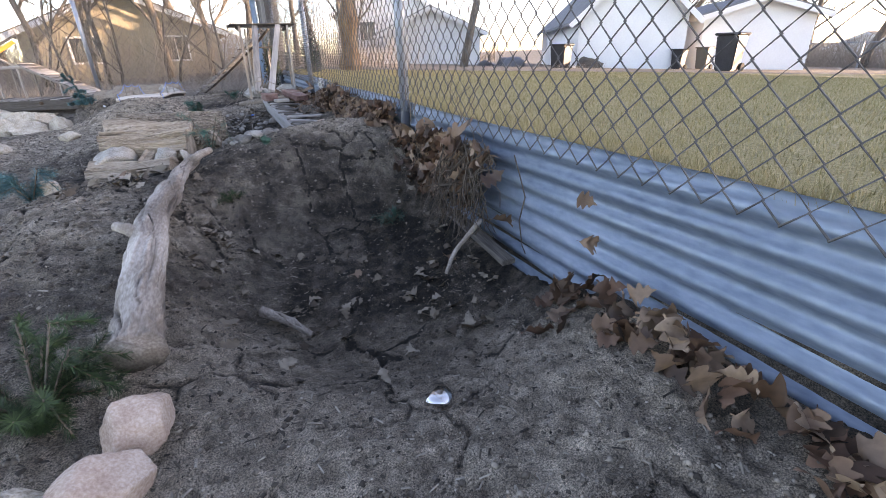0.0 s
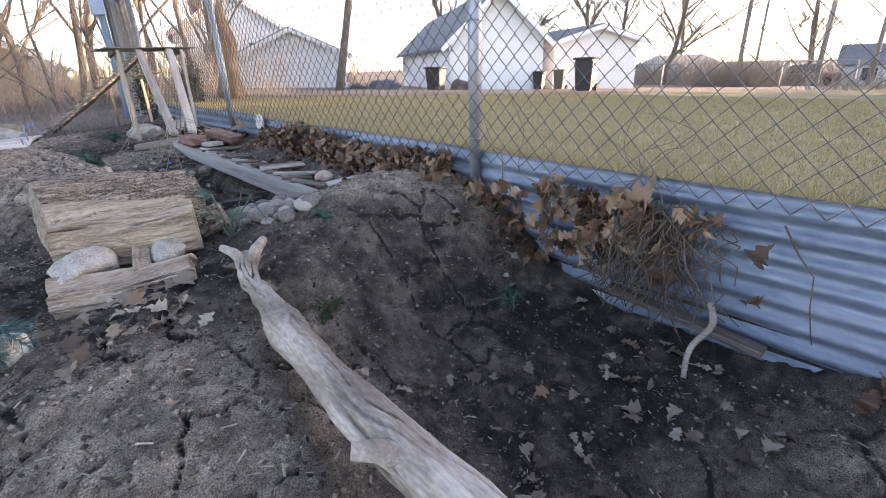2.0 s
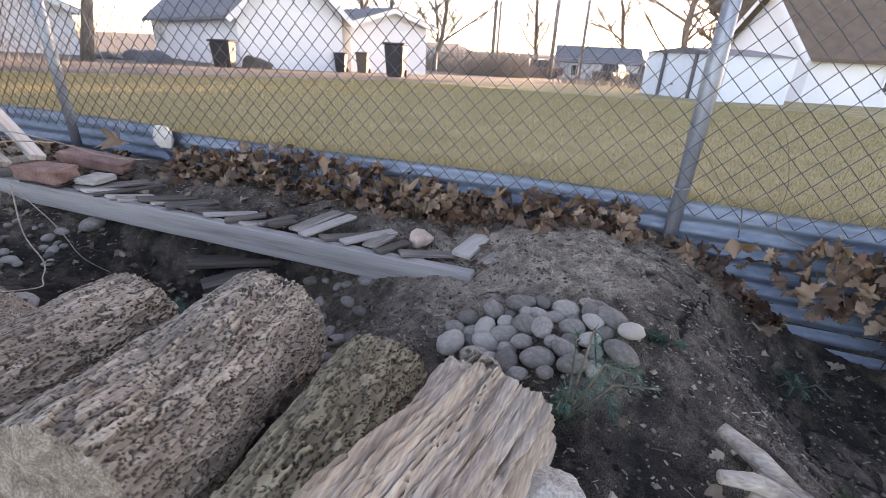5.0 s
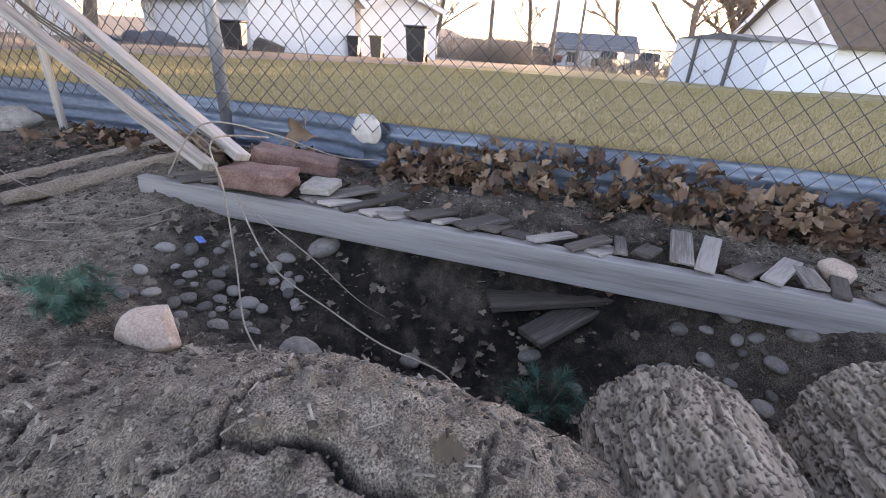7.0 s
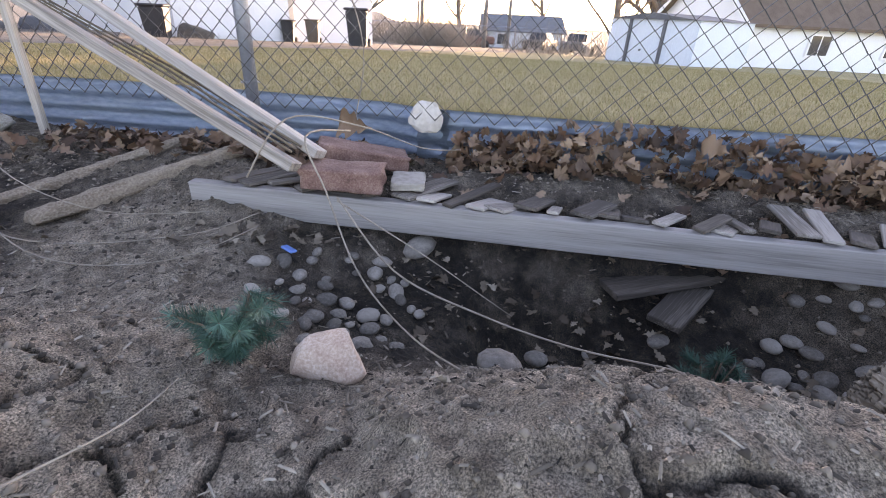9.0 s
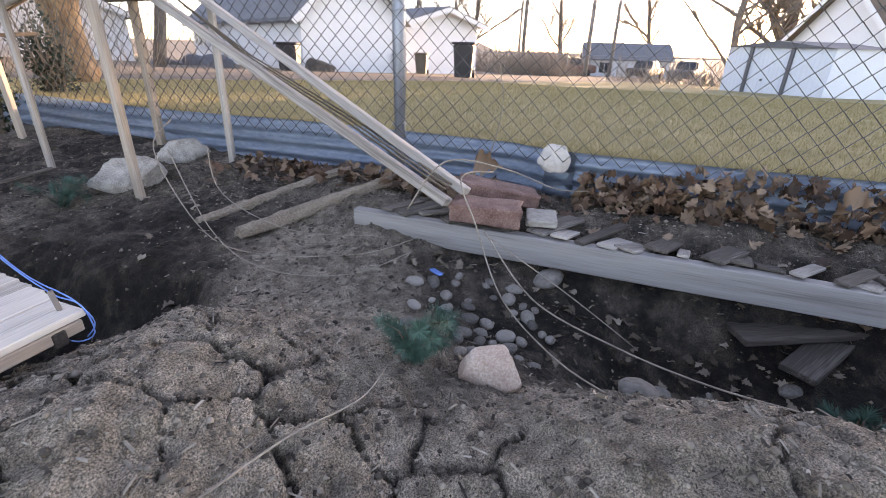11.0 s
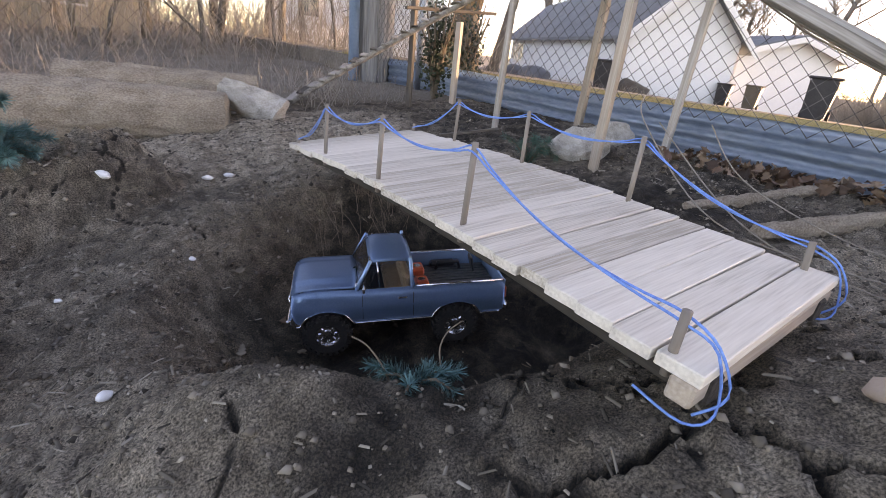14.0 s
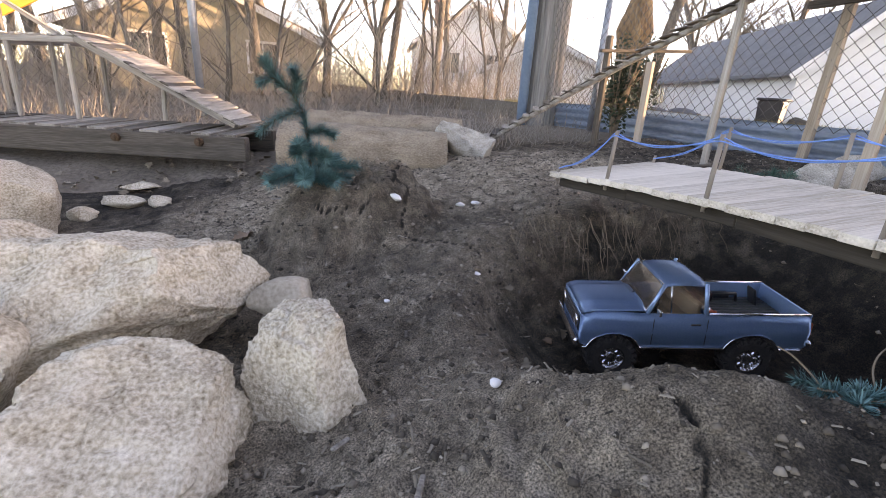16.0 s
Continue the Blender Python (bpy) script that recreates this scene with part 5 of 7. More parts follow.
twig("dry_vine", "thin pale vine caught on the fence wire", [(-0.05, 2.62, -0.05), (-0.045, 2.58, 0.2), (-0.05, 2.66, 0.5), (-0.045, 2.75, 0.9)], 0.0025, 0.0015, M_TWIG, VG)
twig("thin_twig", "thin pale twig lying on the cracked soil", [(-1.62, 2.52, -0.115), (-1.48, 2.50, -0.14), (-1.35, 2.46, -0.165), (-1.22, 2.48, -0.20)], 0.0022, 0.0012, M_TWIG)
twig("thin_twig", "thin brown stem standing by the pine sprig", [(-1.86, 3.27, -0.26), (-1.855, 3.285, -0.235), (-1.84, 3.29, -0.215), (-1.82, 3.285, -0.20)], 0.0016, 0.0008, M_BROWNTWIG)
twig("thin_twig", "furry dry stem leaning over the pit", [(-1.93, 3.28, -0.27), (-1.935, 3.30, -0.245), (-1.945, 3.325, -0.225), (-1.96, 3.34, -0.215)], 0.0018, 0.001, M_BROWNTWIG)
twig("bent_root", "bent grey root at the hollow's wall", [(-0.10, -1.02, -0.30), (-0.16, -1.05, -0.33), (-0.20, -1.02, -0.40), (-0.24, -1.03, -0.47)], 0.010, 0.007, M_DRIFT)
rt = random.Random(12)
for k in range(6):
    y = rt.uniform(-1.5, 0.1)
    p = [(-0.04, y, -0.08)]
    for q in range(4):
        y += rt.uniform(-0.12, 0.22)
        p.append((rt.uniform(-0.06, 0.0), y, p[-1][2] + rt.uniform(0.02, 0.16)))
    twig("thin_twig", "dead twig stuck through the fence wire", p, 0.0022, 0.0008, M_BROWNTWIG, "twigs in the fence", 4)

# tangle of dead vines hanging at the hollow
rv = random.Random(3)
tangle = tagged(new("vine_tangle"), "tangle of dead brown vines hanging on the fence", "vines")
for _ in range(150):
    y0 = rv.gauss(-0.80, 0.10)
    p = [Vector((-0.05 + rv.gauss(0, 0.012), y0, rv.uniform(-0.16, -0.04)))]
    for k in range(5):
        p.append(p[-1] + Vector((rv.gauss(-0.012, 0.018), rv.gauss(0, 0.035), rv.uniform(-0.085, 0.0))))
    for q in p:
        q.x = min(q.x, -0.04)
    b = bmesh.new()
    tube(b, p, 0.0026, 0.0016, 4)
    part("stem", b, M_VINE, tangle)

# roots hanging under the bridge and bare twigs on pit walls
b = bmesh.new()
for _ in range(60):
    x, y = rv.uniform(-1.95, -1.1), rv.uniform(3.98, 4.14)
    p = [Vector((x, y, -0.25 + rv.uniform(-0.03, 0.02)))]
    for k in range(4):
        p.append(p[-1] + Vector((rv.gauss(0, 0.012), rv.gauss(-0.012, 0.01), -rv.uniform(0.015, 0.045))))
    tube(b, p, 0.0014, 0.0008, 3, False)
tagged(new("hanging_roots", mesh("hanging_roots", b, M_BROWNTWIG)), "fine roots hanging from the pit wall", "roots", kind="stuff")


def sprig(name, label, base, stems, needles, ln, material, seed):
    """Artificial pine: wire stems with many fine needles."""
    r = random.Random(seed)
    th = tagged(new(name), label, "pine sprig")
    V = []
    for pts, r0 in stems:
        P = [Vector(base) + Vector(p) for p in pts]
        b = bmesh.new()
        tube(b, P, r0, r0 * 0.5, 6)
        part("stem", b, M_BROWNTWIG, th, smooth=True)
        for i in range(needles):
            f = r.random() * (len(P) - 1)
            k = min(int(f), len(P) - 2)
            p = P[k].lerp(P[k + 1], f - k)
            ax = (P[k + 1] - P[k]).normalized()
            side = ax.orthogonal().normalized()
            side.rotate(Matrix.Rotation(r.random() * 6.283, 3, ax))
            d = (side + ax * r.uniform(0.1, 0.9)).normalized() * ln * r.uniform(0.6, 1.15)
            w = d.cross(ax).normalized() * 0.0009
            V += [p - w, p + w, p + d + w * 0.4, p + d - w * 0.4]
    part("needles", (bb := bmesh.new()), material, th)
    ob = th.children[-1]
    ob.data = grid_mesh("needles", np.array([tuple(v) for v in V]), np.arange(len(V)).reshape(-1, 4), material)
    return th


random.seed(5)
px, py = -2.42, 4.40
pz = land(px, py)
limbs = [([(0, 0, -0.02), (0.01, 0.0, 0.085), (0.0, 0.0, 0.19), (-0.01, 0.01, 0.255), (-0.04, 0.01, 0.32), (-0.10, 0.0, 0.365), (-0.135, 0.0, 0.345)], 0.006)] * 2
limbs += [([(-0.01, 0, 0.26), (-0.08, -0.01, 0.235), (-0.15, -0.02, 0.18)], 0.004), ([(0, 0, 0.18), (0.05, -0.02, 0.19), (0.085, -0.03, 0.175)], 0.003), ([(-0.06, 0, 0.33), (-0.10, 0.01, 0.39), (-0.115, 0.02, 0.42)], 0.003)]
limbs += [([(-0.03, 0.0, 0.31), (-0.02, 0.01, 0.36), (-0.035, 0.0, 0.395)], 0.003), ([(0.0, 0, 0.10), (0.035, -0.04, 0.12), (0.05, -0.07, 0.10)], 0.003), ([(0.0, 0, 0.13), (-0.03, -0.04, 0.14), (-0.04, -0.06, 0.11)], 0.003)]
for a, l, z in ((0.1, 0.17, 0.05), (0.5, 0.13, 0.07), (5.9, 0.14, 0.02), (3.2, 0.13, 0.0), (3.7, 0.15, 0.015), (4.5, 0.12, 0.03), (5.3, 0.13, 0.02), (1.6, 0.12, 0.03), (2.5, 0.12, 0.02)):
    limbs.append(([(0, 0, 0.015), (math.cos(a) * l * 0.5, math.sin(a) * l * 0.5, z * 0.7 + 0.02), (math.cos(a) * l, math.sin(a) * l, z)], 0.003))
sprig("pine_sapling", "small crooked artificial pine with blue-green needles on a dirt mound", (px, py, pz), [([(x * 0.85, y * 0.85, z * 0.76) for x, y, z in q], r) for q, r in limbs], 1000, 0.029, M_BLUEPINE, 1)


def clump(name, label, x, y, n, l, ln, needles, material, seed, rise=0.5):
    r = random.Random(seed)
    st = []
    for _ in range(n):
        a, q = r.random() * 6.28, r.uniform(0.5, 1.0) * l
        st.append(([(0, 0, 0), (math.cos(a) * q * 0.5, math.sin(a) * q * 0.5, q * rise * r.uniform(0.6, 1.2)), (math.cos(a) * q, math.sin(a) * q, q * rise * r.uniform(0.2, 1.3))], 0.003))
    return sprig(name, label, (x, y, land(x, y)), st, needles, ln, material, seed)


clump("pine_sprig", "fallen blue-green artificial pine sprig on the soil", -1.90, 3.275, 7, 0.066, 0.018, 200, M_BLUEPINE, 2, 0.3)
clump("pine_sprig", "dark green artificial pine tuft on the bank", -1.13, 2.46, 16, 0.085, 0.026, 280, M_PINE, 3, 1.3)
clump("pine_sprig", "dark green artificial pine tuft at the ravine bottom", -0.80, 1.52, 12, 0.12, 0.028, 260, M_PINE, 4, 1.0)
clump("pine_sprig", "thin artificial pine stem by the split log", -0.96, 0.24, 6, 0.15, 0.022, 160, M_PINE, 5, 1.3)
clump("pine_sprig", "green artificial pine tuft beyond the bridge", -0.80, 4.14, 7, 0.13, 0.028, 280, M_PINE, 6, 0.8)
clump("pine_sprig", "small green sprig on the mound's crest", -0.70, 0.05, 4, 0.06, 0.02, 140, M_PINE, 13, 0.3)
clump("weed_tuft", "green weeds on the hollow's dark wall", -0.24, -0.42, 8, 0.10, 0.03, 60, M_PINE, 7, 0.6)
clump("weed_tuft", "small leafy green weed by the branch", -0.90, -0.30, 8, 0.08, 0.016, 120, M_GREENTUFT, 8, 0.4)
clump("shrub", "dense dark green low shrub beside rocks", -1.225, -1.485, 34, 0.17, 0.022, 420, M_GREENTUFT, 9, 0.85)
clump("pine_sprig", "blue-green artificial pine tuft on the yard soil", -1.95, -0.05, 8, 0.14, 0.03, 260, M_BLUEPINE, 10, 0.9)
clump("pine_sprig", "blue-green artificial pine tuft on the yard soil", -1.60, -0.12, 9, 0.10, 0.03, 300, M_BLUEPINE, 11, 1.2)
clump("weed_tuft", "low blue-green weeds on the yard soil", -1.80, 0.20, 8, 0.14, 0.02, 60, M_BLUEPINE, 12, 0.2)


# ---- small litter ----
def scrap(name, label, x, y, r, material, seed, lift=0.008):
    ob = part(name, rock_bm(seed, 2, 6), material, smooth=True)
    ob.matrix_world = pose(x, y, land(x, y) + lift, 0, 0, seed * 40) @ Matrix.Diagonal((r, r * 0.8, r * 0.5, 1))
    return tagged(ob, label, "litter", "white scraps" if material is M_WHITEBIT else "")


for i, (x, y, r) in enumerate(((-2.187, 4.29, 0.02), (-1.863, 4.42, 0.015), (-1.93, 4.40, 0.015), (-2.234, 3.548, 0.011), (-2.30, 3.95, 0.008), (-2.05, 4.0, 0.008))):
    scrap("white_scrap", "small crumpled white scrap on the soil", x, y, r, M_WHITEBIT, 70 + i)
scrap("tan_pebble", "small tan pebble on the soil", -2.59, 4.32, 0.022, M_PINKROCK, 80)
scrap("pink_pebble", "small pink pebble at the bridge end", -1.66, 2.90, 0.02, M_PINKROCK, 81)
scrap("foil_scrap", "crumpled silvery foil scrap on the soil", -0.52, -1.62, 0.035, M_CHROME, 82)
b = bmesh.new()
box(b, (0.05, 0.022, 0.008), Matrix.Identity(4), 0.003)
ob = tagged(part("blue_scrap", b, M_STRING), "small blue plastic scrap on the soil", "litter")
ob.matrix_world = pose(-0.66, 2.60, land(-0.66, 2.60) + 0.008, 8, 0, 60)
for i, (x, y, a, l) in enumerate(((-2.47, 3.56, 35, 0.035), (-2.40, 3.42, 60, 0.05), (-2.5, 4.5, 20, 0.05), (-2.3, 3.8, 70, 0.03))):
    b = bmesh.new()
    box(b, (l, 0.008, 0.005), Matrix.Identity(4), 0.002)
    ob = tagged(part("wood_chip", b, M_SLATE), "pale wood chip lying on the soil", "litter", "wood chips")
    ob.matrix_world = pose(x, y, land(x, y) + 0.006, 0, 5, a)

# crumpled bag draped over the sheet's edge
b = bmesh.new()
bmesh.ops.create_icosphere(b, subdivisions=4, radius=1.0)
for v in b.verts:
    q = v.co.copy()
    v.co *= 1 + 0.14 * noise.noise(q * 2.1) + 0.05 * noise.noise(q * 5)
    cr = 0.005 * noise.noise(q * 6) + 0.003 * noise.noise(q * 15)
    v.co = Vector((v.co.x * 0.022 - 0.012 + cr, v.co.y * 0.06 * (1 - 0.25 * q.z) + 2.36, max(-0.9, min(0.75, v.co.z)) * 0.065 - 0.02 + cr))
tagged(part("plastic_bag", b, M_BAG, smooth=True), "crumpled dusty white bag over the sheet's edge", "bag")

# ---- beam with bolts and the trestle ----
span = tagged(new("dark_timber_span"), "dark heavy timber beam with rusty bolts spanning a dip", "beam")
SA, SB = Vector((-4.6, 6.50, -0.30)), Vector((-2.60, 5.68, -0.30))
board(span, "beam", SA, SB, 0.06, 0.125, M_DARKWOOD, bevel=0.006)
board(span, "beam", SA + Vector((0.15, 0.4, 0)), SB + Vector((0.15, 0.4, 0)), 0.06, 0.12, M_DARKWOOD)
m, L = axis(SA, SB)
for f in (0.40, 0.69, 0.89):
    b = bmesh.new()
    tube(b, [(0.028, (f - 0.5) * L, 0.03), (0.045, (f - 0.5) * L, 0.03)], 0.022, n=14)
    tube(b, [(0.045, (f - 0.5) * L, 0.03), (0.056, (f - 0.5) * L, 0.03)], 0.012, n=6)
    ob = part("bolt", b, M_RUST, span, "rusty iron bolt head")
    ob.matrix_local = m
for i in range(16):
    p = SA.lerp(SB, (i + 0.3) / 16) + Vector((0, 0, 0.068))
    board(span, "plank", p + Vector((-0.01, -0.02, 0)), p + Vector((0.16, 0.42, 0.004)), 0.10, 0.014, M_SLATE)

trestle = tagged(new("wooden_trestle"), "small trestle of pale sticks with a slatted deck", "trestle")
for x, y, h in ((-4.35, 6.55, 0.36), (-4.05, 6.42, 0.40), (-3.75, 6.31, 0.40), (-3.45, 6.17, 0.38), (-4.25, 6.85, 0.36), (-3.95, 6.74, 0.40), (-3.65, 6.60, 0.40), (-3.38, 6.50, 0.38), (-3.05, 6.25, 0.20)):
    board(trestle, "leg", (x, y, -0.21), (x + 0.01, y, -0.21 + h), 0.028, 0.022, M_WOOD, up=(1, 0, 0))
for o in (0.0, 0.33):
    board(trestle, "rail", (-4.5 + o * 0.3, 6.62 + o, 0.16), (-3.40 + o * 0.3, 6.16 + o, 0.195), 0.022, 0.03, M_WOOD)
    board(trestle, "ramp_rail", (-3.40 + o * 0.3, 6.16 + o, 0.20), (-2.66 + o * 0.3, 5.92 + o * 0.9, -0.20), 0.022, 0.03, M_WOOD)
for i in range(13):
    p = Vector((-4.5, 6.60, 0.185)).lerp(Vector((-3.42, 6.14, 0.215)), i / 12)
    board(trestle, "slat", p, p + Vector((0.11, 0.36, 0)), 0.03, 0.012, M_WOOD)
for i in range(30):
    p = Vector((-3.42, 6.14, 0.23)).lerp(Vector((-2.66, 5.90, -0.185)), i / 29)
    board(trestle, "ramp_slat", p, p + Vector((0.11, 0.35, random.uniform(-0.01, 0.01))), random.uniform(0.05, 0.075), 0.010, M_SLATE if i % 3 == 1 else M_WOOD, up=(0.396, -0.125, 0.797), warp=0.005)
for i in range(5):
    p = Vector((-4.45 - i * 0.05, 6.40 - i * 0.07, 0.14 - i * 0.085))
    board(trestle, "step", p, p + Vector((0.14, 0.35, 0)), 0.05, 0.012, M_DARKWOOD)
gable = tagged(new("gable_frame"), "pale stick frame holding an orange toy part over the trestle", "frame")
board(gable, "upright", (-3.75, 6.30, 0.215), (-3.74, 6.30, 0.45), 0.03, 0.03, M_WOOD, up=(1, 0, 0))
board(gable, "brace", (-4.0, 6.38, 0.215), (-3.76, 6.30, 0.40), 0.025, 0.02, M_WOOD)
board(gable, "brace", (-3.48, 6.22, 0.215), (-3.74, 6.30, 0.38), 0.025, 0.02, M_WOOD)
board(gable, "orange_arm", (-3.98, 6.55, 0.24), (-3.52, 6.68, 0.53), 0.05, 0.05, M_ORANGE, "orange plastic arm")
board(gable, "orange_arm", (-3.98, 6.45, 0.30), (-3.45, 6.65, 0.62), 0.02, 0.03, M_BLACK, "dark plastic arm")
b = bmesh.new()
tube(b, [(-3.75, 6.27, 0.45), (-3.75, 6.33, 0.45)], 0.035, n=16)
part("wheel", b, M_BLACK, gable, "small dark toy wheel")

# ---- beyond the fence ----
def wall_box(parent, name, w, d, h, material, m=Matrix.Identity(4), lap=0.0):
    """Building walls with clapboard courses as real laps."""
    b = bmesh.new()
    box(b, (w, d, h), m @ pose(0, 0, h / 2))
    wall = part(name, b, material, parent)
    n = int(h / lap) if lap else 0
    for i in range(n):
        b = bmesh.new()
        r = bmesh.ops.create_cube(b, size=1.0, matrix=m @ pose(0, 0, h * (i + 0.5) / n) @ Matrix.Diagonal((w + 0.01, d + 0.01, h / n, 1)))
        for v in r["verts"]:
            q = m.inverted() @ v.co
            if q.z < h * (i + 0.5) / n:
                v.co = m @ Vector((q.x + math.copysign(0.02, q.x), q.y + math.copysign(0.02, q.y), q.z))
        part("clapboard", b, material, wall)
    return wall


def gable_roof(parent, w, d, h, rise, material, over=0.35, thick=0.10):
    """Two roof slabs with overhang; the ridge runs along y."""
    for s in (-1, 1):
        b = bmesh.new()
        x1 = s * (w / 2 + over)
        z1 = h - rise * over / (w / 2)
        pts = [(0, h + rise), (x1, z1)]
        vs = []
        for y in (-d / 2 - over, d / 2 + over):
            for x, z in pts:
                vs += [b.verts.new((x, y, z)), b.verts.new((x, y, z + thick))]
        for q in ((0, 2, 3, 1), (4, 5, 7, 6), (1, 3, 7, 5), (0, 4, 6, 2), (2, 6, 7, 3), (0, 1, 5, 4)):
            b.faces.new([vs[i] for i in q])
        bmesh.ops.recalc_face_normals(b, faces=b.faces[:])
        part("roof", b, material, parent)
        for y in (-d / 2 - over - 0.015, d / 2 + over + 0.015):
            b = bmesh.new()
            mm, l = axis((0, y, h + rise - 0.03), (x1, y, z1 - 0.03))
            box(b, (0.03, l, 0.16), mm)
            part("fascia", b, M_TRIM, parent, "white fascia board")


def gable_wall(parent, w, d, h, rise, material):
    for y in (-d / 2, d / 2):
        b = bmesh.new()
        t = 0.05 if y > 0 else -0.05
        vs = [b.verts.new(p) for p in ((-w / 2, y - t, h), (w / 2, y - t, h), (0, y - t, h + rise), (-w / 2, y, h), (w / 2, y, h), (0, y, h + rise))]
        for q in ((0, 1, 2), (5, 4, 3), (0, 3, 4, 1), (1, 4, 5, 2), (2, 5, 3, 0)):
            b.faces.new([vs[i] for i in q])
        bmesh.ops.recalc_face_normals(b, faces=b.faces[:])
        part("gable", b, material, parent)


def window(parent, x, y, z, w, h, face):
    """face: outward direction in degrees, 0 is +x."""
    m = pose(x, y, z, 0, 0, face)
    b = bmesh.new()
    for sy, sz, py, pz in ((w + 0.12, 0.06, 0, h / 2 + 0.03), (w + 0.12, 0.06, 0, -h / 2 - 0.03), (0.06, h, w / 2 + 0.03, 0), (0.06, h, -w / 2 - 0.03, 0), (0.03, h, 0, 0)):
        box(b, (0.08, sy, sz), m @ pose(0.0, py, pz))
    win = part("window", b, M_TRIM, parent, "white window frame")
    b = bmesh.new()
    box(b, (0.02, w, h), m @ pose(0.01, 0, 0))
    part("pane", b, M_PANE, win)


def house(name, label, x, y, z, turn, w, d, h, rise, wall, roof, wins=(), lap=0.14, over=0.35):
    hs = tagged(new(name), label, "house")
    hs.matrix_world = pose(x, y, z, 0, 0, turn)
    wall_box(hs, "wall", w, d, h, wall, lap=lap)
    gable_wall(hs, w, d, h, rise, wall)
    gable_roof(hs, w, d, h, rise, roof, over)
    for q in wins:
        window(hs, *q)
    return hs


# the garage: gable towards the fence, long side running away
g = house("garage", "white clapboard garage with a grey shingle roof", 14.85, 15.95, -0.9, -30, 3.4, 13.0, 2.05, 1.5, M_WHITEWALL, M_GREYROOF, [(-1.76, 4.2, 1.25, 0.45, 0.7, 180), (-1.76, 4.9, 1.25, 0.45, 0.7, 180), (-1.76, 5.6, 1.25, 0.45, 0.7, 180)])
house("small_garage", "low white garage with a dark hip roof", 17.0, 10.9, -1.0, -28, 3.6, 4.0, 2.05, 0.5, M_WHITEWALL, M_GREYROOF)
house("white_house", "white clapboard house with a brown shingle roof", 20.5, -8.9, -1.25, 20, 5.0, 10.0, 2.0, 2.0, M_WHITEWALL, M_BROWNROOF, [(-2.56, 2.2, 1.25, 0.8, 0.6, 180), (-2.56, -1.0, 1.25, 0.8, 0.6, 180)])
house("blue_house", "small pale blue house with a grey roof", 50.5, 3.2, -2.4, 8, 6.0, 7.5, 1.9, 1.3, M_SHED, M_GREYROOF, [(-3.03, -2.0, 1.1, 0.9, 0.9, 180), (-3.03, 2.0, 1.1, 0.9, 0.9, 180)], lap=0)
house("far_house", "pale house with a grey roof beyond the lawn", 50.0, 20.0, -2.2, 80, 6.0, 7.0, 1.6, 1.1, M_WHITEWALL, M_GREYROOF, lap=0)
house("cream_house", "cream house with a low brown roof behind brush", -3.9, 20.5, -0.4, 4, 5.6, 7.0, 1.5, 1.15, M_YELLOW, M_BROWNROOF, [(1.4, -3.52, 0.95, 0.7, 0.7, 270), (-1.2, -3.52, 0.95, 0.7, 0.7, 270)])
house("back_house", "white house with a brick chimney behind bare trees", 9.6, 31.0, -0.4, -15, 6.0, 7.0, 2.9, 1.9, M_WHITEWALL, M_GREYROOF, [(-1.2, -3.53, 1.8, 0.9, 1.0, 270), (1.2, -3.53, 1.8, 0.9, 1.0, 270)])
ch = tagged(new("chimney"), "red brick chimney on a white house", "chimney")
b = bmesh.new()
box(b, (0.6, 0.6, 1.6), pose(8.0, 31.0, 4.0), 0.02)
box(b, (0.75, 0.75, 0.15), pose(8.0, 31.0, 4.8), 0.02)
part("stack", b, M_BRICK, ch)
house("white_back_house", "white house with a grey roof behind the pole", 9.2, 21.5, -0.6, -25, 4.5, 5.0, 1.6, 1.0, M_WHITEWALL, M_GREYROOF, [(-2.28, 0.5, 1.0, 0.8, 0.6, 180)])
house("small_house", "small dark-roofed house far behind the yard", -1.0, 39.0, -0.6, 10, 4.0, 5.0, 1.5, 1.0, M_SHED, M_GREYROOF, lap=0)

shed = tagged(new("metal_shed"), "pale blue metal shed with dark grey door posts", "shed")
shed.matrix_world = pose(13.28, -1.95, -1.02, 0, 0, -56) @ Matrix.Diagonal((1, 0.92, 1.02, 1))
b = bmesh.new()
box(b, (2.0, 3.3, 1.5), pose(0.0, 0, 0.75))
shell = part("wall", b, M_SHED, shed)
for i in range(24):
    b = bmesh.new()
    box(b, (0.012, 0.05, 1.48), pose(-1.005, -1.65 + (i + 0.5) * 3.3 / 24, 0.75), 0.004)
    part("rib", b, M_SHED, shell)
for y in (-0.55, 0.75):
    b = bmesh.new()
    box(b, (0.05, 0.09, 1.52), pose(-1.04, y, 0.76))
    part("door_post", b, M_GREYTRIM, shed)
b = bmesh.new()
vs = [b.verts.new(p) for p in ((-1.08, -1.72, 1.5), (-1.08, 1.72, 1.5), (-1.08, 0, 1.66), (1.08, -1.72, 1.5), (1.08, 1.72, 1.5), (1.08, 0, 1.66))]
for q in ((0, 1, 2), (5, 4, 3), (0, 3, 4, 1), (1, 4, 5, 2), (2, 5, 3, 0)):
    b.faces.new([vs[i] for i in q])
part("roof", b, M_GREYTRIM, shed)
b = bmesh.new()
box(b, (0.03, 0.06, 0.05), pose(-1.04, 0.2, 0.75))
part("latch", b, M_BLACK, shed)


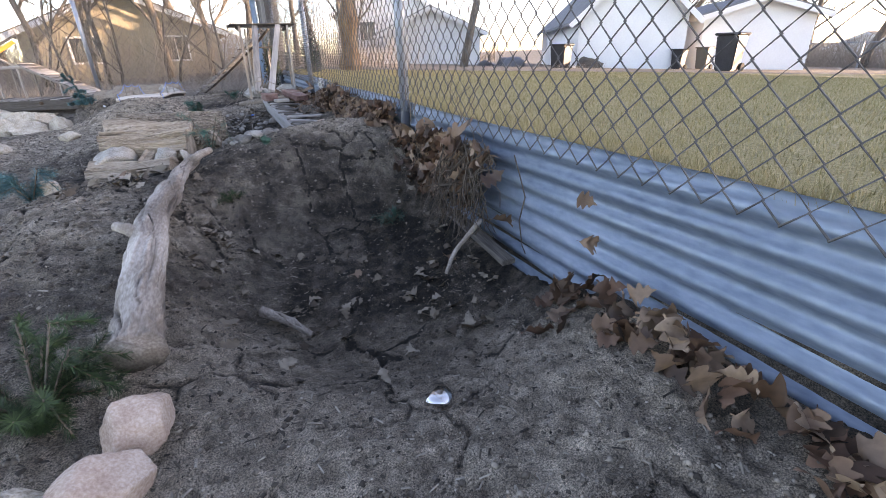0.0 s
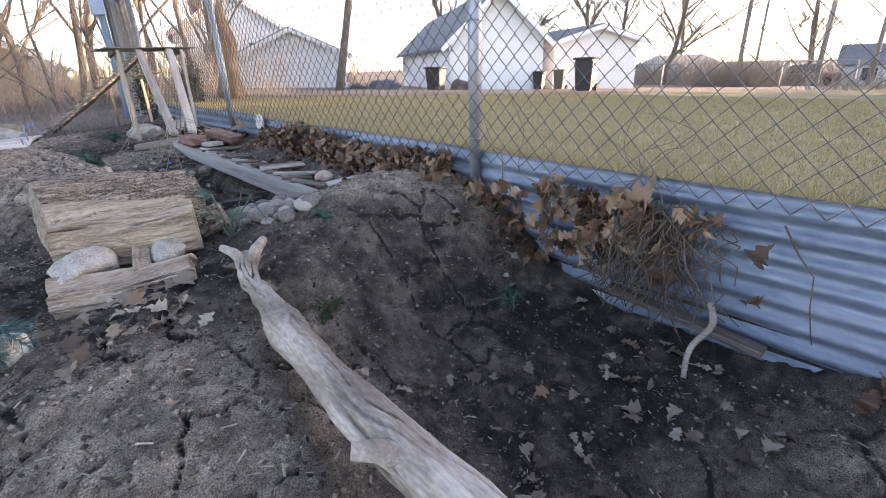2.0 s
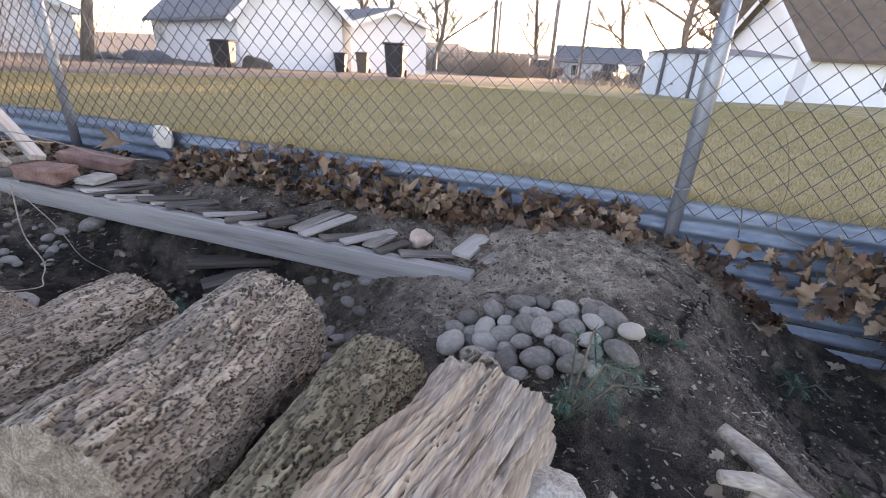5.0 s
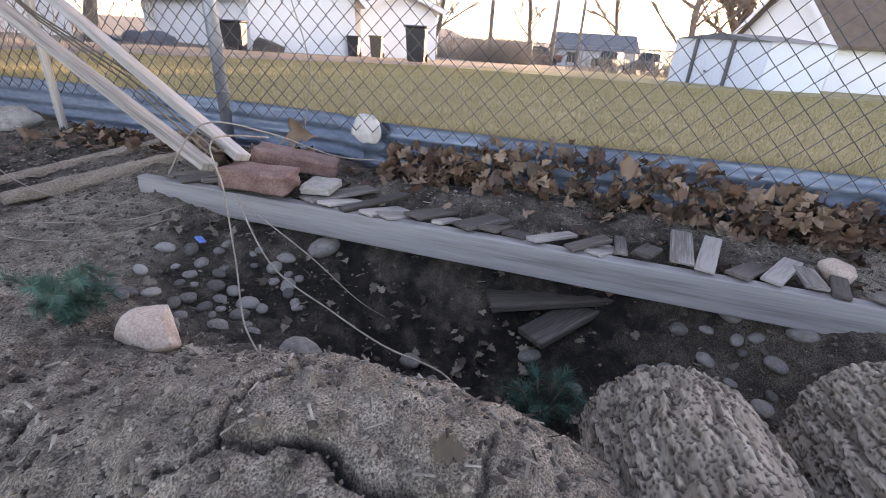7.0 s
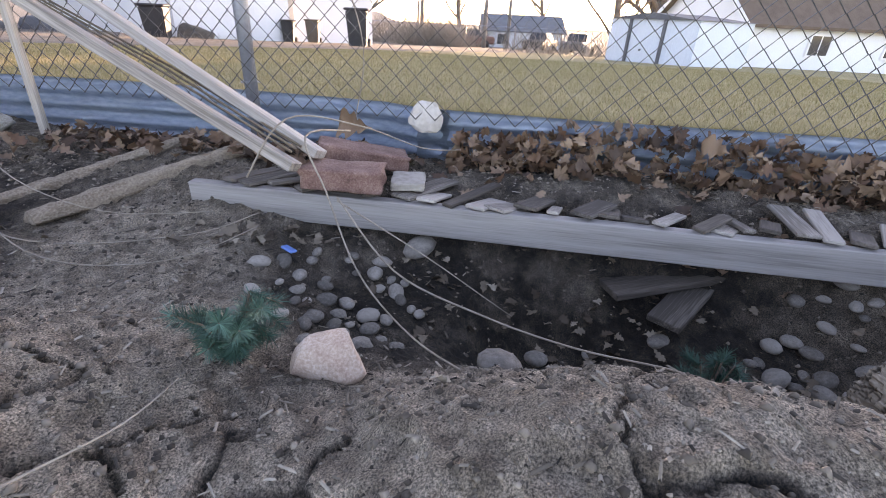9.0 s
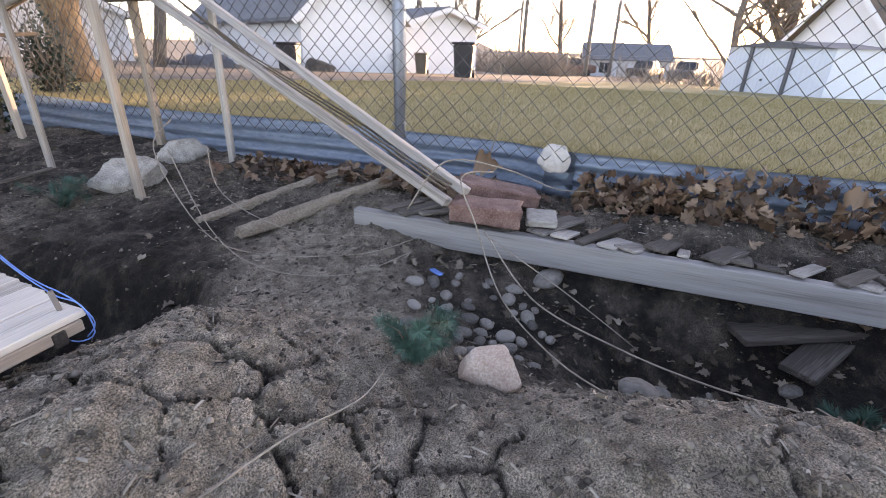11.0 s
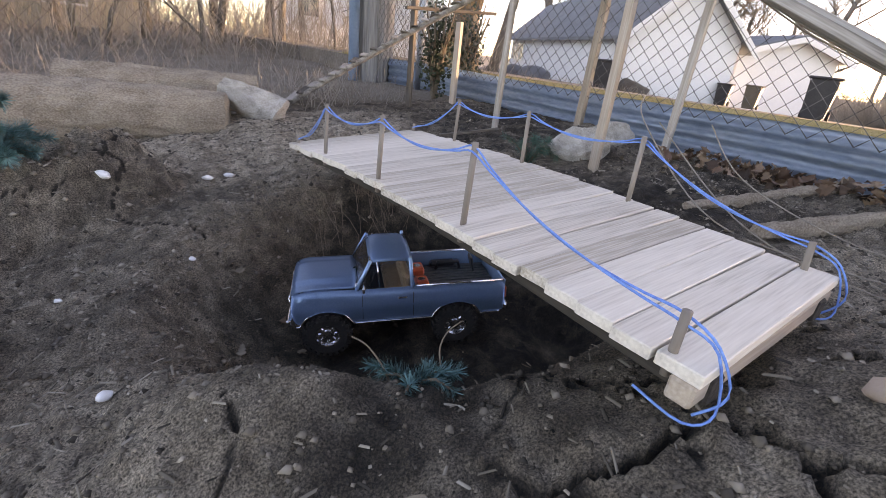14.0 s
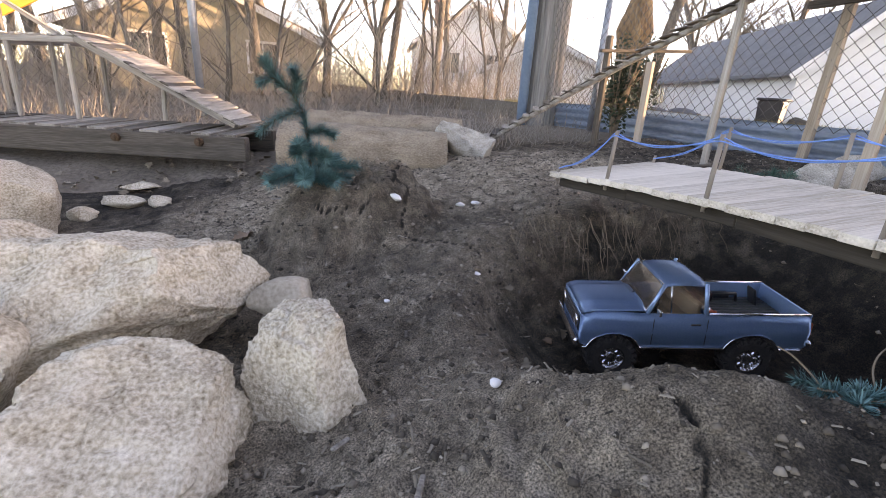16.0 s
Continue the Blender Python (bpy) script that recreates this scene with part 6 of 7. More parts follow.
def bin_thing(label, x, y, z, s, turn, material):
    t = tagged(new("wheelie_bin"), label, "bin", "bins by the garages")
    t.matrix_world = pose(x, y, z, 0, 0, turn) @ Matrix.Diagonal((s, s, s, 1))
    b = bmesh.new()
    r = bmesh.ops.create_cube(b, size=1.0, matrix=pose(0, 0, 0.48) @ Matrix.Diagonal((0.56, 0.6, 0.92, 1)))
    for v in r["verts"]:
        if v.co.z < 0.3:
            v.co.x *= 0.78
            v.co.y *= 0.8
    bmesh.ops.bevel(b, geom=b.edges[:], offset=0.03, segments=2, affect="EDGES")
    part("body", b, material, t)
    b = bmesh.new()
    box(b, (0.64, 0.70, 0.07), pose(0, 0, 0.97), 0.03)
    part("lid", b, material, t)
    b = bmesh.new()
    tube(b, [(-0.33, -0.25, 0.92), (-0.38, -0.25, 0.93), (-0.38, 0.25, 0.93), (-0.33, 0.25, 0.92)], 0.018, n=8)
    part("handle", b, material, t)
    for yy in (-0.28, 0.28):
        b = bmesh.new()
        tube(b, [(-0.25, yy - 0.03, 0.11), (-0.25, yy + 0.03, 0.11)], 0.11, n=16)
        part("wheel", b, M_TYRE, t)


bin_thing("dark wheelie bin standing by the garage", 9.4, 11.1, -0.62, 0.92, 200, M_BIN)
bin_thing("black wheelie bin standing on the lawn's edge", 11.55, 6.7, -0.52, 0.95, 190, M_BIN)
bin_thing("small dark bin by the small garage", 12.85, 9.4, -0.58, 0.62, 190, M_BIN)
bin_thing("brown bin by the small garage", 13.2, 8.75, -0.58, 0.66, 190, M_BROWNBIN)
# scrap heap and pale drum beside the garage
rock("rubble_mound", "dark heap of debris beside the garage", 10.3, 10.9, -0.45, 0.35, 0.5, 0.35, 20, 91, M_DARKWOOD, sub=3)
for i, (x, y) in enumerate(((9.0, 13.4), (9.6, 14.6), (8.8, 15.2))):
    rock("rubble_mound", "dark heap of brush beside the garage", x, y, -0.5, 0.5, 0.6, 0.35, 30 * i, 92 + i, M_GREYTRIM, sub=3)


def vehicle(label, x, y, z, turn, material):
    t = tagged(new("parked_car"), label, "car")
    t.matrix_world = pose(x, y, z, 0, 0, turn)
    b = bmesh.new()
    box(b, (1.7, 4.2, 0.55), pose(0, 0, 0.62), 0.12)
    part("body", b, material, t)
    b = bmesh.new()
    r = bmesh.ops.create_cube(b, size=1.0, matrix=pose(0, -0.1, 1.15) @ Matrix.Diagonal((1.5, 2.1, 0.55, 1)))
    for v in r["verts"]:
        if v.co.z > 1.2:
            v.co.y *= 0.65
            v.co.x *= 0.85
    bmesh.ops.bevel(b, geom=b.edges[:], offset=0.08, segments=2, affect="EDGES")
    part("cabin", b, M_PANE, t, "dark glazed cabin")
    for yy in (-1.3, 1.3):
        for xx in (-0.8, 0.8):
            b = bmesh.new()
            tube(b, [(xx - 0.1, yy, 0.33), (xx + 0.1, yy, 0.33)], 0.33, n=18)
            part("wheel", b, M_TYRE, t)


vehicle("dark red pickup parked beyond the lawn", 37.5, 7.0, -1.75, 20, M_BRICK)
vehicle("dark car parked beyond the lawn", 40.0, 1.2, -1.85, 70, M_BIN)
vehicle("dark car parked in a far drive", 36.0, -1.5, -1.7, 70, M_GREYTRIM)

# far chain link run across the end of the lawn
far = tagged(new("far_fence"), "far grey chain link fence across the lawn", "fence")
for i in range(9):
    b = bmesh.new()
    tube(b, [(30.0 - 0.3 * i, -3 + 3 * i, -1.6), (30.0 - 0.3 * i, -3 + 3 * i, 0.0)], 0.04, n=6)
    part("post", b, M_PIPE, far)
b = bmesh.new()
tube(b, [(30.0, -3, -0.03), (27.3, 21, -0.03)], 0.025, n=6)
part("rail", b, M_PIPE, far)

# utility pole with conduit, and thin far poles
pole = tagged(new("utility_pole"), "thick weathered utility pole with a blue conduit", "pole")
b = bmesh.new()
tube(b, [(0.02, 7.0, -0.6), (0.02, 7.0, 2), (0.02, 7.0, 7)], 0.175, 0.15, 40)
for v in b.verts:
    a = math.atan2(v.co.y - 7.0, v.co.x - 0.02)
    k = 1 + 0.035 * math.sin(a * 23) + 0.02 * math.sin(a * 41)
    v.co.x, v.co.y = 0.02 + (v.co.x - 0.02) * k, 7.0 + (v.co.y - 7.0) * k
part("shaft", b, M_POLE, pole)
b = bmesh.new()
tube(b, [(-0.21, 6.95, -0.3), (-0.21, 6.95, 7)], 0.045, n=12)
part("conduit", b, M_CONDUIT, pole, "pale blue plastic conduit", True)
b = bmesh.new()
box(b, (0.16, 0.12, 0.26), pose(-0.25, 6.85, 1.25), 0.01)
part("meter_box", b, M_CONDUIT, pole, "blue meter box")
for x, y, h in ((37, 10.5, 9), (33, 5.2, 6), (60, 16, 9), (42, 4.0, 7)):
    b = bmesh.new()
    tube(b, [(x, y, -2.2), (x, y, h)], 0.16, 0.12, 10)
    tagged(part("far_pole", b, M_POLE, smooth=True), "thin far wooden utility pole", "pole", "far poles")


# ---- trees and brush ----
def tree(name, label, x, y, z, h, r, seed, material=M_TREE, levels=4, spread=0.55, first=0.3, lean=0.0, kids=(7, 6, 5, 4)):
    """Bare winter tree: tapered trunk, limbs and twigs."""
    rr = random.Random(seed)
    th = tagged(new(name), label, "tree")
    tb, lb = bmesh.new(), bmesh.new()

    def grow(p, d, ln, rad, lev):
        n = 5 if lev < 2 else 3
        pts = [p]
        for i in range(n):
            d = (d + Vector((rr.gauss(0, 0.10), rr.gauss(0, 0.10), rr.gauss(0.03, 0.06)))).normalized()
            pts.append(pts[-1] + d * ln / n)
        tube(tb if lev == 0 else lb, pts, rad, rad * (0.6 if lev == 0 else 0.45), (16, 8, 5, 4, 3)[min(lev, 4)], lev == 0)
        if lev >= levels:
            return
        for k in range(kids[min(lev, 3)]):
            f = first + (1 - first) * rr.random() if lev == 0 else rr.uniform(0.25, 1.0)
            j = min(int(f * n), n - 1)
            q = pts[j].lerp(pts[j + 1], f * n - j)
            a = rr.random() * 6.283
            nd = (d + Vector((math.cos(a), math.sin(a), rr.uniform(-0.1, 0.5))) * rr.uniform(0.6, 1.2) * (spread / 0.55)).normalized()
            grow(q, nd, ln * rr.uniform(0.42, 0.68), rad * (0.5 if lev else 0.45) * (1.1 - 0.4 * f), lev + 1)

    grow(Vector((x, y, z)), Vector((lean, 0, 1)).normalized(), h, r, 0)
    for v in tb.verts:
        v.co += Vector((noise.noise(v.co * 5), noise.noise(v.co * 5 + Vector((9, 0, 0))), 0)) * r * 0.2
    part("trunk", tb, material, th, smooth=True)
    part("crown", lb, material, th)
    return th


# peeling trunk just beyond the fence corner, evergreen below it
pt = tagged(new("peeling_tree"), "stout tree trunk with peeling orange-brown bark", "tree")
b = bmesh.new()
tube(b, [(1.55, 7.6, -0.5), (1.52, 7.6, 0.0), (1.55, 7.6, 0.8), (1.6, 7.6, 2.2), (1.5, 7.6, 4.5)], 0.26, 0.15, 48)
bmesh.ops.subdivide_edges(b, edges=[e for e in b.edges if abs(e.verts[0].co.z - e.verts[1].co.z) > 0.3], cuts=14, use_grid_fill=True)
for v in b.verts:
    c = Vector((1.55, 7.6, v.co.z))
    d = v.co - c
    a = math.atan2(d.y, d.x)
    v.co = c + d * (1 + 0.09 * noise.noise((a * 4, v.co.z * 1.5, 1)) + 0.06 * noise.noise((a * 14, v.co.z * 5, 4)) + 0.25 * max(0, -v.co.z - 0.05))
part("trunk", b, M_REDBARK, pt, smooth=True)
tree("bare_tree", "bare grey tree leaning beside the garage", 6.5, 12.6, -0.5, 5.5, 0.14, 2, first=0.5, levels=3)


def bush(name, label, x, y, z, rx, ry, rz, n, leafmat, seed, size=0.03):
    rr = random.Random(seed)
    th = tagged(new(name), label, "bush")
    b = bmesh.new()
    for _ in range(14):
        a = rr.random() * 6.28
        tube(b, [(x, y, z), (x + math.cos(a) * rx * 0.4, y + math.sin(a) * ry * 0.4, z + rz * 0.5), (x + math.cos(a) * rx * 0.8, y + math.sin(a) * ry * 0.8, z + rz * rr.uniform(0.6, 1))], 0.012, 0.004, 5)
    part("stem", b, M_BROWNTWIG, th)
    V = []
    for _ in range(n):
        u = Vector((rr.gauss(0, 1), rr.gauss(0, 1), rr.gauss(0, 1))).normalized() * rr.random() ** 0.4
        u *= 0.75 + 0.5 * noise.noise(u * 2 + Vector((seed, 0, 0)))
        p = Vector((x + u.x * rx, y + u.y * ry, z + rz * 0.5 + u.z * rz * 0.55))
        d = Vector((rr.gauss(0, 1), rr.gauss(0, 1), rr.gauss(0, 1))).normalized() * size
        w = d.orthogonal().normalized() * size * 0.45
        V += [p, p + d * 0.5 + w, p + d, p + d * 0.5 - w]
    ob = new("foliage", grid_mesh("foliage", np.array([tuple(v) for v in V]), np.arange(len(V)).reshape(-1, 4), leafmat))
    ob.parent = th


bush("evergreen_shrub", "dark ivy-like evergreen shrub beyond the tower", 0.55, 6.3, -0.3, 0.22, 0.22, 0.9, 1500, M_IVY, 3)
bush("evergreen_shrub", "dark evergreen at the tower's foot", -0.15, 5.75, -0.25, 0.16, 0.14, 0.75, 1100, M_IVY, 4)

random.seed(77)
for i, (x, y, h, r) in enumerate(((-1.2, 13.0, 6.0, 0.13), (-2.4, 15.0, 7.0, 0.16), (0.4, 15.5, 7.0, 0.15), (2.2, 17.5, 8.0, 0.18), (-0.3, 12.0, 5.0, 0.10), (-5.5, 14.5, 6.5, 0.13), (-7.0, 17.0, 8.0, 0.2), (4.2, 20.0, 8.0, 0.16), (3.2, 14.0, 5.5, 0.10), (-3.6, 12.5, 5.0, 0.09), (-4.6, 16.0, 7.0, 0.15), (1.2, 13.2, 5.5, 0.11), (-1.8, 17.5, 8.0, 0.2), (-6.2, 12.8, 5.0, 0.08))):
    tree("bare_tree", "bare winter tree standing in brush behind the yard", x, y, -0.4, h, r * 0.7, 100 + i, levels=4, first=0.15)
for i, (x, y, h, r) in enumerate(((30, -5.5, 7.0, 0.36), (28, 17, 6, 0.18), (33, 14, 7, 0.2), (38, 20, 7, 0.2), (26, 22, 8, 0.2), (55, 10, 8, 0.26), (24, 2 + 24, 9, 0.24), (58, 1, 8, 0.26), (34, -9, 8, 0.3), (62, 25, 9, 0.26), (27, -2.6, 6.0, 0.2))):
    tree("bare_tree", "large bare tree beyond the lawn", x, y, -1.8, h, r, 200 + i, levels=4, first=0.2, spread=0.7, kids=(9, 7, 6, 5))


for i, (x, y) in enumerate(((-5.0, 9.6), (-3.9, 10.4), (-2.9, 9.8), (-1.9, 10.6), (-0.9, 9.9), (0.3, 10.8), (-6.4, 10.6), (1.6, 11.4), (-4.6, 11.6), (-2.2, 11.8))):
    tree("bare_bush", "bare many-branched shrub in the brush behind the yard", x, y, -0.4, 2.6, 0.03, 300 + i, M_TREE, levels=3, spread=0.8, first=0.05)


def thicket(label, xs0, xs1, y0, y1, n, h, seed, z=-0.35, r=0.006):
    rr = np.random.default_rng(seed)
    bx, by = xs0 + (xs1 - xs0) * rr.random(n), y0 + (y1 - y0) * rr.random(n)
    V, F, o = [], [], 0
    for i in range(n):
        p = np.array([bx[i], by[i], z - 0.1])
        d = np.array([rr.normal(0, 0.55), rr.normal(0, 0.55), 1.0])
        hh = h * rr.uniform(0.35, 1.0)
        prev = None
        k = 5
        for j in range(k + 1):
            w = r * (1 - 0.75 * j / k)
            ring = p + np.array([[w, 0, 0], [-w * 0.5, w * 0.87, 0], [-w * 0.5, -w * 0.87, 0]])
            V.append(ring)
            if prev is not None:
                for a in range(3):
                    F.append((prev + a, prev + (a + 1) % 3, o + (a + 1) % 3, o + a))
            prev = o
            o += 3
            d = d + np.array([rr.normal(0, 0.25), rr.normal(0, 0.25), rr.normal(-0.05, 0.12)])
            p = p + d / np.linalg.norm(d) * hh / k
    tagged(new("bare_thicket", grid_mesh("bare_thicket", np.concatenate(V), F, M_BRUSH)), label, "brush", kind="stuff")


thicket("dense bare brown brush behind the yard", -9, 4.0, 9.0, 15.5, 2300, 3.2, 1, r=0.0055)
thicket("low dead brown weeds behind the logs", -4.5, -0.4, 6.4, 8.3, 1100, 0.45, 2, -0.28, 0.004)
thicket("brush heap between the log and the tower", -1.25, -0.45, 5.6, 6.4, 420, 0.42, 3, -0.28, 0.005)
thicket("brown weeds along the lawn's edge", 0.6, 9.5, 8.8, 13.5, 2600, 0.38, 4, -0.45, 0.006)
thicket("bare brown hedge beyond the lawn", 26, 29, 6.0, 9.5, 1500, 2.4, 5, -1.4, 0.02)
thicket("bare brush far beyond the lawn", 30, 48, 6, 26, 3200, 3.4, 6, -2.0, 0.03)
thicket("bare brush behind the shed", 18, 24, -3, 3, 500, 2.0, 7, -1.2, 0.02)
thicket("brush behind the cream house", -16, 16, 24, 34, 1600, 4.0, 8, -0.5, 0.03)
thicket("scrub on the yard's open side", -9, -5, -4, 9, 700, 1.2, 9, -0.5, 0.008)

# ---- the model pickup ----
truck = tagged(new("model_pickup"), "silver-blue radio-controlled model pickup with knobby tyres, parked under the bridge", "model truck")
HW, AX = 0.098, 0.1525
ARCH = 0.064


def low_edge(x):
    """Lower edge of the body side, with round wheel arches."""
    z = 0.084
    for c in (-AX, AX):
        d = abs(x - c)
        if d < ARCH:
            z = max(z, 0.060 + math.sqrt(ARCH ** 2 - d ** 2) * 0.98)
    return z


def top_edge(x):
    return 0.168 + (0.006 * (x - 0.08) / 0.15 if x > 0.08 else 0.0) - (0.012 * max(0, x - 0.19) / 0.04)


xs_t = sorted(set([round(v, 4) for v in np.linspace(-0.272, 0.229, 64)] + [c + s * ARCH * k for c in (-AX, AX) for s in (-1, 1) for k in (0.999, 0.97, 0.9, 0.8)]))
for side in (1, -1):
    b = bmesh.new()
    grid = []
    for x in xs_t:
        zl, zt = low_edge(x), top_edge(x)
        row = []
        nose = max(0.0, (x - 0.19) / 0.04)
        tail = max(0.0, (-0.25 - x) / 0.022)
        for k in range(9):
            f = k / 8
            z = zl + (zt - zl) * f
            y = HW + 0.006 * math.exp(-((z - 0.128) / 0.018) ** 2) - 0.010 * max(0, (z - 0.15) / 0.02) ** 2 - 0.006 * max(0, (0.10 - z) / 0.02) - 0.014 * nose ** 2 - 0.004 * tail ** 2
            row.append(b.verts.new((x - 0.006 * nose * (f - 0.5) ** 2 * 4, side * y, z)))
        grid.append(row)
    for p, q in zip(grid, grid[1:]):
        for k in range(8):
            b.faces.new((p[k], q[k], q[k + 1], p[k + 1]) if side > 0 else (p[k], p[k + 1], q[k + 1], q[k]))
    bmesh.ops.solidify(b, geom=b.faces[:], thickness=0.003)
    part("body_side", b, M_PAINT, truck, "silver-blue metallic side panel", True)
    b = bmesh.new()
    tube(b, [(x, side * (HW + 0.001), low_edge(x) + 0.001) for x in np.linspace(-0.262, 0.222, 90)], 0.0022, n=6)
    part("trim_strip", b, M_CHROME, truck, "bright chrome lower trim", True)
    b = bmesh.new()
    tube(b, [(x, side * (HW - 0.007), 0.1685) for x in (-0.27, -0.16, -0.052)], 0.003, n=6)
    part("bed_rail", b, M_CHROME, truck, "bright bed rail", True)
    b = bmesh.new()
    box(b, (0.022, 0.004, 0.005), pose(-0.022, side * (HW + 0.004), 0.146), 0.0015)
    part("door_handle", b, M_CHROME, truck)
    b = bmesh.new()
    tube(b, [(0.062, side * 0.094, 0.17), (0.066, side * 0.112, 0.178)], 0.0018, n=6)
    box(b, (0.006, 0.018, 0.014), pose(0.067, side * 0.116, 0.182), 0.002)
    part("mirror", b, M_CHROME, truck)
    for x in (0.070, -0.047):
        b = bmesh.new()
        box(b, (0.0012, 0.002, 0.062), pose(x, side * (HW + 0.0045), 0.128))
        part("door_seam", b, M_BLACK, truck)
# hood with a raised middle
b = bmesh.new()
rows = []
for i in range(12):
    x = 0.080 + 0.146 * i / 11
    rows.append([b.verts.new((x, y, 0.172 + 0.004 * (1 - (y / 0.09) ** 2) + (0.004 if abs(y) < 0.055 else 0) - 0.010 * max(0, (x - 0.19) / 0.036) ** 2)) for y in np.linspace(-0.089, 0.089, 19)])
for p, q in zip(rows, rows[1:]):
    for k in range(18):
        b.faces.new((p[k], q[k], q[k + 1], p[k + 1]))
bmesh.ops.solidify(b, geom=b.faces[:], thickness=0.003)
part("hood", b, M_PAINT, truck, smooth=True)
b = bmesh.new()
box(b, (0.010, 0.170, 0.07), pose(0.221, 0, 0.128), 0.004)
part("front_panel", b, M_PAINT, truck)
b = bmesh.new()
box(b, (0.004, 0.155, 0.040), pose(0.2275, 0, 0.135), 0.002)
grille = part("grille", b, M_BLACK, truck, "black grille with chrome bars")
for z in (0.121, 0.130, 0.139, 0.148):
    b = bmesh.new()
    box(b, (0.003, 0.150, 0.0025), pose(0.2302, 0, z))
    part("bar", b, M_CHROME, grille)
for y in (-0.062, 0.062):
    b = bmesh.new()
    tube(b, [(0.227, y, 0.136), (0.233, y, 0.136)], 0.015, n=20)
    part("headlight", b, M_CHROME, truck, "round chrome headlight", True)
b = bmesh.new()
box(b, (0.012, 0.205, 0.020), pose(0.236, 0, 0.098), 0.005)
part("front_bumper", b, M_CHROME, truck)
b = bmesh.new()
box(b, (0.012, 0.200, 0.020), pose(-0.279, 0, 0.096), 0.005)
part("rear_bumper", b, M_CHROME, truck)
b = bmesh.new()
box(b, (0.006, 0.186, 0.082), pose(-0.271, 0, 0.128), 0.002)
part("tailgate", b, M_PAINT, truck)
for y in (-0.09, 0.09):
    b = bmesh.new()
    box(b, (0.004, 0.012, 0.03), pose(-0.2755, y, 0.135), 0.002)
    part("tail_light", b, M_REDCAN, truck)
# cab
b = bmesh.new()
rows = []
for i in range(10):
    x = 0.052 - 0.100 * i / 9
    e = abs(i - 4.5) / 4.5
    rows.append([b.verts.new((x, y, 0.242 - 0.010 * abs(y / 0.083) ** 4 - 0.008 * e ** 4)) for y in np.linspace(-0.083, 0.083, 15)])
for p, q in zip(rows, rows[1:]):
    for k in range(14):
        b.faces.new((p[k], p[k + 1], q[k + 1], q[k]))
bmesh.ops.solidify(b, geom=b.faces[:], thickness=0.006)
part("roof", b, M_PAINT, truck, smooth=True)
for s in (-1, 1):
    for a, c in (((0.082, s * 0.091, 0.168), (0.048, s * 0.081, 0.234)), ((-0.046, s * 0.092, 0.166), (-0.042, s * 0.081, 0.236)), ((0.030, s * 0.090, 0.170), (0.034, s * 0.083, 0.232))):
        b = bmesh.new()
        tube(b, [a, c], 0.0045 if c[0] != 0.034 else 0.0018, n=8)
        part("pillar", b, M_PAINT if c[0] != 0.034 else M_CHROME, truck, smooth=True)
    b = bmesh.new()
    vs = [b.verts.new(p) for p in ((0.078, s * 0.0895, 0.170), (-0.044, s * 0.0895, 0.170), (-0.041, s * 0.081, 0.232), (0.048, s * 0.081, 0.230))]
    b.faces.new(vs)
    bmesh.ops.solidify(b, geom=b.faces[:], thickness=0.001)
    part("side_window", b, M_GLASS, truck, "clear side window").visible_shadow = False
for pts, nm in ((((0.083, -0.086, 0.172), (0.083, 0.086, 0.172), (0.049, 0.078, 0.232), (0.049, -0.078, 0.232)), "windshield"), (((-0.048, -0.086, 0.172), (-0.048, 0.086, 0.172), (-0.044, 0.078, 0.230), (-0.044, -0.078, 0.230)), "rear_window")):
    b = bmesh.new()
    b.faces.new([b.verts.new(p) for p in pts])
    bmesh.ops.solidify(b, geom=b.faces[:], thickness=0.001)
    part(nm, b, M_GLASS, truck).visible_shadow = False
    b = bmesh.new()
    tube(b, [*pts, pts[0]], 0.0022, n=6)
    part("window_trim", b, M_CHROME, truck, "bright window trim", True)
b = bmesh.new()
box(b, (0.004, 0.175, 0.085), pose(-0.051, 0, 0.128))
part("cab_back", b, M_PAINT, truck)
b = bmesh.new()
box(b, (0.05, 0.16, 0.02), pose(-0.012, 0, 0.135), 0.006)
box(b, (0.018, 0.16, 0.055), pose(-0.036, 0, 0.162), 0.006)
part("seat", b, M_SEAT, truck, "tan bench seat")
b = bmesh.new()
box(b, (0.03, 0.17, 0.03), pose(0.068, 0, 0.150), 0.005)
part("dashboard", b, M_BLACK, truck)
b = bmesh.new()
tube(b, [(0.045 - 0.006 * math.cos(a), 0.042 + 0.018 * math.sin(a), 0.170 + 0.016 * math.cos(a)) for a in np.linspace(0, 6.283, 20)], 0.0018, n=6)
part("steering_wheel", b, M_BLACK, truck)
# bed
b = bmesh.new()
box(b, (0.215, 0.176, 0.004), pose(-0.160, 0, 0.126))
bed = part("bed_floor", b, M_BEDGREY, truck)
for i in range(11):
    b = bmesh.new()
    box(b, (0.210, 0.007, 0.004), pose(-0.160, -0.072 + 0.0144 * i, 0.1295), 0.001)
    part("rib", b, M_BEDGREY, bed)
for s in (-1, 1):
    b = bmesh.new()
    box(b, (0.215, 0.004, 0.042), pose(-0.160, s * 0.089, 0.147))
    part("bed_wall", b, M_PAINT, truck)
    b = bmesh.new()
    box(b, (0.07, 0.022, 0.018), pose(-AX, s * 0.078, 0.138), 0.006)
    part("wheel_well", b, M_BLACK, truck)
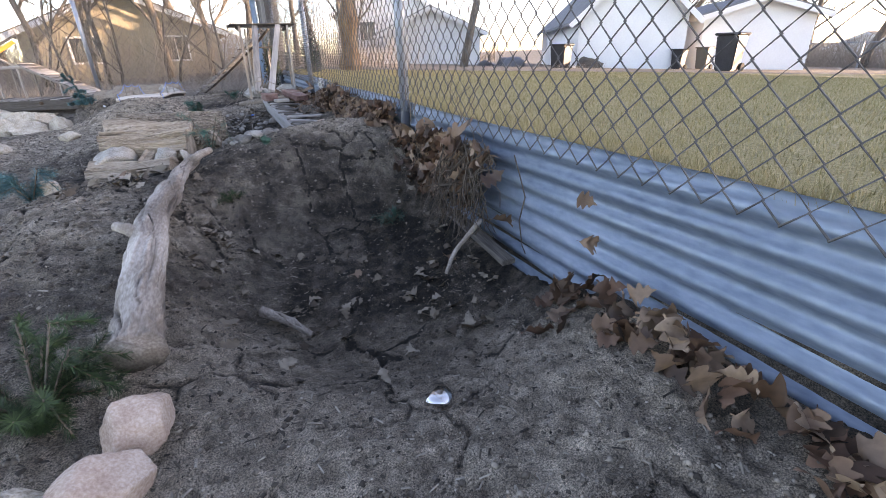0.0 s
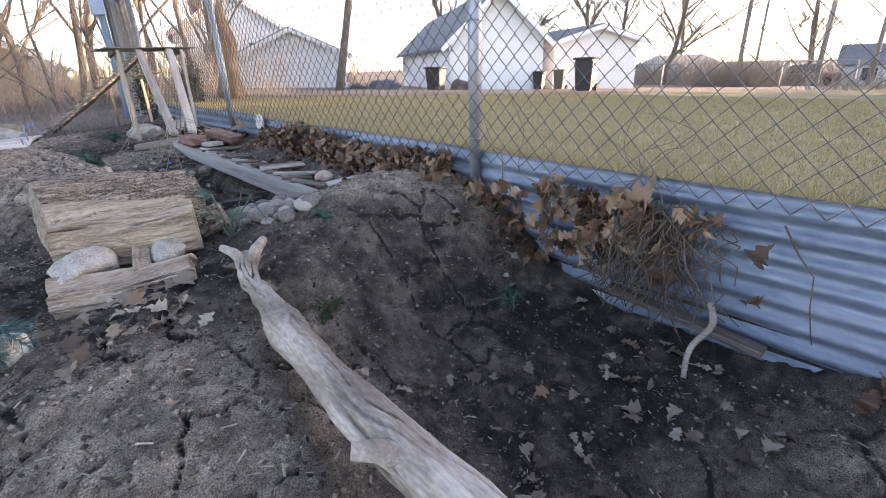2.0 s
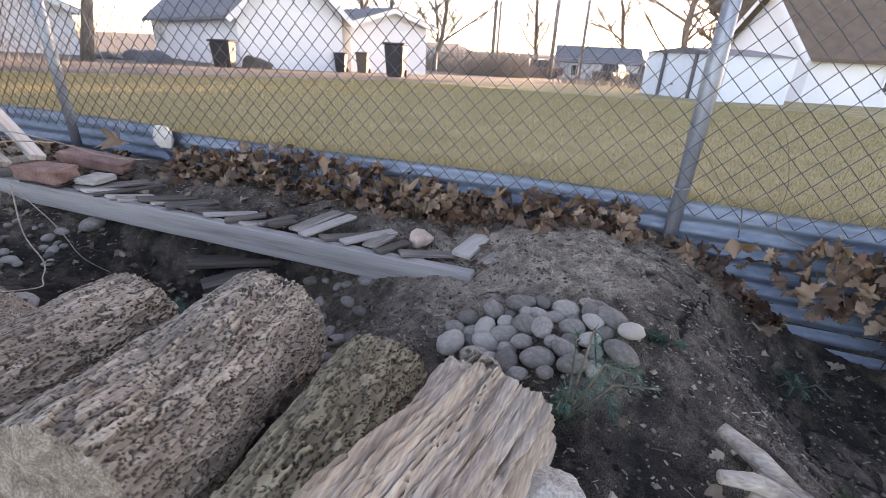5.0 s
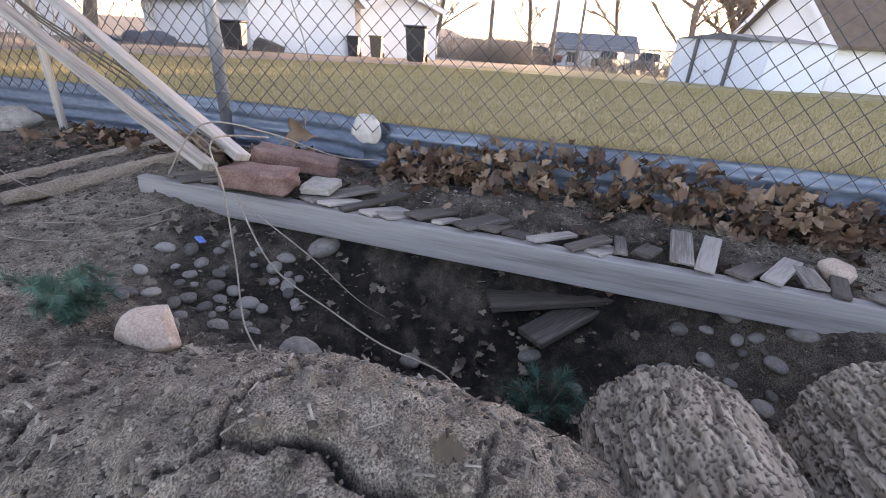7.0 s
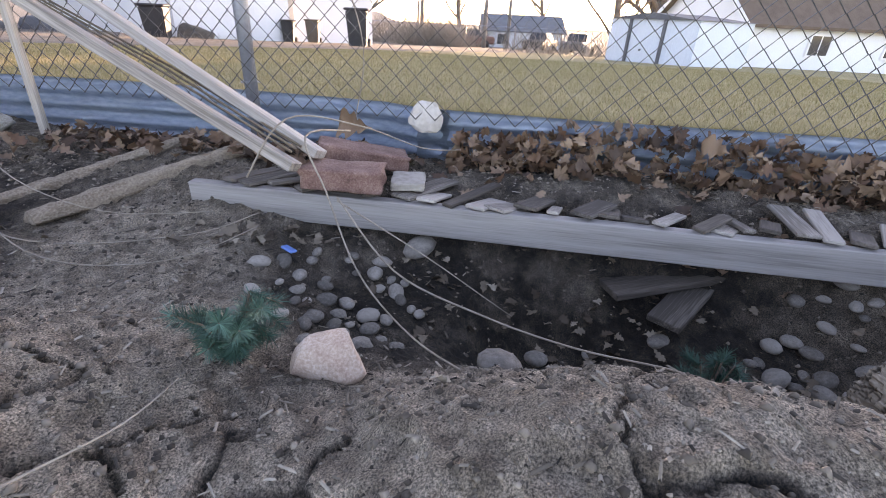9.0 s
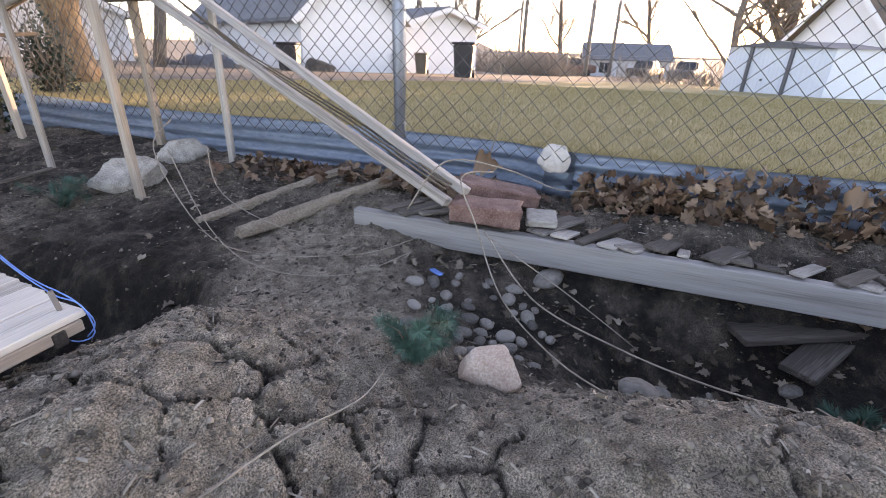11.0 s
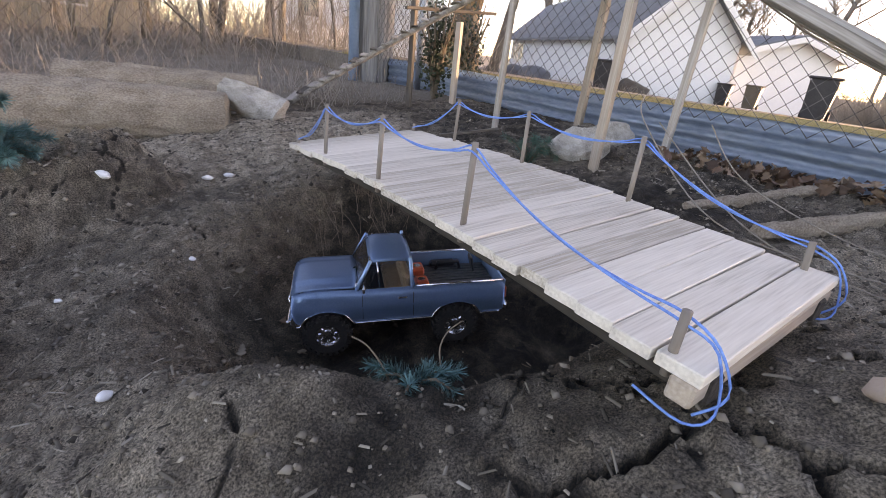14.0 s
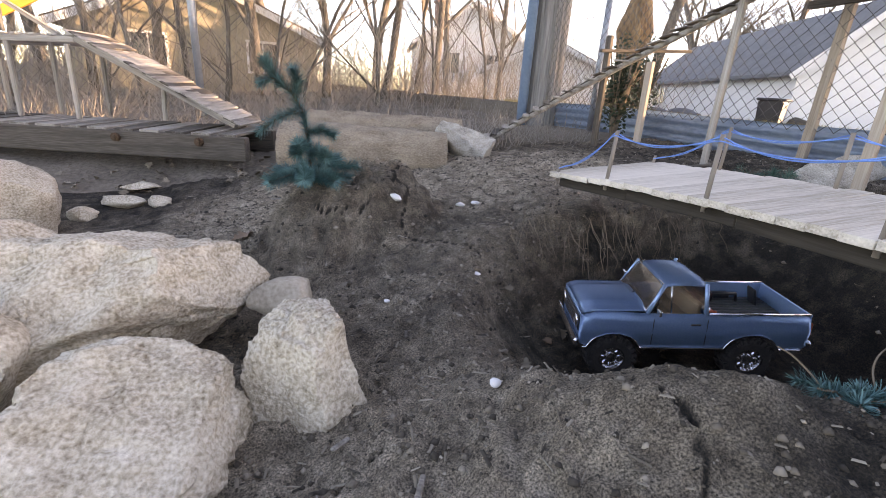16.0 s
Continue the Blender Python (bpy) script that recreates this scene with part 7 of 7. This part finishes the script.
for y in (-0.045, 0.030):
    b = bmesh.new()
    box(b, (0.034, 0.048, 0.020), pose(-0.078, y, 0.141), 0.005)
    can = part("fuel_can", b, M_REDCAN, truck, "red-orange plastic fuel can")
    b = bmesh.new()
    tube(b, [(-0.078, y, 0.150), (-0.078, y, 0.153)], 0.009, n=16)
    part("cap", b, M_CHROME, can)
    b = bmesh.new()
    box(b, (0.03, 0.006, 0.006), pose(-0.078, y + 0.018, 0.152), 0.002)
    part("handle", b, M_REDCAN, can)
b = bmesh.new()
tube(b, [(-0.13, -0.055, 0.133), (-0.135, -0.055, 0.152), (-0.19, -0.055, 0.152), (-0.195, -0.055, 0.133)], 0.005, n=8)
part("tool_case", b, M_BLACK, truck, "black carrying handle in the bed", True)
b = bmesh.new()
box(b, (0.006, 0.034, 0.045), pose(-0.225, -0.045, 0.152) @ pose(0, 0, 0, 0, 12, 0), 0.003)
part("rear_plate", b, M_BLACK, truck, "upright black plate in the bed")
# chassis
b = bmesh.new()
for y in (-0.03, 0.03):
    box(b, (0.44, 0.008, 0.014), pose(-0.02, y, 0.085))
for x in (-AX, AX):
    tube(b, [(x, -0.075, 0.056), (x, 0.075, 0.056)], 0.010, n=10)
    box(b, (0.03, 0.035, 0.03), pose(x, 0.01, 0.056), 0.006)
box(b, (0.12, 0.07, 0.03), pose(0.0, 0, 0.082), 0.006)
part("chassis", b, M_BLACK, truck)
b = bmesh.new()
box(b, (0.48, 0.176, 0.004), pose(-0.02, 0, 0.122))
part("under_tray", b, M_BLACK, truck)


def wheel(x, y):
    s = 1 if y > 0 else -1
    R, wd = 0.0555, 0.040
    b = bmesh.new()
    prof = [(0.030, -wd / 2), (0.044, -wd / 2 - 0.002), (R - 0.004, -wd / 2 + 0.004), (R - 0.002, -wd / 4), (R - 0.001, 0), (R - 0.002, wd / 4), (R - 0.004, wd / 2 - 0.004), (0.044, wd / 2 + 0.002), (0.030, wd / 2)]
    n = 44
    ring = [[b.verts.new((r * math.cos(6.28318 * k / n), o, r * math.sin(6.28318 * k / n))) for r, o in prof] for k in range(n)]
    for k in range(n):
        p, q = ring[k], ring[(k + 1) % n]
        for j in range(len(prof) - 1):
            b.faces.new((p[j], q[j], q[j + 1], p[j + 1]))
    for k in range(22):
        for o, w, sh in ((-0.0125, 0.012, 0), (0.0125, 0.012, 0.5), (0.0, 0.009, 0.25)):
            a = 6.28318 * (k + sh) / 22
            box(b, (0.0042, w, 0.0085), Matrix.Rotation(-a, 4, "Y") @ pose(R, o, 0, 0, 0, 0) @ pose(0, 0, 0, 18 if o else 0, 0, 0))
        a = 6.28318 * (k + 0.25) / 22
        for e in (-1, 1):
            box(b, (0.010, 0.003, 0.007), Matrix.Rotation(-a, 4, "Y") @ pose(R - 0.006, e * (wd / 2 + 0.0), 0))
    bmesh.ops.recalc_face_normals(b, faces=b.faces[:])
    t = part("tyre", b, M_TYRE, truck, "black knobby rubber tyre")
    t.matrix_local = pose(x, y, R + 0.002)
    b = bmesh.new()
    prof = [(0.031, -wd / 2 + 0.002), (0.031, wd / 2 - 0.001), (0.027, wd / 2 - 0.002), (0.025, wd / 2 - 0.010), (0.012, wd / 2 - 0.010), (0.011, wd / 2 - 0.004), (0.0, wd / 2 - 0.003)]
    ring = [[b.verts.new((r * math.cos(6.28318 * k / 32), o * s, r * math.sin(6.28318 * k / 32))) for r, o in prof] for k in range(32)]
    for k in range(32):
        p, q = ring[k], ring[(k + 1) % 32]
        for j in range(len(prof) - 1):
            b.faces.new((p[j], q[j], q[j + 1], p[j + 1]))
    for k in range(8):
        a = 6.28318 * k / 8
        box(b, (0.008, 0.003, 0.006), Matrix.Rotation(-a, 4, "Y") @ pose(0.0185, s * (wd / 2 - 0.009), 0), 0.001)
    bmesh.ops.remove_doubles(b, verts=b.verts[:], dist=0.00005)
    bmesh.ops.recalc_face_normals(b, faces=b.faces[:])
    part("rim", b, M_CHROME, t, "bright chrome wheel rim")


for x in (-AX, AX):
    for y in (-0.083, 0.083):
        wheel(x, y)
WF, WR = Vector((-1.785, 3.815, 0)), Vector((-1.505, 3.690, 0))
for q in (WF, WR):
    q.z = land(q.x, q.y)
fw = (WF - WR).normalized()
lf = Vector((0, 0, 1)).cross(fw).normalized()
mt = Matrix((fw, lf, fw.cross(lf))).transposed().to_4x4()
mt.translation = (WF + WR) / 2 + Vector((0, 0, 0.004))
truck.matrix_world = mt
